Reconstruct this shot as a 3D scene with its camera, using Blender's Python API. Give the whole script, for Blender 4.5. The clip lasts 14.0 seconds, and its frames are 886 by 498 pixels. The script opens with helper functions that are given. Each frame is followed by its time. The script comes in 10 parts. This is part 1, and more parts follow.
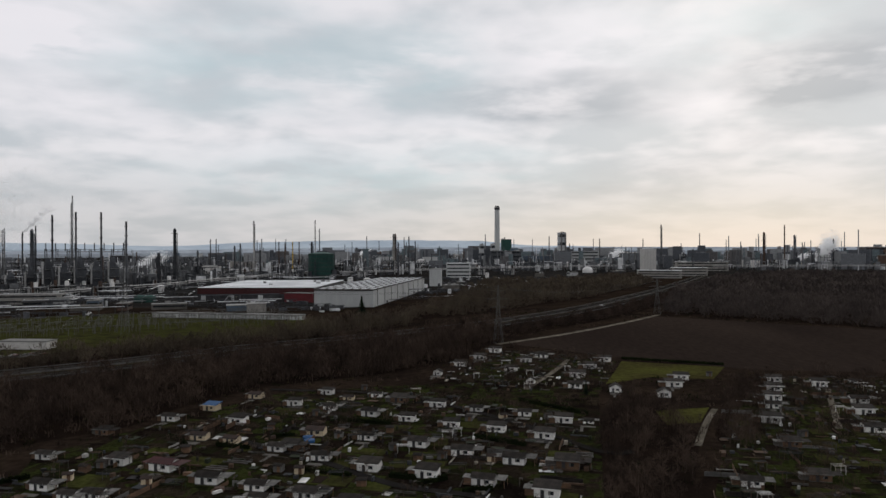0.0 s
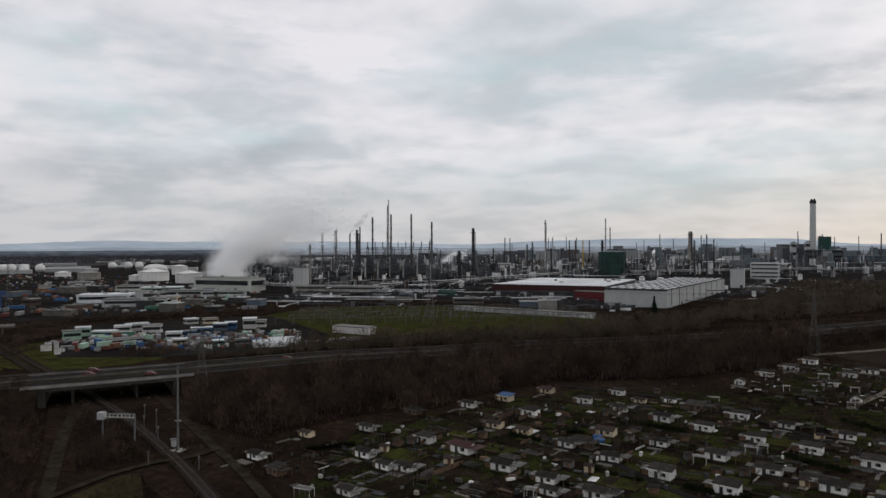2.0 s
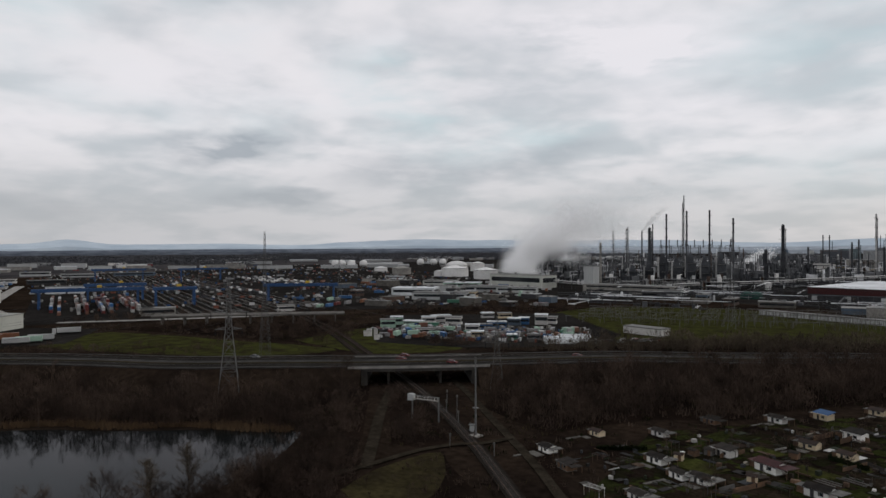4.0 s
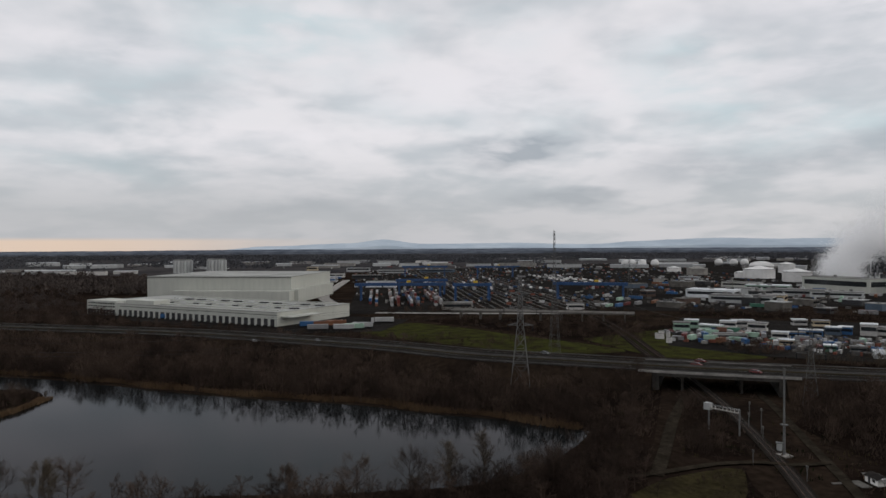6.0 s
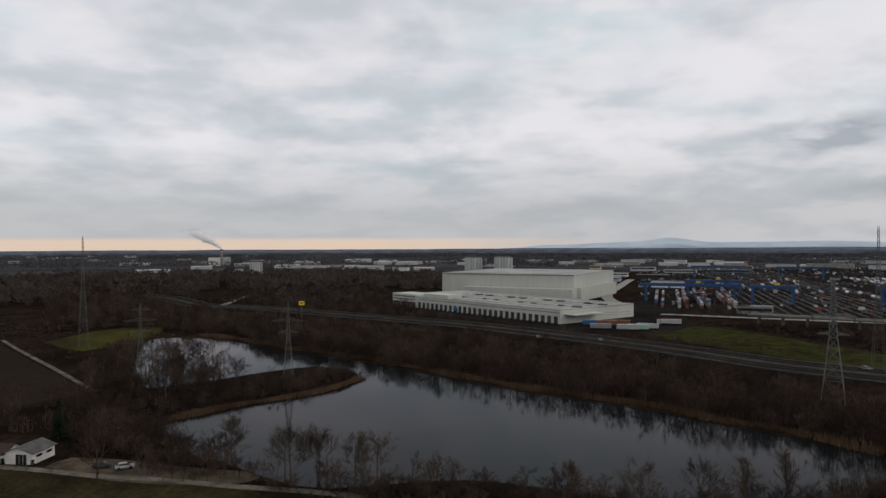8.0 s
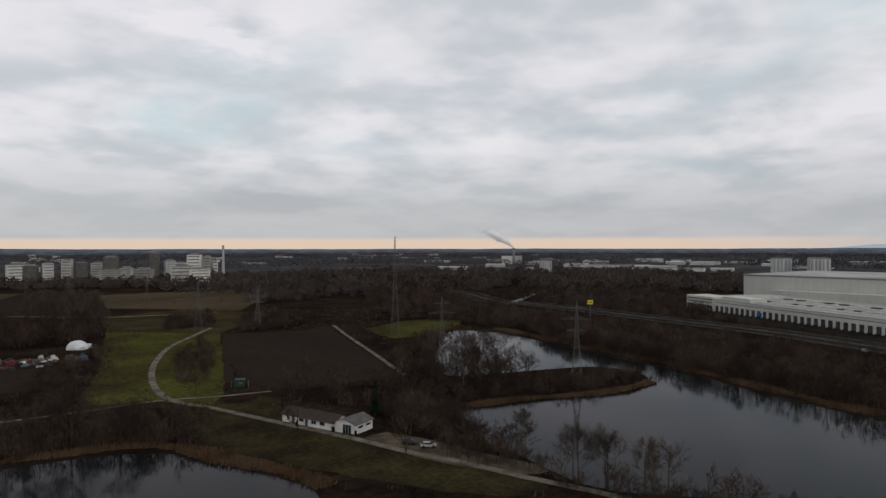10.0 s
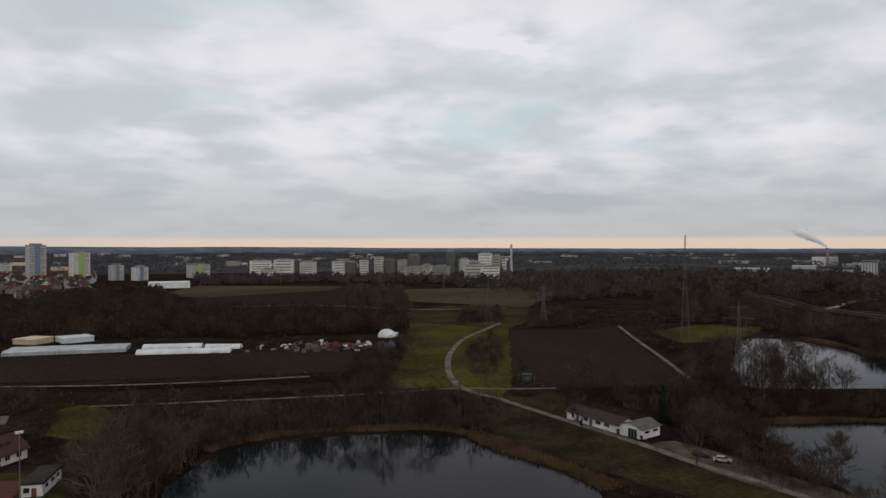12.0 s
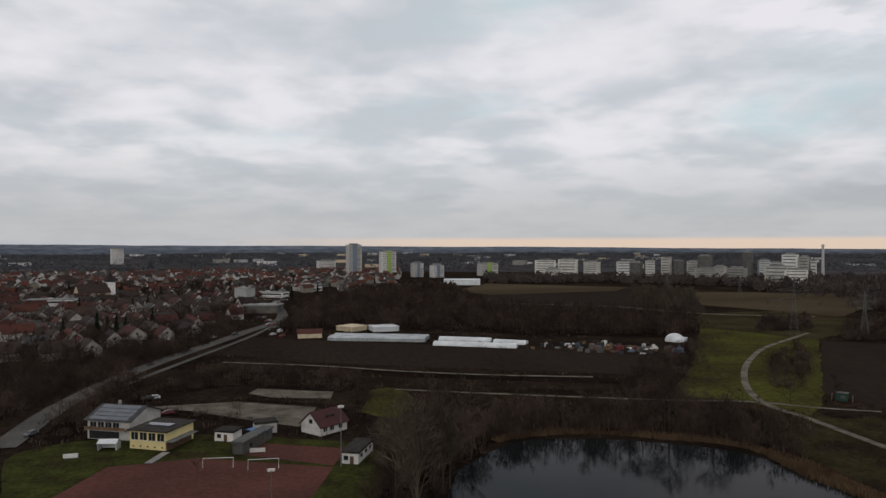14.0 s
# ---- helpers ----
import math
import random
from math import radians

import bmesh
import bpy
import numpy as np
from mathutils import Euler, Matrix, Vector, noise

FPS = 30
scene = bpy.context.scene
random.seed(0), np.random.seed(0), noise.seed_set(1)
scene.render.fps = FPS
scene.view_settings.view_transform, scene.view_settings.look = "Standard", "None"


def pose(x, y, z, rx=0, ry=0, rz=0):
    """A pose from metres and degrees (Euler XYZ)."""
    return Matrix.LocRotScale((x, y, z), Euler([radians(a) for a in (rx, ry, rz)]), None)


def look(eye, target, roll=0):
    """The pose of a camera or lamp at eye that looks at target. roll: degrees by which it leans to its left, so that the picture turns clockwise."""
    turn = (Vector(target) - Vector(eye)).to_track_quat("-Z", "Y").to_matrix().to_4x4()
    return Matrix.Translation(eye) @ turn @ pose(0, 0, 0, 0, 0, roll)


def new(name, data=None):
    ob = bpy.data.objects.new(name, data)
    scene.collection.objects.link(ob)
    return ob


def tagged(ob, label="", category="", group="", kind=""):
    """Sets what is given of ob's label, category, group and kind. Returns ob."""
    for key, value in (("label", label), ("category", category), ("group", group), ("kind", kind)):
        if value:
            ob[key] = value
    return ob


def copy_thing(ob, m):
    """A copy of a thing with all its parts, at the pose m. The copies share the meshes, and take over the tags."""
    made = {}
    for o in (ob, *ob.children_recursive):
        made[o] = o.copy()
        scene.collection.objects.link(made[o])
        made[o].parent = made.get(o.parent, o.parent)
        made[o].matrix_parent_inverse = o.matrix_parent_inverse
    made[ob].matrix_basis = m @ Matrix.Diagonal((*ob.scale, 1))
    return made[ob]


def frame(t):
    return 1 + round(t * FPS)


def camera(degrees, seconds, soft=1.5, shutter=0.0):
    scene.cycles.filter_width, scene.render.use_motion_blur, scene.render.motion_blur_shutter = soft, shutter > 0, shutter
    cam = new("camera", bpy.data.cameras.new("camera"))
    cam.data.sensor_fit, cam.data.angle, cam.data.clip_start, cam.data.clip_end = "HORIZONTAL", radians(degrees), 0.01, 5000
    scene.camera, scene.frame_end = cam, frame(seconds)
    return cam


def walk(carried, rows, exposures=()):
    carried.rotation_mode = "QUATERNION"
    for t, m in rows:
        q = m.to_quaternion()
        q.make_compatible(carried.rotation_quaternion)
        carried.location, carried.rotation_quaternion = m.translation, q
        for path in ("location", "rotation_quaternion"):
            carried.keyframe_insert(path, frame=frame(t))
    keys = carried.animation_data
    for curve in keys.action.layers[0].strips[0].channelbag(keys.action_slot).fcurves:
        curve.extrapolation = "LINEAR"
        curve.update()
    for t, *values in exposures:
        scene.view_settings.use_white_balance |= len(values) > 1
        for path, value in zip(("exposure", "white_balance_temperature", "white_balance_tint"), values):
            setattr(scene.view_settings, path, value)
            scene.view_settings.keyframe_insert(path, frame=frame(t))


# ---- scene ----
cam = camera(64.67, 14.0, soft=1.5)
walk(cam, [
    (0.0, pose(0, 0, 55, 89.838, 0.233, 0.000)),
    (1.0, pose(0, 0, 55, 89.818, 0.173, 11.728)),
    (2.0, pose(0, 0, 55, 89.787, 0.185, 23.434)),
    (3.0, pose(0, 0, 55, 89.759, 0.155, 35.139)),
    (4.2, pose(0, 0, 55, 89.710, 0.157, 49.214)),
    (5.5, pose(0, 0, 55, 89.714, 0.181, 64.343)),
    (6.5, pose(0, 0, 55, 89.702, 0.255, 76.007)),
    (7.5, pose(0, 0, 55, 89.686, 0.274, 87.272)),
    (8.5, pose(0, 0, 55, 89.666, 0.179, 98.947)),
    (9.2, pose(0, 0, 55, 89.651, 0.147, 107.123)),
    (10.3, pose(0, 0, 55, 89.686, 0.149, 119.844)),
    (11.5, pose(0, 0, 55, 89.663, 0.115, 133.660)),
    (12.5, pose(0, 0, 55, 89.671, 0.081, 145.126)),
    (13.3, pose(0, 0, 55, 89.671, 0.077, 154.283)),
    (14.0, pose(0, 0, 55, 89.688, 0.050, 162.325)),
], exposures=[(0.0, 0.0), (14.0, 0.0)])

# ---- world, sun ----
SUN_BEARING, SUN_HEIGHT = -24.0, 22.0
world = bpy.data.worlds.new("overcast_sky")
scene.world = world
world.use_nodes = True
wt = world.node_tree
wt.nodes.clear()


def wnode(kind, **values):
    n = wt.nodes.new(kind)
    for k, v in values.items():
        n.inputs[k].default_value = v
    return n


def wmath(op, a, b=None, c=None, clamp=False):
    n = wt.nodes.new("ShaderNodeMath")
    n.operation, n.use_clamp = op, clamp
    for i, v in enumerate((a, b, c)):
        if v is None:
            continue
        if isinstance(v, (int, float)):
            n.inputs[i].default_value = v
        else:
            wt.links.new(v, n.inputs[i])
    return n.outputs[0]


def wmix(fac, a, b, blend="MIX"):
    n = wt.nodes.new("ShaderNodeMix")
    n.data_type, n.blend_type = "RGBA", blend
    for i, v in ((0, fac), (6, a), (7, b)):
        if isinstance(v, (int, float)):
            n.inputs[i].default_value = v
        elif isinstance(v, tuple):
            n.inputs[i].default_value = (*v, 1)
        else:
            wt.links.new(v, n.inputs[i])
    return n.outputs[2]


def wsmooth(v, lo, hi, out_lo=0.0, out_hi=1.0):
    n = wt.nodes.new("ShaderNodeMapRange")
    n.interpolation_type = "SMOOTHSTEP"
    wt.links.new(v, n.inputs[0])
    for i, x in enumerate((lo, hi, out_lo, out_hi)):
        n.inputs[i + 1].default_value = x
    return n.outputs[0]


def wnoise(vector, scale, detail, rough=0.5, distortion=0.0):
    n = wnode("ShaderNodeTexNoise", Scale=scale, Detail=detail, Roughness=rough, Distortion=distortion)
    wt.links.new(vector, n.inputs["Vector"])
    return n.outputs[0]


coord = wt.nodes.new("ShaderNodeTexCoord").outputs["Generated"]
split = wt.nodes.new("ShaderNodeSeparateXYZ")
wt.links.new(coord, split.inputs[0])
sx, sy, sz = split.outputs
up = wmath("MAXIMUM", sz, 0.0)
# the cloud deck: a flat layer seen in perspective
inv = wmath("DIVIDE", 1.0, wmath("ADD", up, 0.20))
deck = wt.nodes.new("ShaderNodeCombineXYZ")
wt.links.new(wmath("MULTIPLY", sx, inv), deck.inputs[0])
wt.links.new(wmath("MULTIPLY", sy, inv), deck.inputs[1])
# cloud banks of the deck: bearing and height in degrees, half width, half height, weight
SCUD = [(-29.3, 12.4, 6.6, 2.4, 0.9), (-26.4, 11.1, 3.2, 1.2, 0.5), (-23.8, 8.3, 3.9, 1.7, 0.3), (-17.7, 5.9, 6.3, 1.4, 0.4), (-8.8, 11.6, 7.9, 1.8, 0.65), (-6.7, 3.9, 10.8, 0.7, 0.5), (-0.3, 11.3, 5.2, 0.8, 0.3), (7.5, 13.8, 10.8, 3.6, 0.3), (37.6, 7.1, 4.9, 1.1, 0.45), (48.1, 5.9, 7.7, 1.8, 0.55), (48.9, 15.1, 2.5, 3.5, 0.25), (57.4, 3.9, 1.8, 0.5, 0.3), (57.7, 3.9, 3, 0.5, 0.4), (60.4, 2.9, 4.6, 0.6, 0.5), (62.2, 3.1, 3.9, 1, 0.6), (63.7, 7.5, 5.4, 1.5, 0.55)]
SCUD += [(64.3, 7.8, 4.7, 1.4, 0.65), (75.3, 2.4, 2.9, 0.5, 0.4), (83.5, 2.7, 7.1, 0.9, 0.7), (89.8, 6.5, 8.7, 0.8, 0.4), (106.3, 3.1, 5.2, 0.9, 0.45), (107, 8.8, 4.7, 2.6, 0.3), (109.6, 3, 4.3, 0.5, 0.45), (109.6, 5.6, 11.5, 0.7, 0.25), (130.8, 3.7, 9.8, 1.2, 0.5), (131.2, 3.1, 9.7, 1, 0.6), (153.6, 4.7, 6.8, 1.7, 0.2), (163.6, 3.8, 3.9, 0.3, 0.45), (173, 2.3, 5.4, 0.7, 0.5), (174.4, 4.5, 6.6, 0.8, 0.35), (190.5, 10.6, 4.9, 1.4, 0.35), (192.6, 4.1, 6.9, 1, 0.4)]
THIN = [(-18.6, 16.1, 10.9, 2.9, 0.35), (3, 13.9, 6.9, 3.6, 0.45), (7.1, 5.4, 14.8, 2.7, 0.55), (18.1, 14.5, 13.6, 3.4, 0.5), (42.2, 8.9, 6.3, 1.7, 0.45), (51.1, 12.9, 3.7, 3.5, 0.6), (62.2, 10.4, 5.5, 2.1, 0.3), (63.4, 16.4, 5, 2.3, 0.3), (73.9, 11.1, 6.4, 2.2, 0.3), (84.5, 16.6, 9.1, 3.6, 0.5), (95.3, 11.8, 8.2, 2, 0.35)]
THIN += [(96.1, 6.2, 9.7, 0.9, 0.4), (105.9, 9.3, 6.4, 1.1, 0.3), (123.3, 7.4, 6.5, 1, 0.4), (124.9, 15, 4.1, 2.3, 0.4), (133, 13.5, 5, 2.5, 0.65), (134.8, 10, 6.9, 2.1, 0.4), (137, 9, 5.1, 1.1, 0.45), (158, 17.6, 6.6, 1.8, 0.5), (161.1, 11.6, 6.4, 0.9, 0.5), (175.2, 8.2, 7.7, 1.2, 0.35)]
PUFF = [(-17.7, 10.8, 6.3, 1.5, 0.5), (-10.3, 15.6, 9, 3, 0.7), (4.3, 10.2, 7.5, 1.2, 0.5), (13.8, 7.5, 8.2, 1.5, 0.4), (28.9, 10.3, 6.2, 2.1, 0.6), (30.3, 15.5, 5.2, 2.1, 0.5), (32.1, 15.1, 11, 3, 0.6), (40.4, 17.6, 9.2, 2.2, 0.6), (42.7, 12, 5.7, 1.3, 0.5), (56.5, 16.1, 8, 2, 0.5), (66.1, 12.7, 11.8, 2.7, 0.6), (83.5, 8.4, 7.4, 1.1, 0.4)]
PUFF += [(97.3, 14.1, 6.5, 1.7, 0.5), (103.8, 5.4, 6.3, 0.6, 0.4), (115.1, 7.4, 11.8, 0.7, 0.5), (115.5, 13.1, 7.8, 1.8, 0.6), (133, 5.8, 5.8, 0.6, 0.4), (133, 16.4, 8.8, 2.1, 0.5), (133.7, 14.7, 7.1, 2.4, 0.6), (137.5, 5.7, 7.4, 0.7, 0.4), (144.4, 16.8, 12.1, 1.8, 0.5), (155.8, 14, 8.4, 2.1, 0.5), (172.2, 7.1, 5.5, 1.4, 0.5), (185.6, 14.3, 9.8, 2.8, 0.4)]
bearing = wmath("SUBTRACT", wmath("MODULO", wmath("ADD", wmath("ARCTAN2", wmath("MULTIPLY", sx, -1.0), sy), 2 * math.pi + 1.5), 2 * math.pi), 1.5)
height = wmath("ARCSINE", up)
stretch = wt.nodes.new("ShaderNodeMapping")
stretch.inputs["Scale"].default_value = (1.0, 1.0, 3.4)
wt.links.new(coord, stretch.inputs[0])
curl_a, curl_b = wnoise(stretch.outputs[0], 4.5, 3.5, 0.55), wnoise(stretch.outputs[0], 5.3, 3.5, 0.55)
shred = wnoise(stretch.outputs[0], 9.0, 4.0, 0.55, 0.2)
bearing = wmath("MULTIPLY_ADD", wmath("SUBTRACT", curl_a, 0.5), 0.30, bearing)
height = wmath("MULTIPLY_ADD", wmath("SUBTRACT", curl_b, 0.5), 0.085, height)


def banks(rows):
    """The summed cover of soft, drawn-out clouds, shredded by fine noise."""
    total = 0.0
    for b, e, w, h, k in rows:
        u = wmath("MULTIPLY_ADD", bearing, 1 / radians(w), -b / w)
        v = wmath("MULTIPLY_ADD", height, 1 / radians(h), -e / h)
        near = wmath("SUBTRACT", 1.0, wmath("MULTIPLY_ADD", u, wmath("MULTIPLY", u, 0.42), wmath("MULTIPLY", v, wmath("MULTIPLY", v, 0.42))), clamp=True)
        total = wmath("MULTIPLY_ADD", wmath("MULTIPLY", near, near), k, total)
    return wmath("MULTIPLY", total, wsmooth(shred, 0.30, 0.66, 0.25, 1.45), clamp=True)


big = wnoise(deck.outputs[0], 0.75, 2.0, 0.45, 0.3)
mid = wnoise(deck.outputs[0], 2.3, 3.5, 0.48, 0.25)
fine = wnoise(deck.outputs[0], 6.0, 4.0, 0.5, 0.2)
cover = wmath("ADD", wmath("ADD", wmath("MULTIPLY", big, 0.30), wmath("MULTIPLY", mid, 0.58)), wmath("MULTIPLY", fine, 0.17))
light = wsmooth(cover, 0.415, 0.62)
cloud = wmix(light, (0.555, 0.586, 0.622), (0.826, 0.804, 0.830))
cloud = wmix(wmath("MULTIPLY", banks(THIN), 0.85), cloud, (0.535, 0.675, 0.715))
cloud = wmix(wmath("MULTIPLY", banks(PUFF), 0.9), cloud, (0.865, 0.835, 0.870))
cloud = wmix(wmath("MULTIPLY", banks(SCUD), 0.90), cloud, (0.375, 0.410, 0.455))
# grey towards the horizon
cloud = wmix(wmath("MULTIPLY", wsmooth(sz, 0.15, 0.03, 0.0, 1.0), wsmooth(bearing, 0.9, 1.5, 0.55, 0.80)), cloud, (0.455, 0.465, 0.492))
# the bright slit under the deck, warmer to the sun's side and opposite the works
ang = wmath("ARCTAN2", wmath("MULTIPLY", sx, -1.0), sy)
south = wmath("MULTIPLY", wsmooth(wmath("ABSOLUTE", wmath("SUBTRACT", ang, 2.25)), 0.95, 0.5), wsmooth(sz, 0.0130, 0.0060))
cloud = wmix(wmath("MULTIPLY", south, 0.85), cloud, (0.80, 0.61, 0.475))
west = wmath("MULTIPLY", wsmooth(wmath("ABSOLUTE", wmath("ADD", ang, 0.55)), 0.95, 0.15), wsmooth(sz, 0.12, 0.0))
cloud = wmix(wmath("MULTIPLY", west, 0.32), cloud, (0.80, 0.72, 0.61))
sky = wnode("ShaderNodeTexSky")
sky.sky_type, sky.sun_disc = "NISHITA", False
sky.sun_elevation, sky.sun_rotation = radians(SUN_HEIGHT), radians(-SUN_BEARING)
blue = wmix(1.0, sky.outputs[0], (0.10, 0.10, 0.10), "MULTIPLY")
back = wnode("ShaderNodeBackground", Strength=1.0)
wt.links.new(wmix(0.93, blue, cloud), back.inputs[0])
wt.links.new(back.outputs[0], wt.nodes.new("ShaderNodeOutputWorld").inputs[0])

sun = new("sun", bpy.data.lights.new("sun", "SUN"))
sun.data.energy, sun.data.angle, sun.data.color = 0.5, radians(20), (1.0, 0.93, 0.84)
sun.matrix_world = look((0, 0, 300), (-math.sin(radians(-SUN_BEARING)) * 300, -math.cos(radians(SUN_BEARING)) * 300, 300 - 300 * math.tan(radians(SUN_HEIGHT))))


# ---- materials ----
def material(name, colour, other=None, rough=0.85, metal=0.0, scale=0.5, fine=6.0, vary=0.35, bump=0.0, spec=0.25, per_object=0.0, stretch=(1, 1, 1), place=False, contrast=(0.35, 0.65)):
    """A surface of two tones mixed by coarse noise, broken up by fine noise, with a little relief."""
    spec = 0.0 if place and rough > 0.89 else spec
    m = bpy.data.materials.new(name)
    m.use_nodes = True
    nt = m.node_tree
    b = nt.nodes["Principled BSDF"]
    b.inputs["Roughness"].default_value, b.inputs["Metallic"].default_value = rough, metal
    b.inputs["Specular IOR Level"].default_value = spec
    other = other or tuple(c * (1 - vary) for c in colour)
    tc = nt.nodes.new("ShaderNodeTexCoord")
    mp = nt.nodes.new("ShaderNodeMapping")
    mp.inputs["Scale"].default_value = stretch
    if place:
        geo = nt.nodes.new("ShaderNodeNewGeometry")
        nt.links.new(geo.outputs["Position"], mp.inputs[0])
    else:
        nt.links.new(tc.outputs["Object"], mp.inputs[0])
    n1, n2 = nt.nodes.new("ShaderNodeTexNoise"), nt.nodes.new("ShaderNodeTexNoise")
    for n, s, d in ((n1, scale, 5.0), (n2, fine, 3.0)):
        n.inputs["Scale"].default_value, n.inputs["Detail"].default_value = s, d
        nt.links.new(mp.outputs[0], n.inputs["Vector"])
    mr = nt.nodes.new("ShaderNodeMapRange")
    mr.inputs[1].default_value, mr.inputs[2].default_value = contrast
    nt.links.new(n1.outputs[0], mr.inputs[0])
    mx = nt.nodes.new("ShaderNodeMix")
    mx.data_type = "RGBA"
    mx.inputs[6].default_value, mx.inputs[7].default_value = (*other, 1), (*colour, 1)
    nt.links.new(mr.outputs[0], mx.inputs[0])
    mf = nt.nodes.new("ShaderNodeMapRange")
    mf.inputs[1].default_value, mf.inputs[2].default_value, mf.inputs[3].default_value, mf.inputs[4].default_value = 0.3, 0.7, 1 - vary * 0.6, 1 + vary * 0.4
    nt.links.new(n2.outputs[0], mf.inputs[0])
    hs = nt.nodes.new("ShaderNodeHueSaturation")
    nt.links.new(mx.outputs[2], hs.inputs["Color"])
    if per_object:
        oi = nt.nodes.new("ShaderNodeObjectInfo")
        mo = nt.nodes.new("ShaderNodeMapRange")
        mo.inputs[3].default_value, mo.inputs[4].default_value = 1 - per_object, 1 + per_object
        nt.links.new(oi.outputs["Random"], mo.inputs[0])
        mm = nt.nodes.new("ShaderNodeMath")
        mm.operation = "MULTIPLY"
        nt.links.new(mf.outputs[0], mm.inputs[0])
        nt.links.new(mo.outputs[0], mm.inputs[1])
        nt.links.new(mm.outputs[0], hs.inputs["Value"])
    else:
        nt.links.new(mf.outputs[0], hs.inputs["Value"])
    nt.links.new(hs.outputs[0], b.inputs["Base Color"])
    if bump:
        bp = nt.nodes.new("ShaderNodeBump")
        bp.inputs["Strength"].default_value, bp.inputs["Distance"].default_value = 0.6, bump
        nt.links.new(n2.outputs[0], bp.inputs["Height"])
        nt.links.new(bp.outputs[0], b.inputs["Normal"])
    return m


def plots_material(name, tones):
    """Garden ground: roughly square plots and beds, each of its own tone, broken by fine noise."""
    m = bpy.data.materials.new(name)
    m.use_nodes = True
    nt = m.node_tree
    b = nt.nodes["Principled BSDF"]
    b.inputs["Roughness"].default_value, b.inputs["Specular IOR Level"].default_value = 1.0, 0.0
    g, mp, v1, v2, ramp, n, mr, hs, av = (nt.nodes.new("ShaderNode" + k) for k in ("NewGeometry", "Mapping", "TexVoronoi", "TexVoronoi", "ValToRGB", "TexNoise", "MapRange", "HueSaturation", "Math"))
    mp.inputs["Rotation"].default_value = (0, 0, radians(14))
    nt.links.new(g.outputs["Position"], mp.inputs[0])
    for v, sc in ((v1, 0.085), (v2, 0.30)):
        v.distance = "CHEBYCHEV"
        v.inputs["Scale"].default_value, v.inputs["Randomness"].default_value = sc, 0.75
        nt.links.new(mp.outputs[0], v.inputs["Vector"])
    s1, s2 = nt.nodes.new("ShaderNodeSeparateColor"), nt.nodes.new("ShaderNodeSeparateColor")
    nt.links.new(v1.outputs["Color"], s1.inputs[0])
    nt.links.new(v2.outputs["Color"], s2.inputs[0])
    av.operation = "MULTIPLY_ADD"
    av.inputs[1].default_value = 0.65
    sc2 = nt.nodes.new("ShaderNodeMath")
    sc2.operation = "MULTIPLY"
    sc2.inputs[1].default_value = 0.35
    nt.links.new(s2.outputs[0], sc2.inputs[0])
    nt.links.new(s1.outputs[0], av.inputs[0])
    nt.links.new(sc2.outputs[0], av.inputs[2])
    nt.links.new(av.outputs[0], ramp.inputs[0])
    els = ramp.color_ramp.elements
    while len(els) < len(tones):
        els.new(0.5)
    for i, c in enumerate(tones):
        els[i].position, els[i].color = 0.1 + 0.8 * i / (len(tones) - 1), (*c, 1)
    n.inputs["Scale"].default_value, n.inputs["Detail"].default_value, n.inputs["Roughness"].default_value = 0.9, 5.0, 0.7
    nt.links.new(g.outputs["Position"], n.inputs["Vector"])
    mr.inputs[1].default_value, mr.inputs[2].default_value, mr.inputs[3].default_value, mr.inputs[4].default_value = 0.3, 0.7, 0.35, 1.5
    nt.links.new(n.outputs[0], mr.inputs[0])
    nt.links.new(ramp.outputs[0], hs.inputs["Color"])
    nt.links.new(mr.outputs[0], hs.inputs["Value"])
    nt.links.new(hs.outputs[0], b.inputs["Base Color"])
    return m


def island_material(name, colours, rough=0.9, spec=0.15):
    """Each loose piece of the mesh takes a colour of its own from a ramp."""
    m = bpy.data.materials.new(name)
    m.use_nodes = True
    nt = m.node_tree
    b = nt.nodes["Principled BSDF"]
    b.inputs["Roughness"].default_value, b.inputs["Specular IOR Level"].default_value = rough, spec
    geo, ramp = nt.nodes.new("ShaderNodeNewGeometry"), nt.nodes.new("ShaderNodeValToRGB")
    nt.links.new(geo.outputs["Random Per Island"], ramp.inputs[0])
    els = ramp.color_ramp.elements
    ramp.color_ramp.interpolation = "CONSTANT"
    while len(els) < len(colours):
        els.new(0.5)
    for i, c in enumerate(colours):
        els[i].position, els[i].color = i / len(colours), (*c, 1)
    tc, n2, mf, hs = (nt.nodes.new(k) for k in ("ShaderNodeNewGeometry", "ShaderNodeTexNoise", "ShaderNodeMapRange", "ShaderNodeHueSaturation"))
    n2.inputs["Scale"].default_value = 0.4
    nt.links.new(tc.outputs["Position"], n2.inputs["Vector"])
    mf.inputs[1].default_value, mf.inputs[2].default_value, mf.inputs[3].default_value, mf.inputs[4].default_value = 0.3, 0.7, 0.7, 1.2
    nt.links.new(n2.outputs[0], mf.inputs[0])
    nt.links.new(mf.outputs[0], hs.inputs["Value"])
    nt.links.new(ramp.outputs[0], hs.inputs["Color"])
    nt.links.new(hs.outputs[0], b.inputs["Base Color"])
    return m


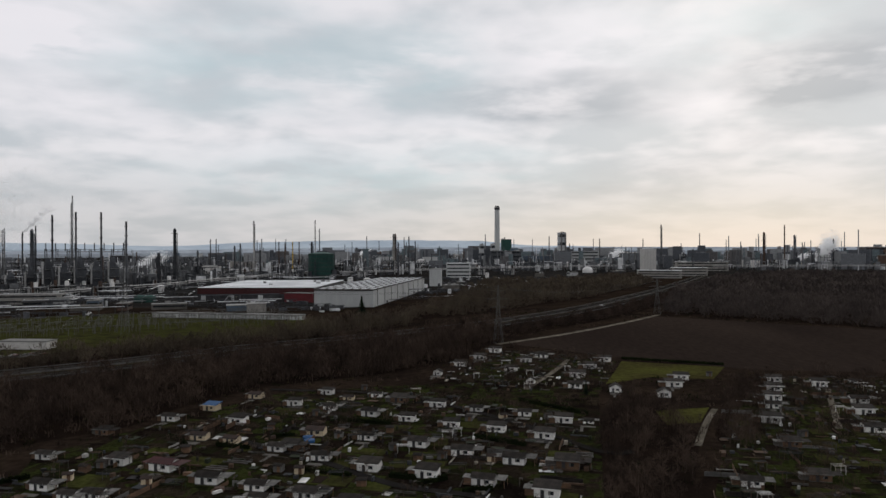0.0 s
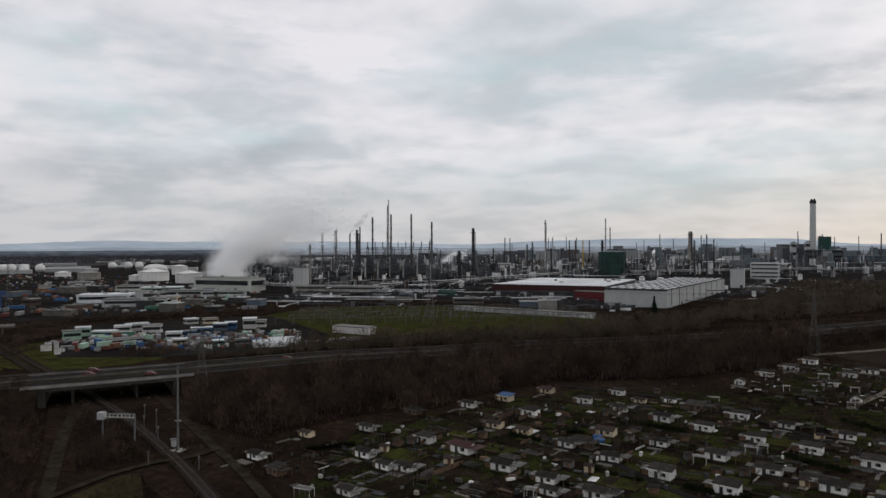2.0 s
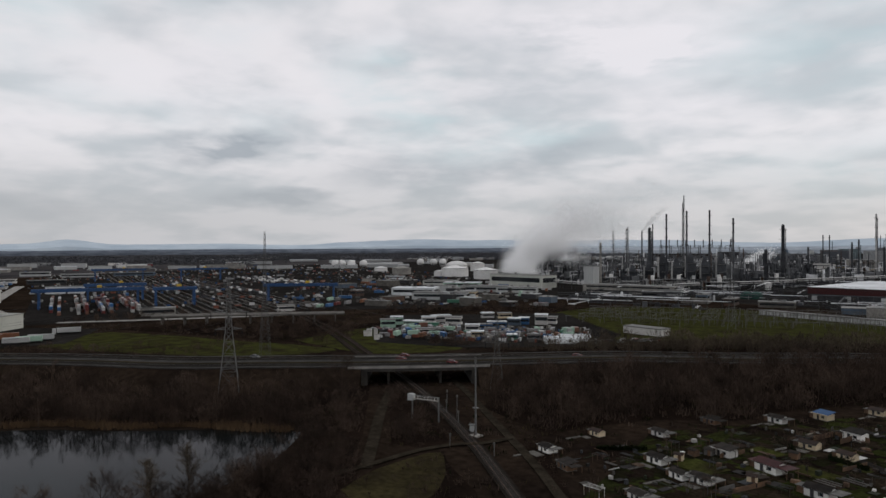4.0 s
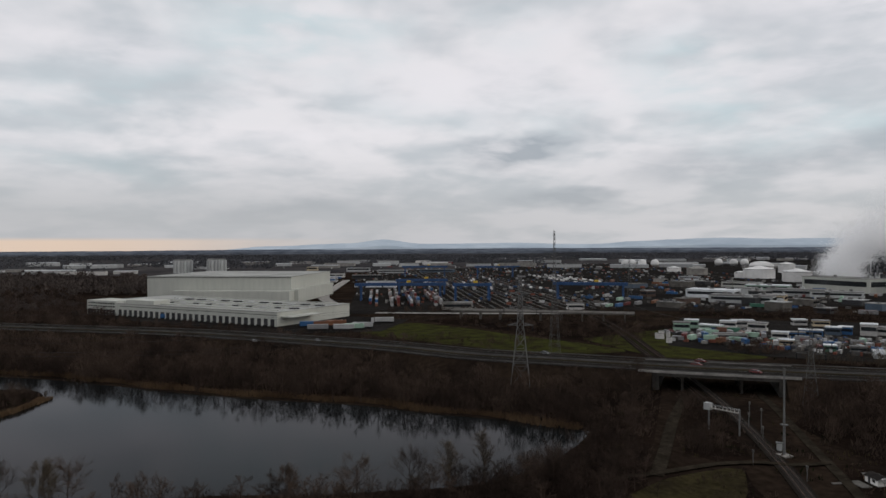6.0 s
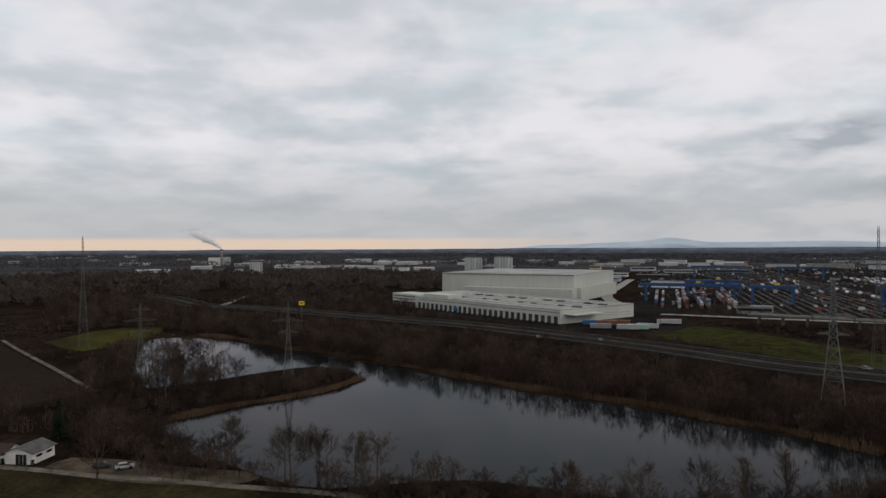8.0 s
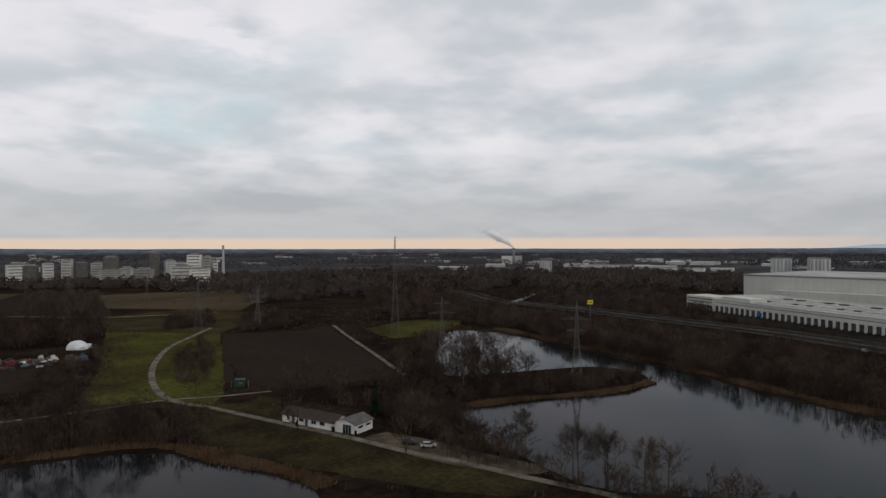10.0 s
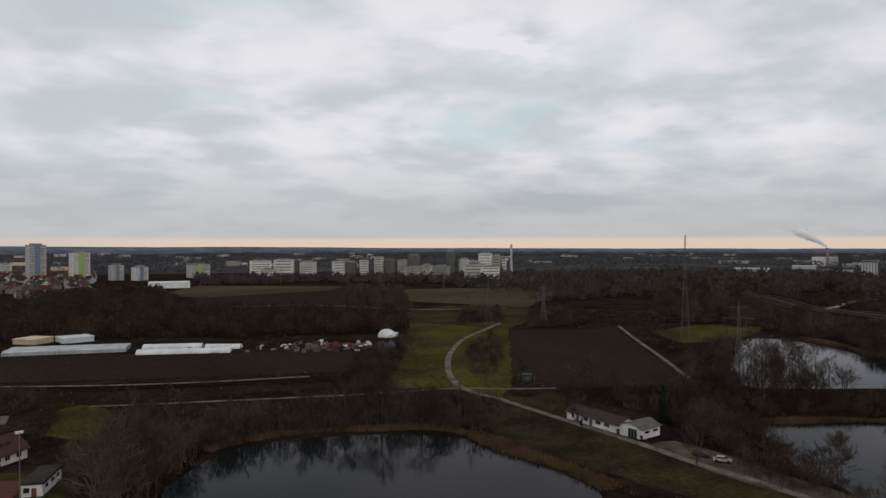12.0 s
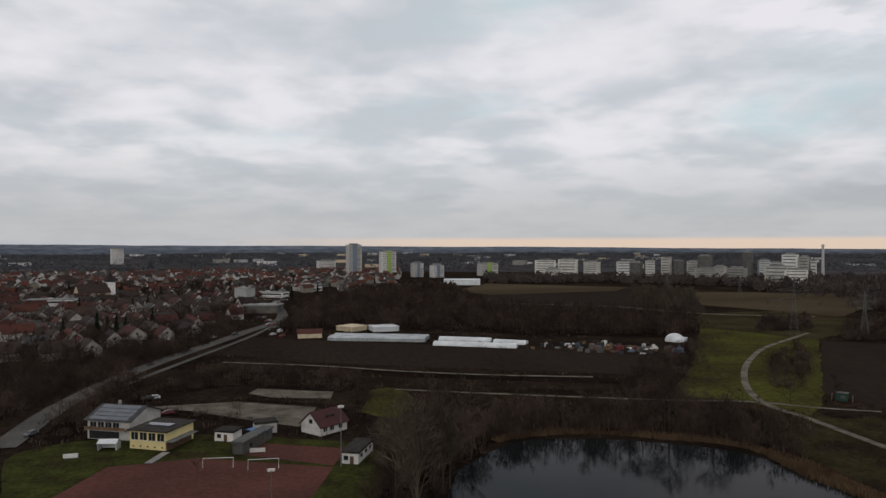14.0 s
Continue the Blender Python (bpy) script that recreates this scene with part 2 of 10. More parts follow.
GROUND = material("rough_ground", (0.0270, 0.0190, 0.0135), (0.0120, 0.0088, 0.0070), rough=1, scale=0.035, fine=0.4, vary=0.75, spec=0.05, place=True)
ROUGHGRASS = material("rough_brown_grass", (0.038, 0.032, 0.0150), (0.0170, 0.0138, 0.0092), rough=1, scale=0.07, fine=0.6, vary=0.6, spec=0.05, place=True)
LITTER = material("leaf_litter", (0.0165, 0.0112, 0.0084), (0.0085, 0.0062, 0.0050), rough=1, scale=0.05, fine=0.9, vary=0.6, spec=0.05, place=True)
ROADGREY = material("worn_grey_road", (0.098, 0.092, 0.083), (0.068, 0.064, 0.058), rough=1.0, scale=0.08, fine=1.5, vary=0.3, spec=0.03, place=True)
RAILING = material("dull_galvanised_rail", (0.105, 0.102, 0.096), (0.060, 0.058, 0.055), rough=0.8, scale=0.2, fine=2.0, vary=0.35)
HALLROOF = material("dirty_pale_membrane", (0.35, 0.355, 0.33), (0.25, 0.252, 0.235), rough=0.9, scale=0.03, fine=0.3, vary=0.3)
GARDENLAWN = material("dull_garden_lawn", (0.043, 0.048, 0.0135), (0.0230, 0.0195, 0.0105), rough=1, scale=0.12, fine=0.8, vary=0.6, spec=0.05, place=True)
GRASS = material("winter_grass", (0.061, 0.063, 0.0165), (0.0335, 0.0270, 0.0130), rough=1, scale=0.03, fine=0.45, vary=0.65, spec=0.05, place=True)
DRYGRASS = material("dry_grass", (0.0480, 0.0380, 0.0200), (0.0260, 0.0215, 0.0115), rough=1, scale=0.04, fine=0.7, vary=0.5, spec=0.05, place=True)
SOIL = material("ploughed_soil", (0.0305, 0.0228, 0.0184), (0.0208, 0.0156, 0.0130), rough=1, scale=0.012, fine=0.5, vary=0.35, spec=0.05, place=True, stretch=(1, 0.25, 1))
STUBBLE = material("stubble_field", (0.0720, 0.0560, 0.0350), (0.0480, 0.0370, 0.0240), rough=1, scale=0.01, fine=0.3, vary=0.35, spec=0.05, place=True, stretch=(0.3, 1, 1))
PATHGRAVEL = material("pale_path_gravel", (0.165, 0.146, 0.117), (0.078, 0.068, 0.053), rough=1, scale=0.14, fine=1.2, vary=0.45, place=True)
TRACK = material("trodden_track", (0.034, 0.028, 0.021), (0.018, 0.015, 0.011), rough=1, scale=0.25, fine=1.4, vary=0.5, spec=0.05, place=True)
GRAVEL = material("gravel_path", (0.1450, 0.1270, 0.1030), (0.0700, 0.0610, 0.0480), rough=1, scale=0.14, fine=1.2, vary=0.5, spec=0.1, place=True)
ASPHALT = material("asphalt", (0.0270, 0.0245, 0.0220), (0.0175, 0.0160, 0.0145), rough=1.0, scale=0.08, fine=1.5, vary=0.3, spec=0.03, place=True)
# far ground made paler than the near one to paint in haze
FARFIELD = material("far_farmland_haze_tint", (0.068, 0.063, 0.062), (0.034, 0.033, 0.035), rough=1, scale=0.006, fine=0.02, vary=0.5, spec=0.0, place=True)
# dark tone paints the shade beneath the bridge into its concrete
SHADE_CONCRETE = material("bridge_shade_concrete", (0.062, 0.056, 0.049), (0.036, 0.033, 0.029), rough=0.95, scale=0.2, fine=1.2, vary=0.4)
SLEEPER = material("dark_sleeper", (0.040, 0.034, 0.029), (0.024, 0.021, 0.018), rough=0.95, scale=0.5, fine=2.0, vary=0.4)
WINDOWGREY = material("dull_far_windows", (0.10, 0.105, 0.11), (0.07, 0.073, 0.078), rough=0.6, scale=0.5, fine=2.0, vary=0.3)
ESTATE = material("weathered_estate_concrete", (0.50, 0.48, 0.43), (0.36, 0.345, 0.31), rough=0.9, scale=0.1, fine=1.0, vary=0.3, per_object=0.45)
TOWNWALL = material("dull_town_render", (0.42, 0.395, 0.36), (0.29, 0.265, 0.23), rough=0.9, scale=0.3, fine=2.0, vary=0.25, per_object=0.35)
EARTH = material("trodden_earth", (0.105, 0.084, 0.060), (0.050, 0.040, 0.029), rough=1, scale=0.15, fine=1.4, vary=0.45, spec=0.05, place=True)
# bluish lift over plain bark is distance haze put into the colour
FARWOOD = material("far_wood_haze_tint", (0.0900, 0.0900, 0.0970), (0.0520, 0.0540, 0.0600), rough=1, scale=0.004, fine=0.05, vary=0.4, spec=0.0, place=True)
GREY_CONCRETE = material("mottled_grey_concrete", (0.13, 0.12, 0.105), (0.075, 0.07, 0.062), rough=0.95, scale=0.2, fine=1.2, vary=0.35)
PLOTS = plots_material("allotment_plots", [(0.0075, 0.0056, 0.0047), (0.015, 0.0110, 0.0083), (0.0105, 0.0116, 0.0055), (0.025, 0.030, 0.0090), (0.0125, 0.0090, 0.0070), (0.028, 0.0215, 0.0145), (0.0090, 0.0070, 0.0056)])
CONCRETE = material("weathered_concrete", (0.29, 0.275, 0.25), (0.18, 0.17, 0.155), rough=0.9, scale=0.15, fine=1.2, vary=0.35)
YARD = material("yard_surface", (0.0255, 0.0234, 0.0216), (0.0135, 0.0126, 0.0117), rough=0.95, scale=0.02, fine=0.3, vary=0.5, spec=0.1, place=True)
CINDER = material("red_cinder_pitch", (0.0960, 0.0420, 0.0345), (0.0640, 0.0310, 0.0260), rough=1, scale=0.05, fine=0.8, vary=0.3, spec=0.05, place=True)
BALLAST = material("track_ballast", (0.0238, 0.0198, 0.0165), (0.0149, 0.0125, 0.0109), rough=1, scale=0.2, fine=2.0, vary=0.45, spec=0.05, place=True)
BARK = material("bare_twigs", (0.0780, 0.0560, 0.0430), (0.0330, 0.0240, 0.0195), rough=1, scale=0.085, fine=0.6, vary=0.4, contrast=(0.42, 0.62), spec=0.05, place=True)
BARK_RED = material("reddish_twigs", (0.0640, 0.0455, 0.0360), (0.0290, 0.0212, 0.0175), rough=1, scale=0.085, fine=0.6, vary=0.4, contrast=(0.42, 0.62), spec=0.05, place=True)
BARK_PALE = material("pale_poplar_twigs", (0.0966, 0.0773, 0.0554), (0.0546, 0.0437, 0.0336), rough=1, scale=0.05, fine=0.6, vary=0.4, spec=0.05, place=True)
REED = material("dry_reed", (0.128, 0.084, 0.050), (0.070, 0.045, 0.027), rough=1, scale=0.08, fine=1.0, vary=0.45, spec=0.05, place=True)
NEEDLE = material("dark_conifer", (0.014, 0.021, 0.012), (0.007, 0.011, 0.008), rough=0.9, scale=0.2, fine=2.0, vary=0.4, spec=0.1, place=True)
HEDGE = material("evergreen_hedge", (0.0132, 0.0180, 0.0066), (0.0066, 0.0096, 0.0048), rough=0.9, scale=0.2, fine=2.0, vary=0.4, spec=0.1, place=True)
WHITE = material("white_render", (0.5940, 0.5760, 0.5490), (0.4500, 0.4320, 0.4050), rough=0.8, scale=0.4, fine=3.0, vary=0.25, per_object=0.32)
COTTAGE = material("painted_cottage_white", (0.76, 0.745, 0.71), (0.58, 0.565, 0.53), rough=0.8, scale=0.4, fine=3.0, vary=0.25, per_object=0.3)
CREAM = material("cream_render", (0.56, 0.46, 0.31), (0.44, 0.36, 0.25), rough=0.85, scale=0.4, fine=3.0, vary=0.2, per_object=0.12)
YELLOW = material("yellow_render", (0.64, 0.54, 0.26), (0.54, 0.45, 0.22), rough=0.85, scale=0.4, fine=3.0, vary=0.2)
TIMBER = material("brown_timber", (0.14, 0.082, 0.048), (0.075, 0.046, 0.030), rough=0.85, scale=0.6, fine=5.0, vary=0.4, per_object=0.2)
FELT = material("dark_roofing_felt", (0.0340, 0.0290, 0.0250), (0.0180, 0.0158, 0.0142), rough=0.95, scale=0.5, fine=3.0, vary=0.4, per_object=0.3, spec=0.1)
ETERNIT = material("pale_fibre_cement", (0.1260, 0.1218, 0.1134), (0.0714, 0.0693, 0.0651), rough=0.9, scale=0.5, fine=3.0, vary=0.3, per_object=0.3)
TILE_RED = material("red_roof_tile", (0.0600, 0.0178, 0.0112), (0.0350, 0.0128, 0.0092), rough=0.9, scale=0.4, fine=2.5, vary=0.35, per_object=0.35)
TILE_BROWN = material("brown_roof_tile", (0.0338, 0.0203, 0.0152), (0.0203, 0.0141, 0.0119), rough=0.9, scale=0.4, fine=2.5, vary=0.35, per_object=0.35)
TILE_GREY = material("grey_roof_tile", (0.055, 0.052, 0.050), (0.034, 0.032, 0.031), rough=0.9, scale=0.4, fine=2.5, vary=0.35, per_object=0.35)
MAROON = material("maroon_sheet_roof", (0.0520, 0.0110, 0.0110), (0.0320, 0.0090, 0.0090), rough=0.7, scale=0.5, fine=3.0, vary=0.3)
BLUE_ROOF = material("blue_tarpaulin", (0.016, 0.072, 0.19), (0.013, 0.052, 0.13), rough=0.6, scale=0.5, fine=3.0, vary=0.25)
STEEL = material("galvanised_steel", (0.1680, 0.1680, 0.1640), (0.1040, 0.1040, 0.1024), rough=0.6, metal=0.3, scale=0.2, fine=2.0, vary=0.3, per_object=0.1)
DARKSTEEL = material("weathered_dark_steel", (0.050, 0.050, 0.052), (0.028, 0.028, 0.030), rough=0.75, metal=0.2, scale=0.1, fine=1.0, vary=0.4, per_object=0.35)
RUST = material("rust_brown_steel", (0.10, 0.060, 0.042), (0.052, 0.036, 0.030), rough=0.85, metal=0.1, scale=0.1, fine=1.0, vary=0.4, per_object=0.3)
PIPE = material("insulated_pipe", (0.40, 0.395, 0.38), (0.26, 0.255, 0.25), rough=0.6, metal=0.2, scale=0.1, fine=1.0, vary=0.3, per_object=0.25)
CLAD = material("pale_cladding", (0.42, 0.43, 0.42), (0.33, 0.335, 0.33), rough=0.7, scale=0.03, fine=0.4, vary=0.15, per_object=0.2, stretch=(1, 1, 0.2))
CLAD_CREAM = material("cream_metal_cladding", (0.47, 0.475, 0.425), (0.40, 0.405, 0.365), rough=0.65, scale=0.02, fine=0.3, vary=0.12, stretch=(1, 1, 0.15))
CLAD_GREEN = material("dark_green_cladding", (0.018, 0.062, 0.050), (0.012, 0.042, 0.036), rough=0.6, scale=0.05, fine=0.5, vary=0.25)
CLAD_BLUE = material("blue_grey_cladding", (0.075, 0.105, 0.14), (0.055, 0.075, 0.10), rough=0.6, scale=0.05, fine=0.5, vary=0.2, per_object=0.2)
ROOFWHITE = material("white_membrane_roof", (0.66, 0.68, 0.69), (0.46, 0.475, 0.49), rough=0.7, scale=0.02, fine=0.2, vary=0.2, place=True)
ROOFGREY = material("grey_flat_roof", (0.24, 0.235, 0.225), (0.14, 0.138, 0.132), rough=0.9, scale=0.05, fine=0.4, vary=0.3, per_object=0.3)
TANKWHITE = material("white_tank_paint", (0.70, 0.69, 0.67), (0.55, 0.54, 0.52), rough=0.5, scale=0.06, fine=0.5, vary=0.15, per_object=0.12)
WORKSTEEL = material("grey_works_steel", (0.070, 0.073, 0.080), (0.025, 0.027, 0.031), rough=0.75, metal=0.1, scale=0.08, fine=0.7, vary=0.45, per_object=0.4)
WORKMID = material("mid_grey_works_steel", (0.22, 0.225, 0.23), (0.10, 0.103, 0.108), rough=0.7, metal=0.1, scale=0.08, fine=0.7, vary=0.4, per_object=0.35)
# bark tone lifted by a first degree of painted haze
MIDWOOD = material("bare_wood_paled_for_haze", (0.0860, 0.0700, 0.0620), (0.0460, 0.0385, 0.0355), rough=1, scale=0.02, fine=0.3, vary=0.4, place=True)
# palest wood tone: thick haze over the works painted into the trees
HAZEWOOD = material("far_wood_painted_haze", (0.165, 0.170, 0.182), (0.105, 0.110, 0.120), rough=1, scale=0.004, fine=0.05, vary=0.3, place=True)
WORKPALE = material("pale_works_paint", (0.62, 0.625, 0.63), (0.36, 0.365, 0.37), rough=0.6, scale=0.08, fine=0.7, vary=0.35, per_object=0.35)
CRANE_BLUE = material("blue_crane_paint", (0.022, 0.066, 0.165), (0.017, 0.048, 0.12), rough=0.55, scale=0.1, fine=1.0, vary=0.25)
CRANE_YELLOW = material("yellow_machine_paint", (0.55, 0.36, 0.03), (0.40, 0.27, 0.03), rough=0.6, scale=0.3, fine=2.0, vary=0.25)
RED = material("red_cladding", (0.125, 0.014, 0.018), (0.080, 0.012, 0.015), rough=0.6, scale=0.05, fine=0.5, vary=0.25)
SIGN_YELLOW = material("yellow_sign_face", (0.75, 0.60, 0.02), (0.68, 0.54, 0.02), rough=0.5, scale=0.5, fine=3.0, vary=0.1)
GLASS = material("dark_window_glass", (0.020, 0.023, 0.026), (0.014, 0.016, 0.018), rough=0.12, scale=0.5, fine=2.0, vary=0.2, spec=0.5)
GREENHOUSE = material("greenhouse_glazing", (0.36, 0.38, 0.385), (0.23, 0.245, 0.25), rough=0.25, scale=0.15, fine=1.5, vary=0.3, spec=0.5)
FOIL = material("white_plastic_foil", (0.60, 0.62, 0.62), (0.44, 0.455, 0.455), rough=0.4, scale=0.15, fine=1.0, vary=0.15, spec=0.4)
SOLAR = material("solar_panel", (0.075, 0.085, 0.10), (0.05, 0.057, 0.07), rough=0.15, scale=0.3, fine=2.0, vary=0.2, spec=0.6)
TYRE = material("black_rubber", (0.012, 0.012, 0.012), rough=0.9, scale=2, fine=8, vary=0.2)


def droplets(name, colour, forward=0.66):
    """Fine water droplets: they scatter light forwards as well as back."""
    m = bpy.data.materials.new(name)
    m.use_nodes = True
    nt = m.node_tree
    nt.nodes.clear()
    d, t, mx, out = (nt.nodes.new(k) for k in ("ShaderNodeBsdfDiffuse", "ShaderNodeBsdfTranslucent", "ShaderNodeMixShader", "ShaderNodeOutputMaterial"))
    for n in (d, t):
        n.inputs["Color"].default_value = (*colour, 1)
    mx.inputs[0].default_value = forward
    nt.links.new(d.outputs[0], mx.inputs[1])
    nt.links.new(t.outputs[0], mx.inputs[2])
    nt.links.new(mx.outputs[0], out.inputs[0])
    return m


STEAM = droplets("steam_droplets", (0.995, 0.995, 0.995), 0.45)


LAMP = bpy.data.materials.new("lit_work_lamp")
LAMP.use_nodes = True
LAMP.node_tree.nodes["Principled BSDF"].inputs["Emission Color"].default_value = (1.0, 0.97, 0.9, 1)
LAMP.node_tree.nodes["Principled BSDF"].inputs["Emission Strength"].default_value = 3.0

WATER = bpy.data.materials.new("rippled_water_dimmed_gloss")
WATER.use_nodes = True
_t = WATER.node_tree
_t.nodes.clear()
_g, _n, _p, _d, _s, _f, _m, _o = (_t.nodes.new(k) for k in ("ShaderNodeNewGeometry", "ShaderNodeTexNoise", "ShaderNodeBump", "ShaderNodeBsdfDiffuse", "ShaderNodeBsdfGlossy", "ShaderNodeFresnel", "ShaderNodeMixShader", "ShaderNodeOutputMaterial"))
_n.inputs["Scale"].default_value, _n.inputs["Detail"].default_value = 0.6, 4.0
_p.inputs["Strength"].default_value, _p.inputs["Distance"].default_value = 0.16, 0.14
_d.inputs["Color"].default_value = (0.006, 0.007, 0.007, 1)
# grey gloss and low IOR hold the sky's reflection darker than water gives
_s.inputs["Color"].default_value, _s.inputs["Roughness"].default_value = (0.68, 0.68, 0.71, 1), 0.06
_f.inputs["IOR"].default_value = 1.145
for _a, _b in ((_g.outputs["Position"], _n.inputs["Vector"]), (_n.outputs[0], _p.inputs["Height"]), (_p.outputs[0], _s.inputs["Normal"]), (_p.outputs[0], _f.inputs["Normal"]), (_f.outputs[0], _m.inputs[0]), (_d.outputs[0], _m.inputs[1]), (_s.outputs[0], _m.inputs[2]), (_m.outputs[0], _o.inputs[0])):
    _t.links.new(_a, _b)


# ---- building blocks ----
class Shape:
    """Gathers simple solids into one mesh."""

    def __init__(self):
        self.v, self.f = [], []

    def add(self, verts, faces):
        k = len(self.v)
        self.v += [tuple(p) for p in verts]
        self.f += [tuple(i + k for i in f) for f in faces]
        return self

    def box(self, x, y, z, w, d, h, turn=0.0, taper=1.0):
        """A box w by d by h, its base centred at x, y, z."""
        c, s = math.cos(radians(turn)), math.sin(radians(turn))
        pts = []
        for zz, k in ((z, 1.0), (z + h, taper)):
            for a, b in ((-1, -1), (1, -1), (1, 1), (-1, 1)):
                u, v = a * w / 2 * k, b * d / 2 * k
                pts.append((x + u * c - v * s, y + u * s + v * c, zz))
        return self.add(pts, [(3, 2, 1, 0), (4, 5, 6, 7), (0, 1, 5, 4), (1, 2, 6, 5), (2, 3, 7, 6), (3, 0, 4, 7)])

    def gable(self, x, y, z, w, d, h, over=0.3, thick=0.18, shift=0.0):
        """A pitched roof slab pair, ridge along x, over a footprint w by d."""
        W, D = w / 2 + over, d / 2 + over
        e = -h * over / (d / 2)
        s = shift * d / 2
        for sg in (-1, 1):
            a = [(-W, sg * D, e), (W, sg * D, e), (W, s, h), (-W, s, h)]
            pts = [(x + p, y + q, z + r) for p, q, r in a] + [(x + p, y + q, z + r + thick) for p, q, r in a]
            self.add(pts, [(3, 2, 1, 0), (4, 5, 6, 7), (0, 1, 5, 4), (1, 2, 6, 5), (2, 3, 7, 6), (3, 0, 4, 7)])
        return self

    def house_body(self, x, y, z, w, d, h, ridge):
        """Walls with gable ends, ridge along x."""
        W, D = w / 2, d / 2
        pts = [(-W, -D, 0), (W, -D, 0), (W, D, 0), (-W, D, 0), (-W, -D, h), (W, -D, h), (W, D, h), (-W, D, h), (-W, 0, h + ridge), (W, 0, h + ridge)]
        return self.add([(x + a, y + b, z + c) for a, b, c in pts], [(3, 2, 1, 0), (0, 1, 5, 4), (2, 3, 7, 6), (1, 2, 6, 9, 5), (3, 0, 4, 8, 7), (4, 5, 9, 8), (6, 7, 8, 9)])

    def cyl(self, x, y, z0, z1, r0, r1=None, n=10, cap=True):
        r1 = r0 if r1 is None else r1
        pts = [(x + r * math.cos(2 * math.pi * i / n), y + r * math.sin(2 * math.pi * i / n), z) for z, r in ((z0, r0), (z1, r1)) for i in range(n)]
        faces = [(i, (i + 1) % n, n + (i + 1) % n, n + i) for i in range(n)]
        if cap:
            faces += [tuple(range(n - 1, -1, -1)), tuple(range(n, 2 * n))]
        return self.add(pts, faces)

    def dome(self, x, y, z, r, h, n=14, rings=4):
        pts = []
        for j in range(rings):
            a = math.pi / 2 * j / rings
            pts += [(x + r * math.cos(a) * math.cos(2 * math.pi * i / n), y + r * math.cos(a) * math.sin(2 * math.pi * i / n), z + h * math.sin(a)) for i in range(n)]
        pts.append((x, y, z + h))
        faces = [(j * n + i, j * n + (i + 1) % n, (j + 1) * n + (i + 1) % n, (j + 1) * n + i) for j in range(rings - 1) for i in range(n)]
        faces += [((rings - 1) * n + i, (rings - 1) * n + (i + 1) % n, len(pts) - 1) for i in range(n)]
        return self.add(pts, faces)

    def bar(self, p, q, r, n=4, r1=None):
        """A rod from p to q."""
        p, q = Vector(p), Vector(q)
        d = (q - p).normalized()
        a = d.orthogonal().normalized()
        b = d.cross(a)
        r1 = r if r1 is None else r1
        pts = [c + (a * math.cos(2 * math.pi * i / n + 0.785) + b * math.sin(2 * math.pi * i / n + 0.785)) * k for c, k in ((p, r), (q, r1)) for i in range(n)]
        return self.add(pts, [(i, (i + 1) % n, n + (i + 1) % n, n + i) for i in range(n)] + [tuple(range(n - 1, -1, -1)), tuple(range(n, 2 * n))])

    def tube(self, line, r, n=3):
        """A thin cable along a line of points."""
        pts, faces = [], []
        for i, p in enumerate(line):
            d = (line[min(i + 1, len(line) - 1)] - line[max(i - 1, 0)]).normalized()
            a = d.cross(Vector((0, 0, 1))).normalized()
            b = d.cross(a)
            pts += [p + (a * math.cos(6.2832 * k / n) + b * math.sin(6.2832 * k / n)) * r for k in range(n)]
            if i:
                faces += [((i - 1) * n + k, (i - 1) * n + (k + 1) % n, i * n + (k + 1) % n, i * n + k) for k in range(n)]
        return self.add(pts, faces)

    def flat(self, pts, z):
        return self.add([(p[0], p[1], z) for p in pts], [tuple(range(len(pts)))])

    def slab(self, pts, z0, z1):
        """An upright prism over a plan outline."""
        n = len(pts)
        return self.add([(p[0], p[1], z) for z in (z0, z1) for p in pts], [tuple(range(n - 1, -1, -1)), tuple(range(n, 2 * n))] + [(i, (i + 1) % n, n + (i + 1) % n, n + i) for i in range(n)])

    def data(self, name, mat):
        me = bpy.data.meshes.new(name)
        me.from_pydata(self.v, [], self.f)
        me.materials.append(mat)
        me.update()
        return me


def part(name, shape, mat, parent=None, label=""):
    ob = new(name, shape.data(name, mat))
    ob.parent = parent
    return tagged(ob, label)


def thing(name, m, label, category, group=""):
    ob = new(name)
    ob.matrix_basis = m
    ob.empty_display_size = 0.5
    return tagged(ob, label, category, group)


def setting(name, shape, mat, label="", category=""):
    return tagged(part(name, shape, mat, None, label), category=category, kind="structure")


def polar(bearing, distance):
    return -math.sin(radians(bearing)) * distance, math.cos(radians(bearing)) * distance


def inside(p, poly):
    x, y, hit = p[0], p[1], False
    for (x0, y0), (x1, y1) in zip(poly, poly[1:] + poly[:1]):
        if (y0 > y) != (y1 > y) and x < (x1 - x0) * (y - y0) / (y1 - y0) + x0:
            hit = not hit
    return hit


def smooth_line(pts, step):
    """Points along a Catmull-Rom curve."""
    out = []
    P = [Vector(p) for p in pts]
    P = [2 * P[0] - P[1]] + P + [2 * P[-1] - P[-2]]
    for a, b, c, d in zip(P, P[1:], P[2:], P[3:]):
        n = max(2, int((c - b).length / step))
        for i in range(n):
            t = i / n
            out.append(0.5 * (2 * b + (c - a) * t + (2 * a - 5 * b + 4 * c - d) * t * t + (3 * b - a - 3 * c + d) * t ** 3))
    return out + [P[-2]]


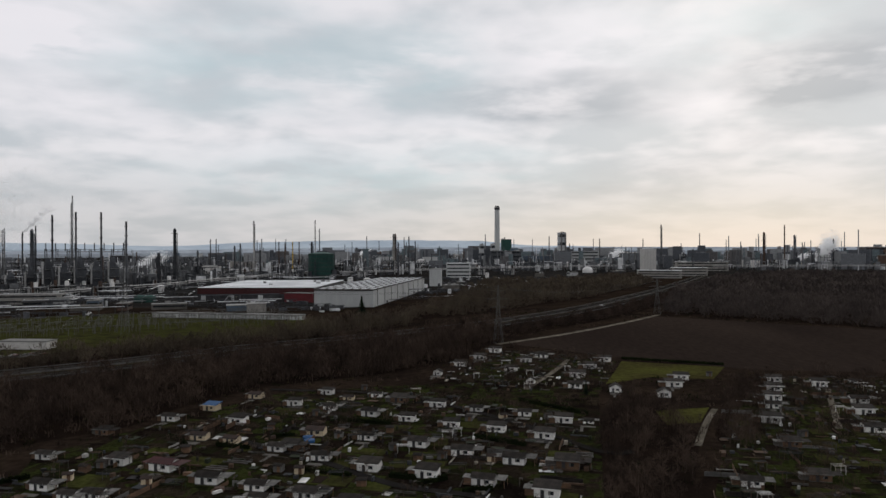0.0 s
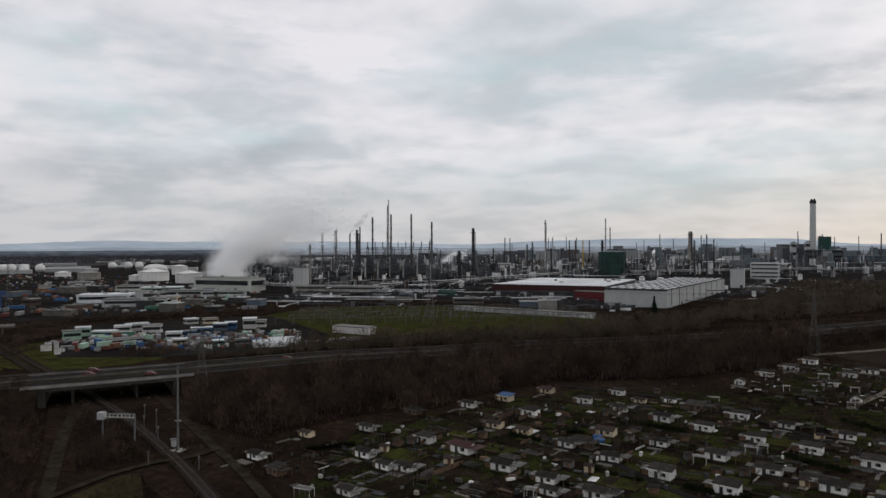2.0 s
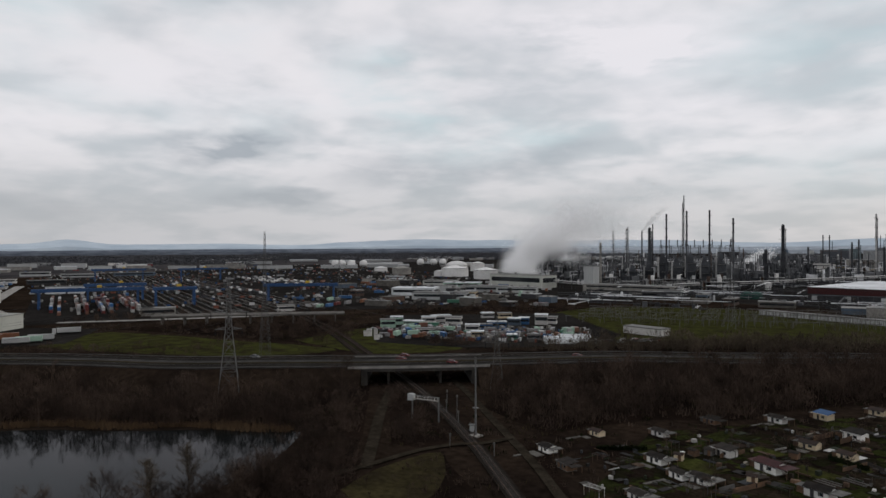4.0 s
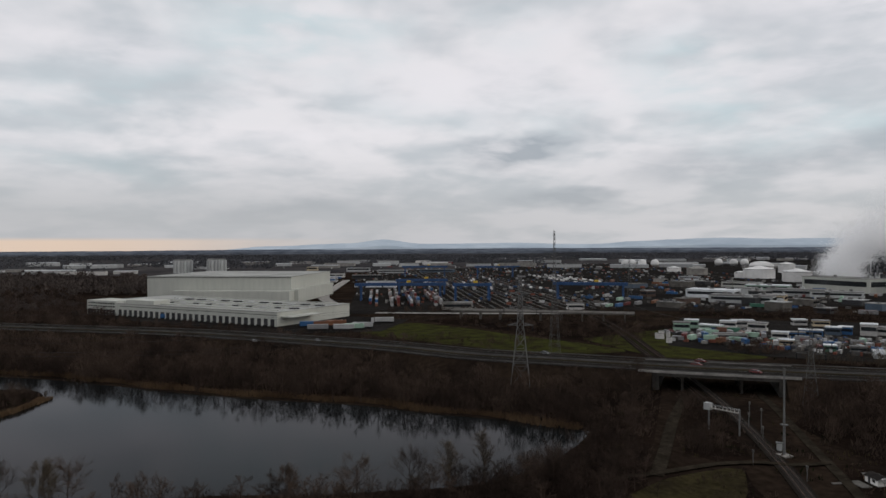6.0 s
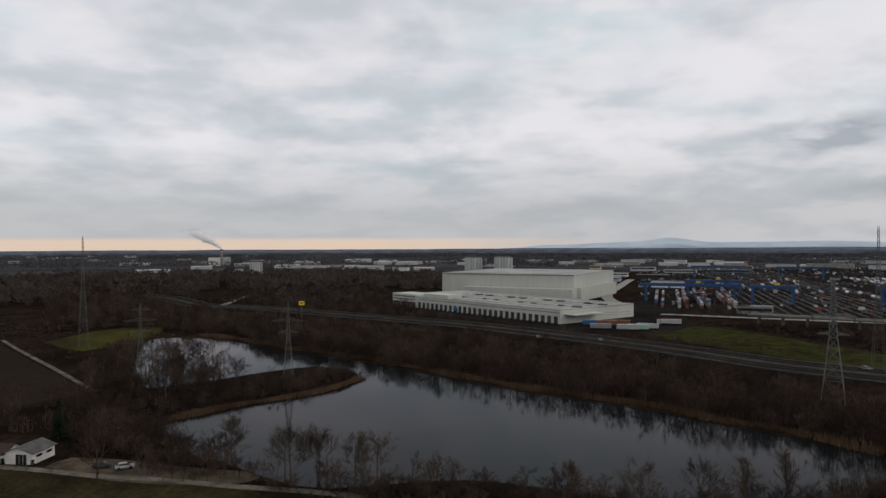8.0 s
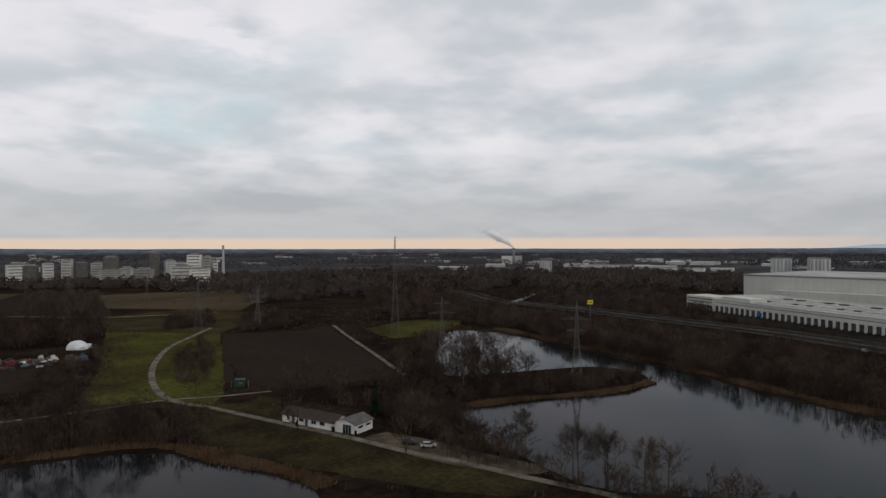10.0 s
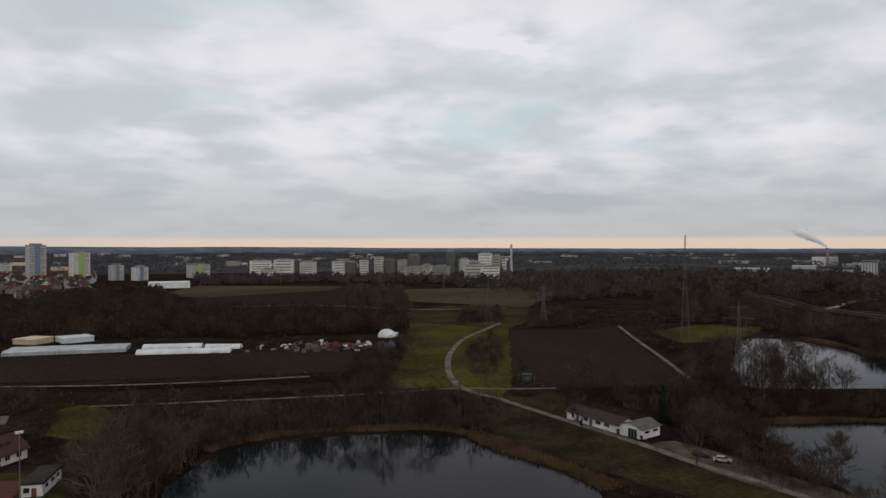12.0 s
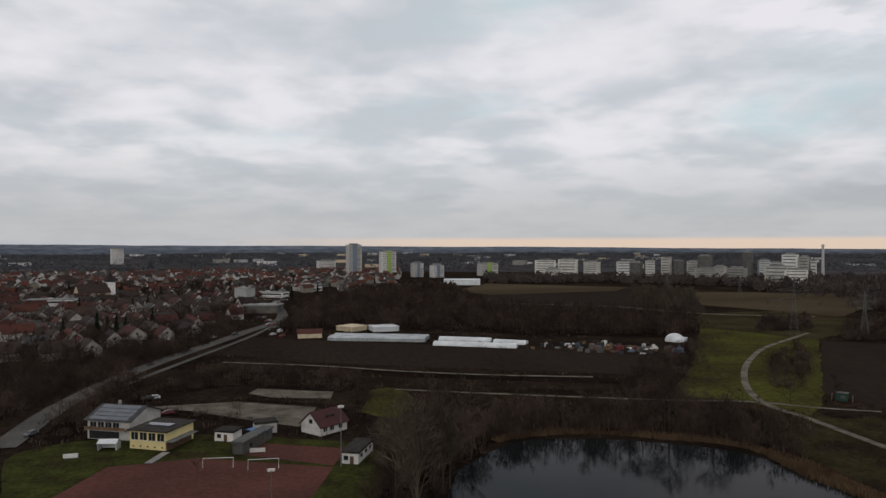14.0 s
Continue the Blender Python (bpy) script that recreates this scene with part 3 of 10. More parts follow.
def strip(line, offset, width, z=0.0, thick=0.05):
    """A ribbon with thickness along a line of 2D or 3D points, shifted sideways by offset (positive to the left)."""
    s = Shape()
    pts = []
    for i, p in enumerate(line):
        a, b = line[max(i - 1, 0)], line[min(i + 1, len(line) - 1)]
        n = Vector((-(b[1] - a[1]), b[0] - a[0]))
        n.normalize()
        h = (p[2] if len(p) > 2 else 0.0) + z
        for k in (offset + width / 2, offset - width / 2):
            pts.append((p[0] + n.x * k, p[1] + n.y * k, h))
    m = len(line)
    pts += [(x, y, h - thick) for x, y, h in pts]
    faces = []
    for i in range(m - 1):
        a, b, c, d = 2 * i, 2 * i + 1, 2 * i + 3, 2 * i + 2
        k = 2 * m
        faces += [(a, b, c, d), (d + k, c + k, b + k, a + k), (a, d, d + k, a + k), (c, b, b + k, c + k)]
    return s.add(pts, faces)


# ---- the land ----
def disc(radius, rings, n):
    s = Shape()
    pts = [(0, 0, 0)]
    for r in rings:
        pts += [(r * math.cos(2 * math.pi * i / n), r * math.sin(2 * math.pi * i / n), 0) for i in range(n)]
    faces = [(0, 1 + i, 1 + (i + 1) % n) for i in range(n)]
    for j in range(len(rings) - 1):
        faces += [(1 + j * n + i, 1 + (j + 1) * n + i, 1 + (j + 1) * n + (i + 1) % n, 1 + j * n + (i + 1) % n) for i in range(n)]
    return s.add(pts, faces)


setting("ground", disc(9000, (60, 150, 300, 600, 1200, 2400, 4900, 9000), 72), GROUND, "dark winter ground of scrub and bare earth", "ground")

# lake to the south-east, with an arm behind a spit, and a pond nearer
LAKE = [(-179.1, 110.6), (-192.5, 101.6), (-202.8, 89.6), (-217.4, 72.2), (-236.7, 53.9), (-256.8, 24.6), (-275.8, 0.7), (-305.5, -31.0), (-326.3, -54.2), (-350.6, -87.7), (-384.7, -130.0), (-408, -167.5), (-396.2, -192.7), (-302.0, -154.2), (-266.0, -134.6), (-272.8, -117.2), (-297.6, -95.3), (-312.4, -78.2), (-306.6, -58.6), (-286.7, -50.5), (-268.5, -55.8), (-250.6, -71.4), (-233.8, -87.5), (-222.8, -95.8), (-210.2, -99.4), (-185.0, -81.3), (-174.0, -65.2), (-161.9, -49.1), (-156.4, -35.2), (-163.2, -3.6), (-155.7, 21.9), (-151.8, 39.7), (-148.7, 60.1), (-154.5, 80.0), (-166.6, 97.8)]
POND = [(-55.0, -161.0), (-70.3, -174.6), (-82.7, -180.7), (-98.5, -176.7), (-115.8, -167.4), (-130.0, -153.8), (-134.5, -138.9), (-132.1, -121.3), (-130.2, -105.8), (-127.0, -94.9), (-108.5, -81.6), (-75.8, -81.5), (-55.9, -93.3), (-46.0, -114.4), (-44.3, -136.3)]
LAKE = [tuple(p) for p in smooth_line(LAKE + LAKE[:1], 6)[:-1]]
POND = [tuple(p) for p in smooth_line(POND + POND[:1], 5)[:-1]]


def counterclockwise(pts):
    area = sum(a[0] * b[1] - b[0] * a[1] for a, b in zip(pts, pts[1:] + pts[:1]))
    return pts if area > 0 else pts[::-1]


LAKE, POND = counterclockwise(LAKE), counterclockwise(POND)
setting("lake_water", Shape().slab(LAKE, -2, 0.06), WATER, "dark still lake reflecting the overcast sky", "lake")
setting("pond_water", Shape().slab(POND, -2, 0.06), WATER, "dark still pond reflecting bare trees", "pond")


LAYER, OPEN = [0.0], []


def field(name, pts, mat, z, label, category="field"):
    LAYER[0] += 0.004
    z += LAYER[0]
    if mat in (GRASS, DRYGRASS, ROUGHGRASS, GARDENLAWN, EARTH) and not name.startswith(("lawn_allotment", "lawn_strip")):
        # grown edges: rounded and uneven
        pts = [(p[0], p[1]) for p in smooth_line(list(pts) + [pts[0]], 5)[:-1]]
        k = min(3.0, 0.006 * math.hypot(*pts[0]))
        pts = [(x + k * noise.noise(Vector((x, y, 1.0)) * 0.15), y + k * noise.noise(Vector((x, y, 5.0)) * 0.15)) for x, y in pts]
    if not name.startswith("works"):
        OPEN.append(pts)
    return setting(name, Shape().slab(counterclockwise(pts), -0.5, z), mat, label, category)


ring = Shape()
for b in range(-60, 240, 6):
    (x0, y0), (x1, y1), (x2, y2), (x3, y3) = polar(b, 1450), polar(b, 4690), polar(b + 6, 4690), polar(b + 6, 1450)
    ring.add([(x0, y0, 0.03), (x3, y3, 0.03), (x2, y2, 0.03), (x1, y1, 0.03)], [(0, 1, 2, 3)])
setting("far_plain", ring, FARFIELD, "far flat farmland, haze painted into its colour", "ground")

field("field_west", [(33.9, 398.3), (166.5, 549), (285.9, 452), (190.8, 301.7), (136.5, 309.9), (85.8, 347.8)], SOIL, 0.05, "bare dark brown ploughed field")
field("field_south", [(-328.0, -315.6), (-380.1, -271.3), (-256.3, -146.7), (-214.3, -168.8), (-212.8, -205.4)], SOIL, 0.05, "bare dark brown ploughed field beside a path")
field("field_nursery", [(-1.4, -368.9), (-16.2, -435), (-151.1, -340.3), (-211.2, -297.0), (-176.9, -252.7), (-98.7, -296.5), (-42.9, -330.4)], SOIL, 0.05, "bare dark strip of ploughed soil by greenhouses")
field("field_far_east", [(-350.7, -927), (-510, -803), (-517, -665), (-369.1, -467), (-232.9, -601)], SOIL, 0.10, "far ploughed field")
field("stubble_east", [(-263.0, -790), (-363.5, -938), (-503, -792), (-453, -738), (-286.7, -722)], STUBBLE, 0.16, "far pale stubble field")
field("stubble_south", [(-420, -539), (-527, -692), (-692, -607), (-640, -537), (-457, -419)], STUBBLE, 0.12, "far olive stubble field")
field("meadow_works", [(-278.8, 311.9), (-359.2, 490), (-276.1, 585), (-104.6, 540), (-92.9, 463), (-182.3, 402), (-226.0, 329.9)], GARDENLAWN, 0.05, "green meadow round the outdoor switchgear", "meadow")
OPEN.append([(-98.1, 158.5), (-79.6, 202.8), (-52.8, 246.3), (-5.3, 259.4), (47.2, 220.6), (31.9, 146.8), (-28.0, 121.2), (-83.3, 131.0)])
OPEN.append([(91.2, 223.5), (134.7, 289.9), (175.3, 277.1), (92.4, 146.1), (55.0, 146.5)])
setting("allotment_ground", Shape().slab(counterclockwise([(-98.4, 154.9), (-108.0, 184.2), (-87.3, 222.8), (-61.2, 265.6), (-5.7, 280.8), (33.7, 362.2), (82.4, 334.2), (57.4, 258.2), (33.7, 146.8), (-27.6, 119.1), (-90.4, 126.2)]), -0.5, 0.025), PLOTS, "patchwork of garden beds, lawns and paths", "garden ground")
setting("allotment_ground_west", Shape().slab(counterclockwise([(91.2, 223.5), (133.5, 292.4), (188.5, 286.3), (96.1, 146.1), (48.7, 129.7)]), -0.5, 0.0256), PLOTS, "patchwork of garden beds, lawns and paths", "garden ground")
field("meadow_bridge", [(-433, 98.8), (-472, 148.7), (-378.9, 189.2), (-311.7, 211.7), (-317.4, 170.8), (-370.8, 130.0)], GARDENLAWN, 0.05, "green verge beside the motorway", "meadow")
field("meadow_rail", [(-358.2, 216.2), (-374.9, 297.8), (-312.4, 289.3), (-265.5, 261.6), (-278.9, 221.5), (-308.9, 213.9)], GARDENLAWN, 0.05, "green verge beside the railway", "meadow")
field("meadow_path", [(-202.5, -265.9), (-331.1, -419), (-394.5, -440), (-401, -377.8), (-334.0, -323.1), (-192.6, -186.2), (-177.0, -200.2), (-162.6, -221.7)], GRASS, 0.05, "rough green meadow crossed by a winding path", "meadow")
field("dry_meadow", [(-304.9, -391.7), (-369.1, -467), (-465, -456), (-419, -371.8), (-334.0, -323.1), (-318.7, -355.7)], DRYGRASS, 0.08, "dry yellowish rough grass", "meadow")
field("meadow_club", [(-215.9, -232.8), (-184.7, -176.8), (-202.9, -168.4), (-178.7, -144.4), (-167.2, -96.3), (-157.1, -53.2), (-142.2, -55.9), (-139.8, -109.9), (-154.8, -167.0)], ROUGHGRASS, 0.04, "rough brownish grass between pond and clubhouse", "meadow")
field("meadow_arm", [(-388.2, -250.7), (-447, -248.2), (-462, -216.0), (-400, -198.6), (-358.4, -209.6)], GRASS, 0.05, "bright green clearing beyond the lake arm", "meadow")
field("lawn_allotment", [(64.8, 279.4), (85.1, 334.1), (127.5, 317.4), (111.0, 287.9), (86.6, 293.5)], GRASS, 0.06, "bright green lawn among allotments", "meadow")
field("sandy_lot", [(-168.7, -108.3), (-176, -106.6), (-174, -88.1), (-169.9, -71.5), (-166.2, -56.2), (-159.6, -54), (-157.1, -73.5), (-161.3, -92.8)], EARTH, 0.06, "pale sandy parking place beside the path", "ground")
field("lawn_strip", [(70.6, 233.1), (90.2, 237.7), (80.1, 217.9), (68.7, 215.3)], GRASS, 0.06, "narrow green lawn beside a hedge", "meadow")
field("pitch", [(37.2, -165.3), (26.7, -190.0), (5.6, -190.9), (-26.6, -172.9), (-16.8, -147.9), (-0.8, -123.7), (36.2, -137.8)], CINDER, 0.06, "red cinder football pitch", "sports pitch")
field("court", [(-5.6, -190.4), (-11.9, -199.3), (-32.7, -187.5), (-26.8, -174.2)], CINDER, 0.07, "small red cinder court beside the pitch", "sports pitch")
field("lawn_club", [(45.8, -174.2), (50.3, -211.5), (9.4, -215.9), (-36.8, -189.0), (-35.6, -156.3), (-23.6, -145.7), (17.7, -131.8), (36.2, -137.8)], GARDENLAWN, 0.03, "grass round the sports clubhouse", "meadow")
field("mound_lawn", [(-44.3, -227.4), (-55.3, -261.7), (-65.6, -258.4), (-65.1, -236.4), (-53.1, -216.6)], GRASS, 0.08, "bright green grassy mound", "meadow")
field("parking", [(25.6, -256.7), (-5.7, -255.6), (-31.0, -238.4), (-22.8, -214.8), (-13.3, -223.5), (9.0, -246.2)], GRAVEL, 0.05, "pale gravel car park behind the clubhouse", "car park")
field("sand_lot", [(-10.0, -268.9), (-13.4, -276.4), (-40.4, -262.2), (-37.6, -250.9), (-17.5, -259.4)], GRAVEL, 0.05, "pale sandy lot with tufts of grass", "ground")
field("works_ground", [(-390.1, 572), (-359.5, 650), (-115.8, 639), (-16.2, 826), (509, 1324), (904, 1428), (2519, 3823), (-3810, 6017), (-1702, 1312), (-538, 428), (-428, 583)], YARD, 0.06, "grey paved ground of the chemical works", "ground")
field("yard_trucks", [(-317.0, 244.1), (-433, 344.3), (-345.8, 456), (-237.6, 372.1), (-218.3, 318.6), (-268.4, 264.5)], YARD, 0.05, "paved yard with lorries and containers", "ground")
field("yard_terminal", [(-554, 117.1), (-1460, 346.2), (-1809, 1344), (-1137, 1191), (-432, 452), (-502, 341.3)], YARD, 0.05, "railway terminal yard", "ground")
field("yard_depot", [(-671, -110.6), (-684, -73.9), (-542, 78.6), (-540, 116.4), (-495, 151.5), (-435, 114.0), (-447, 50.2), (-549, -31.3)], YARD, 0.07, "concrete yard in front of the dispatch hall", "ground")

# ---- roads, paths, tracks ----
MOTORWAY = smooth_line([(*p, z) for p, z in [
    ((471, 1253), 2), ((275.6, 862), 2), ((123.7, 599), 2), ((37.5, 486), 2), ((-28.5, 416), 2.5), ((-97.2, 359.3), 3), ((-139.0, 308.6), 4), ((-172.2, 268.0), 5.5),
    ((-189.6, 229.9), 7), ((-208.2, 205.1), 7), ((-230.1, 177.2), 7), ((-257.8, 146.3), 7), ((-283.7, 117.4), 7), ((-345.9, 90.7), 4), ((-408, 39.4), 3), ((-462, -9.2), 2), ((-508, -76.7), 2), ((-590, -195.9), 2), ((-614, -252.0), 2), ((-706, -329.8), 2), ((-801, -484), 2)]], 5)
rail_gap = [(-190.7, 193.9), (-223.1, 171.7)]


def motorway():
    for off, w, nm in ((7.2, 11.5, "carriageway_far"), (-7.2, 11.5, "carriageway_near")):
        setting(nm, strip(MOTORWAY, off, w, 0, 0.4), ASPHALT, "worn grey motorway carriageway", "road")
    setting("median", strip(MOTORWAY, 0, 2.6, 0.08, 0.4), DRYGRASS, "dull central reservation", "verge")
    for off in (1.2, -1.2, 13.6, -13.6):
        setting("guard_rail", strip(MOTORWAY, off, 0.16, 0.75, 0.36), RAILING, "galvanised guard rail along the motorway", "guard rail")
    for off in (12.95, -12.95, 4.0, -4.0, 10.4, -10.4):
        setting("road_line", strip(MOTORWAY, off + (0.3 if abs(off) > 11 else 0), 0.15, 0.012, 0.02), RAILING, "worn white road marking", "road marking")
    # embankment with sloping sides, open where the railway passes below
    gap_a, gap_b = (Vector(p) for p in rail_gap)
    mid = (gap_a + gap_b) / 2
    seg, segs = [], []
    for p in MOTORWAY:
        near = (Vector((p[0], p[1])) - mid).length < 25
        if near:
            if len(seg) > 1:
                segs.append(seg)
            seg = []
        else:
            seg.append(p)
    segs.append(seg)
    for seg in segs:
        s, pts = Shape(), []
        for i, p in enumerate(seg):
            a, b = seg[max(i - 1, 0)], seg[min(i + 1, len(seg) - 1)]
            n = Vector((-(b[1] - a[1]), b[0] - a[0])).normalized()
            w = 14.4 + p[2] * 1.6
            for k, h in ((w, -0.2), (14.4, p[2] - 0.3), (-14.4, p[2] - 0.3), (-w, -0.2)):
                pts.append((p[0] + n.x * k, p[1] + n.y * k, h))
        faces = [(4 * i + j, 4 * i + j + 1, 4 * i + j + 5, 4 * i + j + 4) for i in range(len(seg) - 1) for j in range(3)]
        faces += [(3, 2, 1, 0), tuple(4 * (len(seg) - 1) + j for j in range(4))]
        setting("embankment", s.add(pts, faces), GROUND, "scrubby motorway embankment", "embankment")
    deck = [p for p in MOTORWAY if (Vector((p[0], p[1])) - mid).length < 33]
    bridge = thing("motorway_bridge", pose(0, 0, 0), "concrete motorway bridge over the railway", "bridge")
    # deck, piers and abutments carry the painted shade
    part("deck", strip(deck, 0, 29.0, -0.42, 1.1), SHADE_CONCRETE, bridge)
    for off in (14.6, -14.6):
        part("parapet", strip(deck, off, 0.35, 0.55, 0.9), CONCRETE, bridge, "pale concrete parapet")
    line = [p for p in deck]
    for i in (len(line) // 3, 2 * len(line) // 3):
        p, q = line[i], line[i + 1]
        ang = math.degrees(math.atan2(q[1] - p[1], q[0] - p[0]))
        for off in (-11, -4, 4, 11):
            n = Vector((-(q[1] - p[1]), q[0] - p[0])).normalized()
            part("pier", Shape().box(p[0] + n.x * off, p[1] + n.y * off, 0, 0.8, 1.2, p[2] - 1.4, ang), SHADE_CONCRETE, bridge)
    for i in (1, len(line) - 2):
        p, q = line[i], line[i + 1]
        ang = math.degrees(math.atan2(q[1] - p[1], q[0] - p[0]))
        part("abutment", Shape().box(p[0], p[1], -0.2, 5, 28.0, p[2] - 1.2, ang), SHADE_CONCRETE, bridge)


motorway()

RAIL = smooth_line([(-74.3, 97.7), (-101.4, 116.0), (-131.8, 136.0), (-166.8, 156.8), (-210.5, 180.3), (-294.0, 219.7), (-412, 272.7), (-592, 336.1), (-954, 449)], 6)


def railway(line, offsets, bed):
    setting("ballast_bed", strip(line, sum(offsets) / len(offsets), bed, 0.30, 0.5), BALLAST, "stone ballast bed of the railway", "railway")
    for o in offsets:
        for k in (-0.72, 0.72):
            setting("rail", strip(line, o + k, 0.08, 0.50, 0.18), RUST, "worn steel rail", "rail")


railway(RAIL, (0.0,), 4.2)
railway(RAIL[20:], (5.2,), 4.0)
sl = Shape()
for p, q in zip(RAIL[:30], RAIL[1:31]):
    d = q - p
    ang = math.degrees(math.atan2(d.y, d.x))
    for i in range(9):
        c = p + d * (i / 9)
        sl.box(c.x, c.y, 0.28, 0.26, 2.6, 0.10, ang)
tagged(part("sleepers", sl, SLEEPER, None, "concrete railway sleepers in the ballast"), category="sleepers", kind="stuff")


WAYS = []


def path(name, pts, width, mat=PATHGRAVEL, z=0.20, label="pale gravel path", category="path"):
    LAYER[0] += 0.004
    z += LAYER[0] - 0.1
    WAYS.extend((p[0], p[1], width / 2 + 1.2) for p in smooth_line(pts, 3))
    return setting(name, strip(smooth_line(pts, 6), 0, width, z, 0.12), mat, label, category)


path("path_bend", [(-348.7, -345.9), (-318.4, -328.2), (-273.1, -300.7), (-231.3, -264.5), (-201.6, -231.8), (-183.9, -206.6), (-178.1, -190.9), (-177.4, -178.1), (-175.0, -163.0), (-172.0, -145.5), (-166.3, -110.2), (-162.2, -91.8), (-160.3, -75.0), (-156.4, -55.8), (-154.0, -38.6), (-150.8, -25.1)], 2.7)
field("meadow_crossing", [(-130.2, 90.0), (-136.7, 105.1), (-137.3, 117.6), (-136.0, 125.8), (-122.4, 115.0), (-112.1, 100.5), (-114.5, 88.0)], ROUGHGRASS, 0.05, "dark green grass beside the level crossing", "meadow")
path("path_cross", [(-206.8, -175.0), (-190.8, -186.8), (-177.0, -200.2), (-145.3, -214.2), (-93.7, -241.8), (-63.5, -259.1)], 1.7)
path("path_field", [(-396.9, -281.2), (-351.5, -238.0), (-302.8, -190.0), (-257.1, -146.1)], 2.2)
path("path_far", [(-242.8, -616), (-331.5, -552), (-366.9, -471), (-433, -423)], 4)
path("path_nursery", [(-1.3, -344.0), (-41.7, -321.1), (-73.0, -297.5), (-107.2, -276.6), (-147.8, -258.1)], 1.9)
path("path_fieldedge", [(30.3, 393.8), (76.2, 438), (126.8, 498), (171.5, 558)], 4)
path("path_allot", [(31.5, 269.0), (50.4, 311.8), (60.4, 339.7)], 2.2)
path("path_hedge", [(69.8, 192.1), (81.3, 216.5), (91.2, 235.2)], 2.0)
path("path_west", [(118.3, 209.2), (130.7, 234.5), (146.5, 266.7)], 2.0)
path("path_garden", [(-58.9, 199.6), (-32.9, 180.7), (-11.2, 161.2), (9.2, 153.0), (19.8, 140.8)], 2.6, z=0.18, mat=YARD, label="dull garden lane between plots")
path("path_gardens", [(-66.8, 270.9), (-17.8, 259.7), (20.5, 221.0), (41.5, 187.2), (50.6, 187.0)], 2.6, z=0.18, mat=YARD, label="dull garden lane between plots")
path("path_rail", [(-92.3, 121.5), (-113.1, 137.0), (-142.5, 156.7), (-185.2, 185.3), (-205.1, 197.4)], 2.6, mat=TRACK, label="dull service track beside the railway")
path("path_crossing", [(-140.2, 92.6), (-140.1, 107.7), (-140.8, 122.5), (-137.9, 133.7), (-133.5, 139.9), (-131.5, 149.4)], 2.2, z=0.40, mat=TRACK, label="earth path over the level crossing")
path("path_wood", [(-138.9, 103.6), (-156.1, 119.2), (-181.8, 142.0), (-207.8, 167.5)], 3.4, mat=TRACK, label="earth ride through scrub")
path("road_town", [(56.8, -216.3), (52.4, -262.8), (41.4, -310.5), (23.5, -364.0), (-13.6, -455), (-46.1, -555), (-46.6, -775)], 8, mat=ROADGREY, label="grey road into the town", category="road")
path("road_cycle", [(39.0, -292.2), (15.3, -352.7), (-16.1, -432), (-37.4, -497)], 3.0, mat=ROADGREY, label="pale cycle path beside the road")
path("road_bridge", [(-557, 141.4), (-516, 228.4), (-478, 324.9), (-462, 325.1), (-524, 217.1)][:3], 9, mat=CONCRETE, label="pale road past the rail yard", category="road")
path("road_rim", [(-670, -313.0), (-615, -241.1), (-752, -253.9), (-796, -232.0), (-883, -252.7)], 6, mat=CONCRETE, label="pale slip road in the woods", category="road")
path("road_depot", [(-605, 125.4), (-746, 132.8), (-915, 178.2), (-1106, 234.1)], 12, mat=CONCRETE, label="pale access road along the dispatch hall", category="road")

# ---- the far rim: flat wooded land, then hills ----
FARLAND = bpy.data.materials.new("far_country_painted_haze")
FARLAND.use_nodes = True
FARHAZE = bpy.data.materials.new("works_country_painted_haze")
FARHAZE.use_nodes = True
HILLS = bpy.data.materials.new("hills_painted_haze")
HILLS.use_nodes = True


# paints haze into a backdrop's colour and lifts it with a glow
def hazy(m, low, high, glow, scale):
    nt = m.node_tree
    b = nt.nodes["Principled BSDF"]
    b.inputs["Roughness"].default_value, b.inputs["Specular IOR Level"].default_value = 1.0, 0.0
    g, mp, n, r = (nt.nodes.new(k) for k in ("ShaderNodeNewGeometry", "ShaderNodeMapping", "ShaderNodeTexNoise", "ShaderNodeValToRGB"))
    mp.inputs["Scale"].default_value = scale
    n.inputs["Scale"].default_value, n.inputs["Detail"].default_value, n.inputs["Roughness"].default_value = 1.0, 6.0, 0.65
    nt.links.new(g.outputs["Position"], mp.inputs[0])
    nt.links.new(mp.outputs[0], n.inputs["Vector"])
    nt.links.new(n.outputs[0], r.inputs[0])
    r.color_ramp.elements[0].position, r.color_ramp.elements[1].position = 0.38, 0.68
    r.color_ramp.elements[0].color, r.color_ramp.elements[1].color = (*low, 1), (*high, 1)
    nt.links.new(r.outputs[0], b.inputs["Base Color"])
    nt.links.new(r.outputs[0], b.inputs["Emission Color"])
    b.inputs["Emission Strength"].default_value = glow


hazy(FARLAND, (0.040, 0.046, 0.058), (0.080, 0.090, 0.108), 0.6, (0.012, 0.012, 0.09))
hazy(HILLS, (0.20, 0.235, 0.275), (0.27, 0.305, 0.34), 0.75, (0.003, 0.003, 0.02))


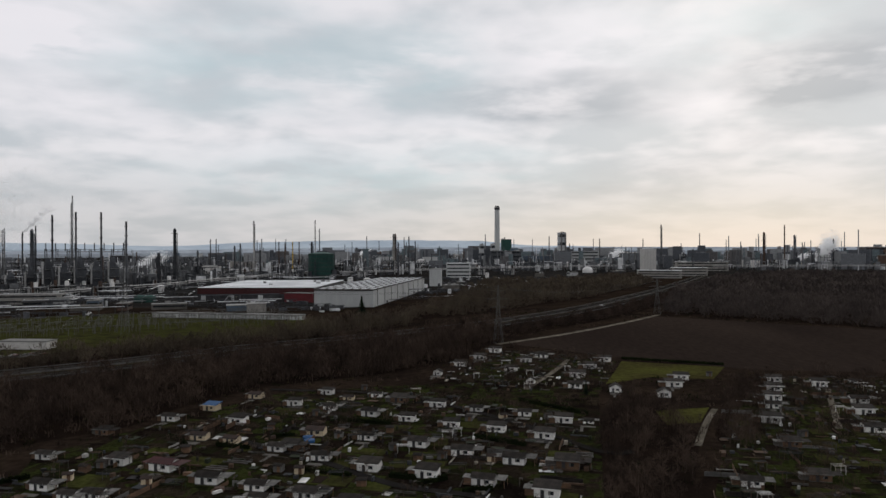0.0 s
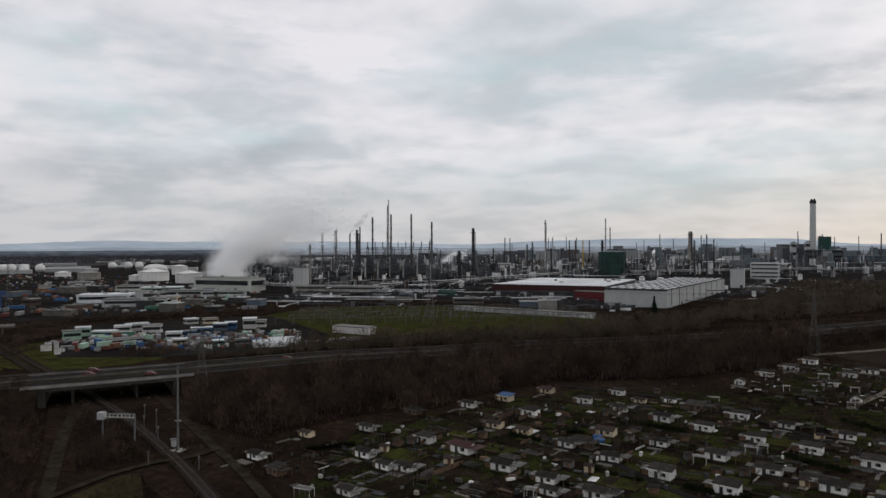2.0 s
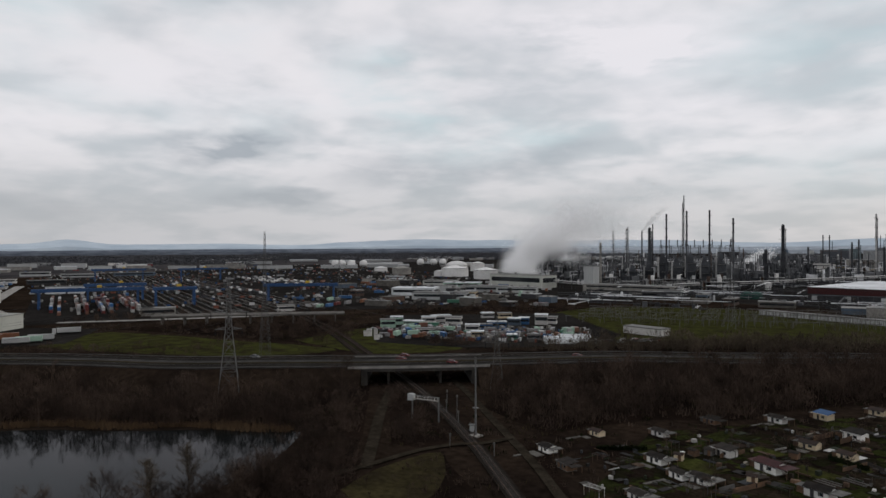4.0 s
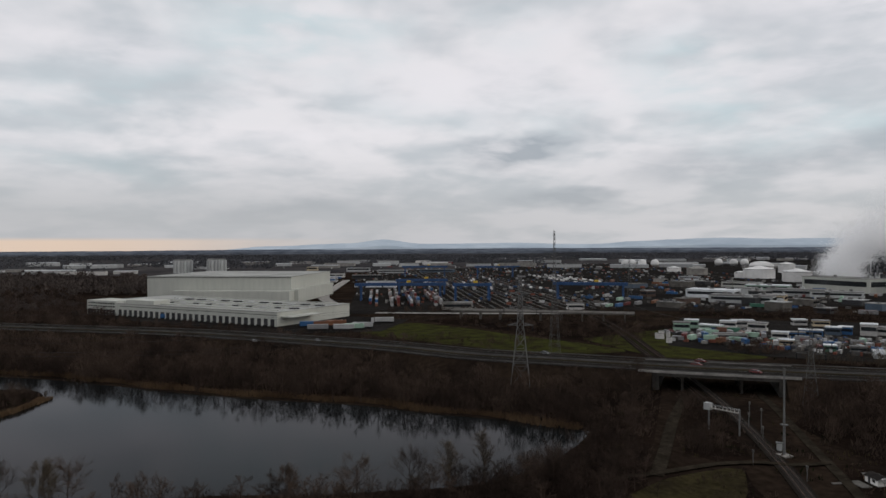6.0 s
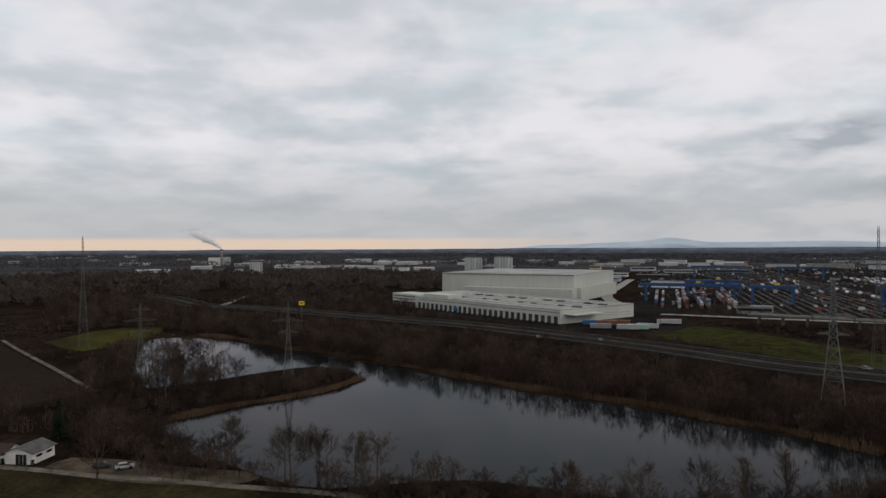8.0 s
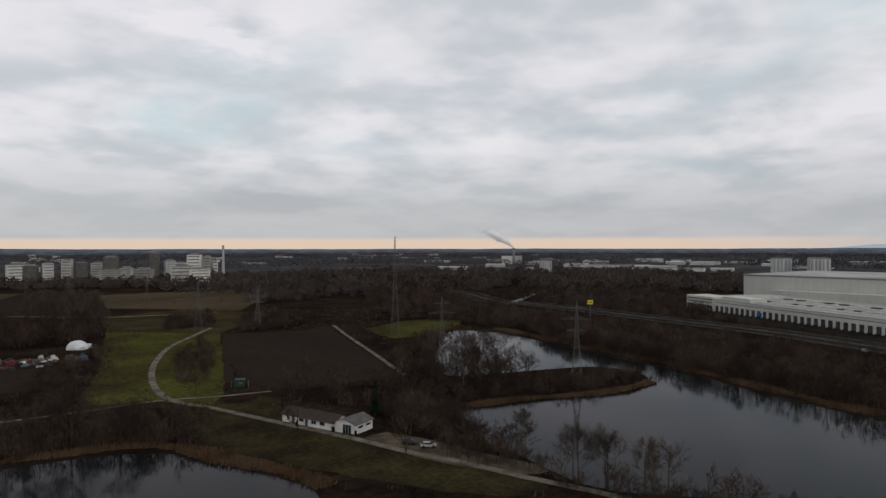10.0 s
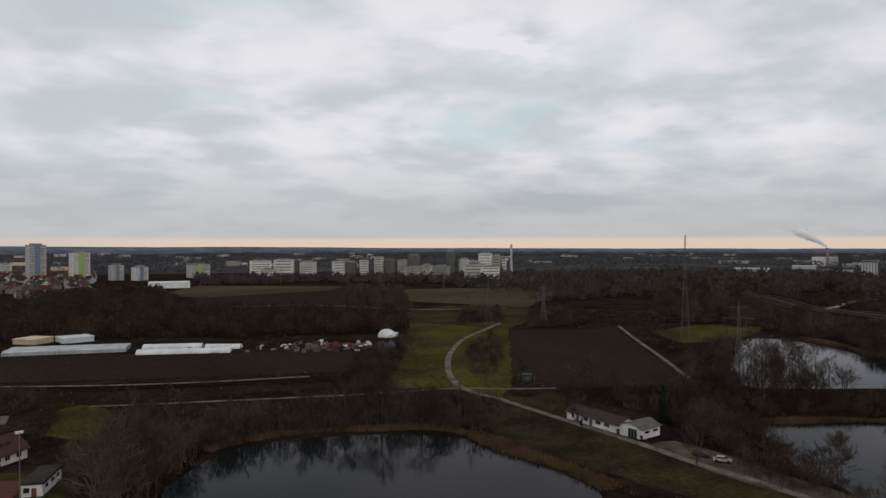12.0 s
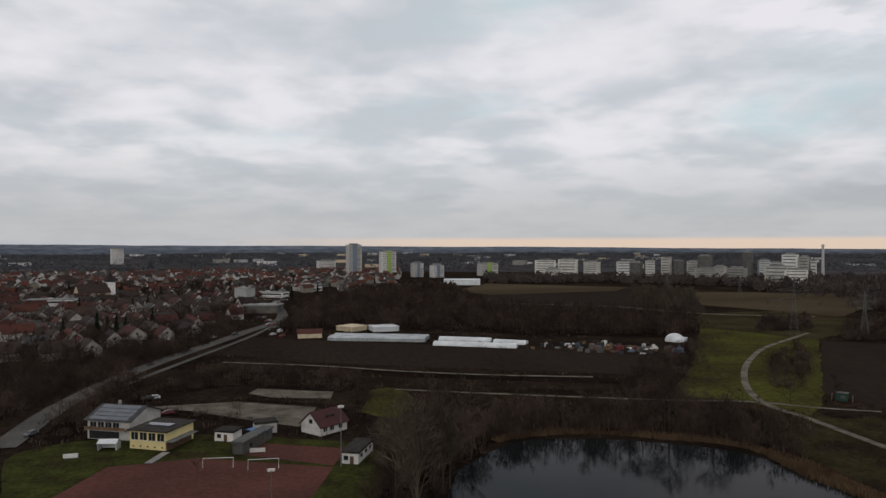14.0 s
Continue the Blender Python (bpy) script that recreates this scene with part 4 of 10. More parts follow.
def rim(name, mat, radius, heights, label, rough=0.0, seed=1, base=-5.0):
    """A wall of distant country: height over bearing, given as (bearing, height) pairs."""
    s, rnd = Shape(), random.Random(seed)
    pts, n = [], 0
    b0, b1 = heights[0][0], heights[-1][0]
    steps = int((b1 - b0) / 0.12)
    hs = [0.0] * (steps + 1)
    for octave, amp in ((60, 1.0), (23, 0.6), (7, 0.35), (2, 0.18)):
        knots = [rnd.uniform(-1, 1) for _ in range(steps // octave + 3)]
        for i in range(steps + 1):
            k, t = divmod(i / octave, 1)
            t = t * t * (3 - 2 * t)
            hs[i] += amp * (knots[int(k)] * (1 - t) + knots[int(k) + 1] * t)
    for i in range(steps + 1):
        b = b0 + (b1 - b0) * i / steps
        for (ba, ha), (bb, hb) in zip(heights, heights[1:]):
            if ba <= b <= bb:
                t = (b - ba) / (bb - ba)
                h = ha + (hb - ha) * t * t * (3 - 2 * t)
                break
        x, y = polar(b, radius)
        x2, y2 = polar(b, radius + 60)
        h += hs[i] * rough
        pts += [(x, y, base), (x, y, h * 0.55), (x2, y2, max(h, base + 1))]
    faces = []
    for i in range(steps):
        a = 3 * i
        faces += [(a, a + 3, a + 4, a + 1), (a + 1, a + 4, a + 5, a + 2)]
    s.add(pts, faces)
    return setting(name, s, mat, label, "horizon")


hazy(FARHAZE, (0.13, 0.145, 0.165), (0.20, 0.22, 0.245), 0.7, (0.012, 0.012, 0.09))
rim("backdrop_works", FARHAZE, 4690, [(-60, 46), (0, 50), (30, 42), (36, 40)], "country beyond the works, haze painted in", 1.6, 4)
rim("backdrop_plain", FARLAND, 4700, [(34, 40), (48, 36), (60, 34), (80, 31), (105, 28), (128, 30), (140, 35), (160, 44), (175, 52), (200, 62), (230, 60), (300, 55)], "flat wooded country at the horizon, haze painted in", 1.6, 3)
rim("backdrop_hills", HILLS, 4820, [(-60, 40), (-20, 44), (-8, 62), (-2, 98), (6, 104), (14, 92), (22, 70), (32, 92), (38, 88), (44, 92), (49, 98), (55, 84), (58, 66), (66, 72), (72, 66), (75, 94), (78, 70), (84, 52), (88, 30), (96, 10)], "hills on the horizon, blue haze painted in", 3.0, 5)


# ---- bare winter trees ----
class Tree:
    """Triangles of one bare tree of height 1, as arrays; wood first, then twigs."""

    def __init__(self, seed, limbs, boughs, twigs, spread, thick, column=False, stems=1, lean=0.0, fat=0.006):
        self.rnd = random.Random(seed)
        self.wood, self.fine, self.fat = [], [], fat
        for s in range(stems):
            a = self.rnd.uniform(0, 6.28)
            d = Vector((math.cos(a) * lean, math.sin(a) * lean, 1)).normalized()
            self.grow(Vector((math.cos(a) * lean * 0.1, math.sin(a) * lean * 0.1, 0)), d, limbs, boughs, twigs, spread, thick, column)
        tri = np.array([[tuple(p) for p in t] for t in self.wood + self.fine], dtype=np.float32)
        self.tri, self.n_wood = tri, len(self.wood)

    def rod(self, p, q, r0, r1):
        d = (q - p).normalized()
        a = d.orthogonal().normalized()
        b = d.cross(a)
        ring = [(a * math.cos(k) + b * math.sin(k)) for k in (0, 2.094, 4.189)]
        for i in range(3):
            u, v = ring[i], ring[(i + 1) % 3]
            self.wood.append((p + u * r0, p + v * r0, q + v * r1))
            self.wood.append((p + u * r0, q + v * r1, q + u * r1))

    def blade(self, p, d, length, r):
        side = d.cross(Vector((self.rnd.uniform(-1, 1), self.rnd.uniform(-1, 1), self.rnd.uniform(-1, 1)))).normalized() * r
        self.fine.append((p - side, p + side, p + d * length))

    def turned(self, d, amount):
        v = Vector((self.rnd.gauss(0, 1), self.rnd.gauss(0, 1), self.rnd.gauss(0, 1)))
        v -= v.dot(d) * d
        return (d + v.normalized() * amount).normalized()

    def grow(self, foot, d, limbs, boughs, twigs, spread, thick, column):
        R = self.rnd
        bend = self.turned(d, 0.10)
        top1 = foot + d * 0.45
        top2 = top1 + bend * 0.40
        self.rod(foot, top1, thick, thick * 0.7)
        self.rod(top1, top2, thick * 0.7, thick * 0.2)
        for i in range(limbs):
            u = 0.22 + 0.68 * (i + R.random()) / limbs
            p = foot + d * 0.45 * min(1, u / 0.5) if u < 0.5 else top1 + bend * 0.40 * ((u - 0.5) / 0.5)
            out = self.turned(d, (0.35 if column else 0.75 + 0.6 * (1 - u)) * R.uniform(0.8, 1.2))
            L = spread * (1.15 - 0.75 * u) * R.uniform(0.75, 1.2)
            q = p + out * L
            self.rod(p, q, thick * 0.42 * (1.1 - u * 0.6), thick * 0.10)
            for j in range(boughs):
                w = 0.3 + 0.7 * (j + R.random()) / boughs
                p2 = p + (q - p) * w
                o2 = (self.turned(out, 0.75) + Vector((0, 0, 0.25))).normalized()
                L2 = L * 0.55 * R.uniform(0.6, 1.2)
                q2 = p2 + o2 * L2
                self.blade(p2, o2, L2, self.fat * 1.3)
                for k in range(twigs):
                    p3 = p2 + (q2 - p2) * R.uniform(0.2, 1)
                    self.blade(p3, self.turned(o2, 0.8), L2 * R.uniform(0.5, 1.0), self.fat)


class Clump:
    def __init__(self, tri):
        self.tri, self.n_wood = tri, 0


def soft_clump(seed, n, squash, blade=0.075, length=0.28, trunk=False):
    """A far crown: many short blades in an uneven dome on a short stem, height 1."""
    R, tri = random.Random(seed), []
    for i in range(n):
        a, r, z = R.uniform(0, 6.283), 0.36 * math.sqrt(R.random()), R.random()
        w = math.sin(math.pi * min(1, 0.15 + z * 0.8)) * squash
        p = Vector((math.cos(a) * r * w * 1.6, math.sin(a) * r * w * 1.6, z * 0.8))
        d = Vector((R.gauss(0, 0.5), R.gauss(0, 0.5), 1)).normalized()
        s = d.cross(Vector((R.gauss(0, 1), R.gauss(0, 1), R.gauss(0, 1)))).normalized() * blade
        tri.append((tuple(p - s), tuple(p + s), tuple(p + d * length)))
    if trunk:
        for a in (0.0, 2.1, 4.2):
            s = Vector((math.cos(a), math.sin(a), 0)) * 0.02
            tri.append((tuple(-s), tuple(s), (0.02 * math.sin(a), 0.02 * math.cos(a), 0.75)))
            tri.append(((0, 0, 0.2), (0, 0.02, 0.22), (0.28 * math.cos(a), 0.28 * math.sin(a), 0.7)))
    return Clump(np.array(tri, dtype=np.float32))


NEAR_TREES = [Tree(10 + i, 9, 5, 6, 0.46, 0.015, fat=0.0038) for i in range(4)] + [Tree(20 + i, 5, 5, 6, 0.44, 0.012, stems=2, lean=0.25, fat=0.0038) for i in range(2)]
MID_TREES = [Tree(30 + i, 6, 5, 3, 0.46, 0.018, fat=0.0062) for i in range(3)] + [soft_clump(64 + i, 190, (0.85, 1.0, 1.1)[i], 0.0072, 0.23, True) for i in range(3)]
LATE_TREES = [soft_clump(35 + i, 96, (0.8, 1.0, 1.15, 0.9)[i], 0.0145, 0.25, True) for i in range(4)]
FAR_TREES = [soft_clump(40 + i, 40, 1.0) for i in range(5)]
BUSHES = [Tree(50 + i, 4, 3, 5, 0.56, 0.018, stems=3, lean=0.7, fat=0.010) for i in range(4)]
MID_BUSHES = [soft_clump(60 + i, 56, (1.3, 1.6, 1.45, 1.2)[i], 0.028, 0.34) for i in range(4)]
POPLARS = [Tree(70 + i, 24, 5, 7, 0.30, 0.011, column=True, fat=0.0024) for i in range(3)]


def from_triangles(name, tri, mat):
    n = len(tri)
    me = bpy.data.meshes.new(name)
    me.vertices.add(n * 3)
    me.vertices.foreach_set("co", np.ascontiguousarray(tri, dtype=np.float32).reshape(-1))
    me.loops.add(n * 3)
    me.loops.foreach_set("vertex_index", np.arange(n * 3, dtype=np.int32))
    me.polygons.add(n)
    me.polygons.foreach_set("loop_start", np.arange(0, n * 3, 3, dtype=np.int32))
    me.polygons.foreach_set("loop_total", np.full(n, 3, dtype=np.int32))
    me.materials.append(mat)
    me.update()
    return me


def placed(tri, x, y, z, size, wide, turn):
    c, s = math.cos(turn), math.sin(turn)
    m = np.array([[c * wide, s * wide, 0], [-s * wide, c * wide, 0], [0, 0, size]], dtype=np.float32)
    return tri @ m + np.array([x, y, z], dtype=np.float32)


def near_line(p, line, dist):
    for q in line[::3]:
        if abs(q[0] - p[0]) < dist and abs(q[1] - p[1]) < dist and math.hypot(q[0] - p[0], q[1] - p[1]) < dist:
            return True
    return False


def free(p, road=17.0):
    return not (inside(p, LAKE) or inside(p, POND) or near_line(p, MOTORWAY, road) or near_line(p, RAIL, 6))


def road_height(p):
    best = min(MOTORWAY[::3], key=lambda q: (q[0] - p[0]) ** 2 + (q[1] - p[1]) ** 2)
    return best


FLOORS = [0.008]


def woods(name, poly, area, low, high, mat, label, bushes=0.3, seed=0, patchy=0.0, tall=None, road=20.0, wet=False):
    """Bare trees and bushes scattered over a plan outline, one for every so many square metres."""
    R, out = random.Random(seed), []
    xs, ys = [p[0] for p in poly], [p[1] for p in poly]
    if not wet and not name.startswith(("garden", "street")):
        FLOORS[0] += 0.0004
        # near-black sheet, so the bare trees above read as one dark mass
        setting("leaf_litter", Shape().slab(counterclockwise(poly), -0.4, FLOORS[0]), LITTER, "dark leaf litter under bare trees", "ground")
    n = int((max(xs) - min(xs)) * (max(ys) - min(ys)) / (area * 1.75))
    for i in range(n):
        p = (R.uniform(min(xs), max(xs)), R.uniform(min(ys), max(ys)))
        r = [R.random() for _ in range(5)]
        if not inside(p, poly):
            continue
        if patchy and noise.noise(Vector((p[0], p[1], seed * 7.0)) * 0.02) < patchy * 2 - 1:
            continue
        if not wet and not free(p, road):
            continue
        d = math.hypot(*p)
        h = low + (high - low) * r[0] ** 1.4
        if tall:
            kinds = tall
        elif r[1] < bushes:
            kinds, h = (BUSHES if d < 200 else MID_BUSHES if d < 520 else FAR_TREES), h * 0.5
        else:
            kinds = NEAR_TREES if d < 200 else MID_TREES if d < 380 else LATE_TREES if d < 800 else FAR_TREES
        t = kinds[int(r[2] * len(kinds))]
        out.append(placed(t.tri, p[0], p[1], 0, h, h * (0.8 + 0.5 * r[4]), r[3] * 6.28))
    if not out:
        return None
    # woods beyond 800 m get the bark colour with haze painted in
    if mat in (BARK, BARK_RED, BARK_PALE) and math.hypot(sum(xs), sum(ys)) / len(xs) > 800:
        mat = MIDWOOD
    return tagged(new(name, from_triangles(name, np.concatenate(out), mat)), label, "woodland", kind="stuff")


woods("woodland", [(-182.1, 273.2), (-126.7, 323.4), (-81.9, 355.8), (-27.4, 400), (27.9, 458), (33.1, 408), (4.1, 336.1), (-30.3, 299.9), (-70.6, 277.6), (-89.8, 244.3), (-96.9, 215.9), (-115.8, 197.5), (-122.7, 179.5)], 16, 8, 14.5, BARK, "dense bare winter woodland beside the motorway", 0.25, 1, road=17.0)
woods("woodland", [(-164.4, 172.5), (-200.0, 231.0), (-170.9, 277.2), (-116.2, 202.7), (-125.3, 176.6), (-126.7, 161.4), (-146.4, 166.3)], 15, 7, 13.5, BARK, "dense bare winter woodland beside the railway", 0.25, 2)
woods("hedgerow", [(-250.3, 262.6), (-215.6, 325.8), (-163.2, 383.9), (-91.7, 457), (-26.4, 539), (-23.7, 484), (-91.1, 410), (-150.5, 354.1), (-196.8, 308.1)], 16, 6, 12, BARK_PALE, "bare hedgerow trees beyond the motorway", 0.3, 3)
woods("woodland", [(-98.2, 427), (-56.8, 487), (45.7, 593), (153.6, 744), (322.8, 1064), (349.3, 1288), (152.9, 1077), (66.3, 1084), (-2.4, 664), (-37.4, 548), (-86.0, 474)], 36, 5, 12, BARK_PALE, "bare woodland between motorway and works", 0.3, 4)
woods("woodland", [(176.6, 567), (291.8, 461), (315.2, 451), (821, 1174), (651, 1310), (435, 1108), (253.1, 773)], 55, 8, 15, BARK, "broad dark bare woodland behind a field", 0.15, 5)
roadside = [p for p in MOTORWAY if 225 < p[1] < 900][::4]
belt = []
for reach in (17.5, 40.0):
    row = []
    for i, p in enumerate(roadside):
        a, b = roadside[max(i - 1, 0)], roadside[min(i + 1, len(roadside) - 1)]
        n = Vector((-(b[1] - a[1]), b[0] - a[0])).normalized()
        row.append((p[0] + n.x * reach, p[1] + n.y * reach))
    belt += row if reach < 20 else row[::-1]
woods("roadside_trees", belt, 20, 5, 9.5, BARK_RED, "dense bare trees on the motorway verge", 0.2, 90, road=16.0)
woods("thicket", [(60.4, 253.3), (77.5, 262.9), (72.9, 231.5), (74.8, 203.6), (52.0, 146.6), (29.8, 129.9), (41.5, 187.2)], 9, 3, 8, BARK, "dark bare thicket between allotments", 0.45, 6)
woods("thicket", [(78.9, 203.5), (105.0, 257.3), (132.2, 300.3), (122.0, 267.2), (85.2, 191.9), (75.1, 184.2)], 8, 3, 8, BARK, "dark bare hedge of trees between allotments", 0.3, 7)
woods("scrub", [(57.6, 160.4), (77.6, 186.7), (125.9, 191.3), (96.1, 146.1), (40.3, 120.6)], 22, 2, 6, BARK, "bare garden trees and scrub", 0.5, 8)
woods("garden_trees", [(-98.4, 154.9), (-94.7, 200.1), (-60.0, 260.5), (-5.5, 269.7), (49.8, 224.2), (34.9, 146.7), (-28.0, 121.2)], 34, 1.8, 5.5, BARK, "bare fruit trees and bushes in the allotments", 0.5, 9)
woods("garden_trees", [(-1.2, 295.4), (35.6, 382.6), (85.1, 334.1), (59.6, 268.4), (25.0, 269.1)], 26, 2, 6, BARK, "bare trees between allotment houses", 0.4, 10)
woods("garden_trees", [(135.8, 302.9), (194.2, 295.0), (125.9, 191.3), (82.9, 191.9)], 19, 2.5, 7, BARK, "bare trees between allotment houses", 0.4, 11)
woods("thicket", [(-151.7, 122.2), (-206.3, 165.0), (-207.3, 176.2), (-168.5, 151.2), (-141.9, 135.4), (-140.7, 126.2)], 5, 3, 6, BARK, "dark bare thicket beside the railway", 0.6, 12)
woods("scrub", [(-284.1, 117.6), (-224.9, 170.5), (-163.1, 120.8), (-146.8, 103.1), (-155.4, 92.2), (-192.1, 100.8), (-242.5, 100.3), (-237.1, 104.8)], 9, 2, 6, BARK, "bare scrub between lake and motorway", 0.5, 13, road=30.0)
woods("scrub", [(-135.6, 110.8), (-134.9, 124.8), (-108.0, 111.4), (-90.6, 95.0), (-104.5, 85.4)], 7, 1.5, 4, BARK, "bare scrub beside the railway", 0.6, 14)
woods("scrub", [(-130.2, 150.3), (-128.7, 158.5), (-90.3, 122.9), (-88.7, 116.7)], 6, 1.2, 2.5, BARK, "dark hedge along the allotments", 0.9, 15)
woods("lakeside_scrub", [(-185.7, 114.6), (-226.5, 75.2), (-266.9, 25.6), (-324.6, -42.2), (-374.5, -93.7), (-448, -184.1), (-520, -223.2), (-499, -124.8), (-433, -37.0), (-383.5, 36.9), (-326.7, 85.7), (-279.0, 123.4), (-235.2, 150.0)], 17, 4.5, 11, BARK, "bare scrub and young trees along the lake shore", 0.3, 16, road=30.0)
woods("lakeside_scrub", [(-201.5, -109.9), (-240.9, -123.1), (-276.1, -93.3), (-301.8, -60.2), (-286.4, -51.4), (-255.5, -72.8), (-227.6, -97.8)], 9, 2.5, 6.5, BARK_RED, "bare scrub on a spit in the lake", 0.5, 17)
woods("island_trees", [(-245.1, -114.6), (-264.8, -118.8), (-283.4, -95.8), (-277.2, -88.8), (-249.3, -97.9)], 26, 8, 13, BARK, "bare alder trees on the spit", 0.1, 18, tall=NEAR_TREES)
woods("flooded_trees", [(-242.3, -126.2), (-302.3, -152.9), (-353.0, -164.9), (-339.6, -133.3), (-275.0, -97.9), (-245.3, -105.4)], 17, 6, 11, BARK, "bare alder trees standing at the water", 0.1, 62, tall=NEAR_TREES, wet=True)
woods("bank_scrub", [(-156.7, -54.5), (-167.9, -53.9), (-159.4, -35.9), (-158.0, -13.6), (-154.2, 21.7), (-150.4, 39.3), (-147.3, 59.5), (-151.8, 78.6), (-142.8, 85.2), (-133.9, 59.1), (-142.7, 13.6), (-147.2, -12.6)], 4.6, 4, 8.5, BARK, "tangled bare scrub on the near bank", 0.5, 19)
woods("bank_scrub", [(-202.8, -110.6), (-213.1, -100.7), (-182.7, -78.6), (-172.9, -63.2), (-160.7, -47.3), (-159.8, -54.1), (-164.3, -64.6), (-170.5, -83.1), (-179.1, -104.9)], 4.6, 4, 9, BARK, "bare bushes between path and lake", 0.4, 20)
woods("bank_scrub", [(-159.7, -44.2), (-153.0, -3.4), (-146.4, 32.6), (-152.6, 72.1), (-162.9, 93.6), (-178.0, 129.8), (-131.6, 95.9), (-127.8, 28.4), (-139.6, -38.7)], 4.5, 3.5, 7.5, BARK_RED, "tangled bare scrub on the near lake bank", 0.55, 60)
woods("bank_scrub", [(-181.3, 78.1), (-184.9, 103.1), (-227.6, 159.7), (-178.0, 129.8), (-166.1, 95.5)], 10, 2.5, 7, BARK, "bare scrub at the end of the lake", 0.5, 61)
woods("hedgerow", [(-680, -251.6), (-659, -108.6), (-584, -63.2), (-444, 49.9), (-411, 93.9), (-338.9, 149.9), (-329.9, 139.7), (-426, 41.1), (-528, -68.5), (-627, -208.3)], 12, 3, 7, BARK, "bare scrub between motorway and yard", 0.5, 21)
woods("hedgerow", [(-401, 112.1), (-375.2, 166.0), (-349.2, 174.3), (-309.9, 197.7), (-336.2, 174.3), (-375.2, 131.5)], 18, 3, 6, BARK, "dark bushes on the motorway verge", 0.6, 22)
woods("woodland", [(-494, 155.5), (-471, 230.9), (-438, 292.8), (-352.9, 262.1), (-323.4, 219.7), (-375.2, 201.9), (-443, 175.4)], 30, 3, 8, BARK, "bare trees beside the rail bridge", 0.4, 23)
woods("hedgerow", [(-560, 132.5), (-561, 196.8), (-501, 345.6), (-485, 334.4), (-538, 188.6)], 25, 3, 7, BARK, "bare trees along the terminal road", 0.4, 24)
woods("woodland", [(-430, -277.6), (-863, -539), (-1036, -484), (-574, -235.6), (-428, -144.6), (-437, -204.0), (-455, -247.9)], 45, 7, 13, BARK, "bare woodland beyond the lake arm", 0.25, 25)
woods("woodland", [(-574, -235.6), (-738, -316.9), (-1013, -168.0), (-706, -82.7), (-560, -47.8), (-588, -147.0)], 60, 5, 11, BARK_RED, "bare woodland beyond the motorway", 0.3, 26)
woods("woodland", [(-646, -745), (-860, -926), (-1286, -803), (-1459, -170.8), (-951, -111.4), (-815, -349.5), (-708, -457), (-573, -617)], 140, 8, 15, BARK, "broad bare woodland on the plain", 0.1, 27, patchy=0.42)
woods("thicket", [(-407, -374.7), (-463, -389.3), (-421, -316.3), (-371.8, -295.8), (-359.8, -322.8)], 15, 3, 7, BARK, "round bare copse by a field", 0.4, 28)
woods("woodland", [(-34.2, -455), (-59.1, -600), (-162.8, -834), (-276.6, -831), (-222.4, -574), (-295.4, -473), (-337.8, -437), (-285.3, -366.6), (-249.2, -356.0), (-182.6, -394.3), (-128.7, -433), (-74.7, -460)], 42, 8, 14, BARK_RED, "dense bare woodland behind greenhouses", 0.2, 29)
woods("poplar_grove", [(-299.5, -471), (-363.4, -558), (-415, -554), (-339.0, -437)], 60, 17, 24, BARK_PALE, "pale bare poplar grove", 0, 30, tall=POPLARS)
woods("bank_scrub", [(-73.8, -185.9), (-88.0, -221.8), (-132.9, -212.7), (-169.7, -191.9), (-168.4, -173.5), (-164.3, -154.9), (-145.3, -171.2), (-117.0, -187.2)], 7, 3, 8, BARK, "bare scrub on the pond bank", 0.5, 31)
woods("bank_scrub", [(-154.9, -171.8), (-167.3, -158.5), (-161.6, -119.8), (-143.5, -94.2), (-132.9, -101.6), (-136.3, -125.2)], 14, 1, 3, BARK, "low scrub on the pond bank", 0.8, 32)
woods("bank_trees", [(-29.2, -143.9), (-45.2, -198.3), (-73.0, -245.5), (-85.8, -226.9), (-69.9, -178.3), (-46.1, -138.5), (-28.6, -116.9)], 8, 5, 11, BARK, "bare trees on the pond bank", 0.35, 33)
woods("scrub", [(51.1, -194.7), (34.7, -259.6), (7.0, -322.0), (-49.2, -303.7), (-51.7, -265.1), (-40.2, -261.2), (-6.4, -286.6), (21.6, -274.0), (32.4, -242.7), (46.6, -207.2)], 7, 2.5, 6, BARK, "bare scrub between road and car park", 0.5, 34)
woods("scrub", [(-1.9, -263.4), (-42.5, -238.2), (-53.3, -251.8), (-40.2, -206.4), (-31.4, -241.8), (-5.7, -258.4)], 7, 2, 4.5, BARK, "bare hedge behind the car park", 0.5, 35)
woods("street_trees", [(66.5, -222.2), (52.0, -288.9), (18.7, -371.6), (-14.3, -480), (-4.3, -568), (56.1, -421), (92.5, -309.5)], 9, 4, 9, BARK_RED, "bare trees along the edge of town", 0.3, 36)
woods("garden_trees", [(120.1, -386.7), (240.0, -917), (-88.4, -1063), (-64.7, -657), (-11.7, -524), (61.3, -367.6)], 34, 5, 11, BARK_RED, "bare trees among the town houses", 0.2, 37)
woods("thicket", [(-222.8, -244.7), (-268.6, -287.9), (-300.6, -298.2), (-254.4, -249.1), (-210.6, -211.5), (-200.4, -214.8)], 5, 3, 6.5, BARK, "bare bushes inside the path bend", 0.5, 38)
woods("thicket", [(-321.2, -360.9), (-382.5, -418), (-412, -409), (-366.1, -358.6)], 6, 4, 8, BARK, "round bare copse on the meadow", 0.4, 39)
woods("thicket", [(-338.4, -311.5), (-409, -371.6), (-429, -351.0), (-369.0, -301.5)], 6, 4, 8, BARK, "round bare copse on the meadow", 0.4, 40)
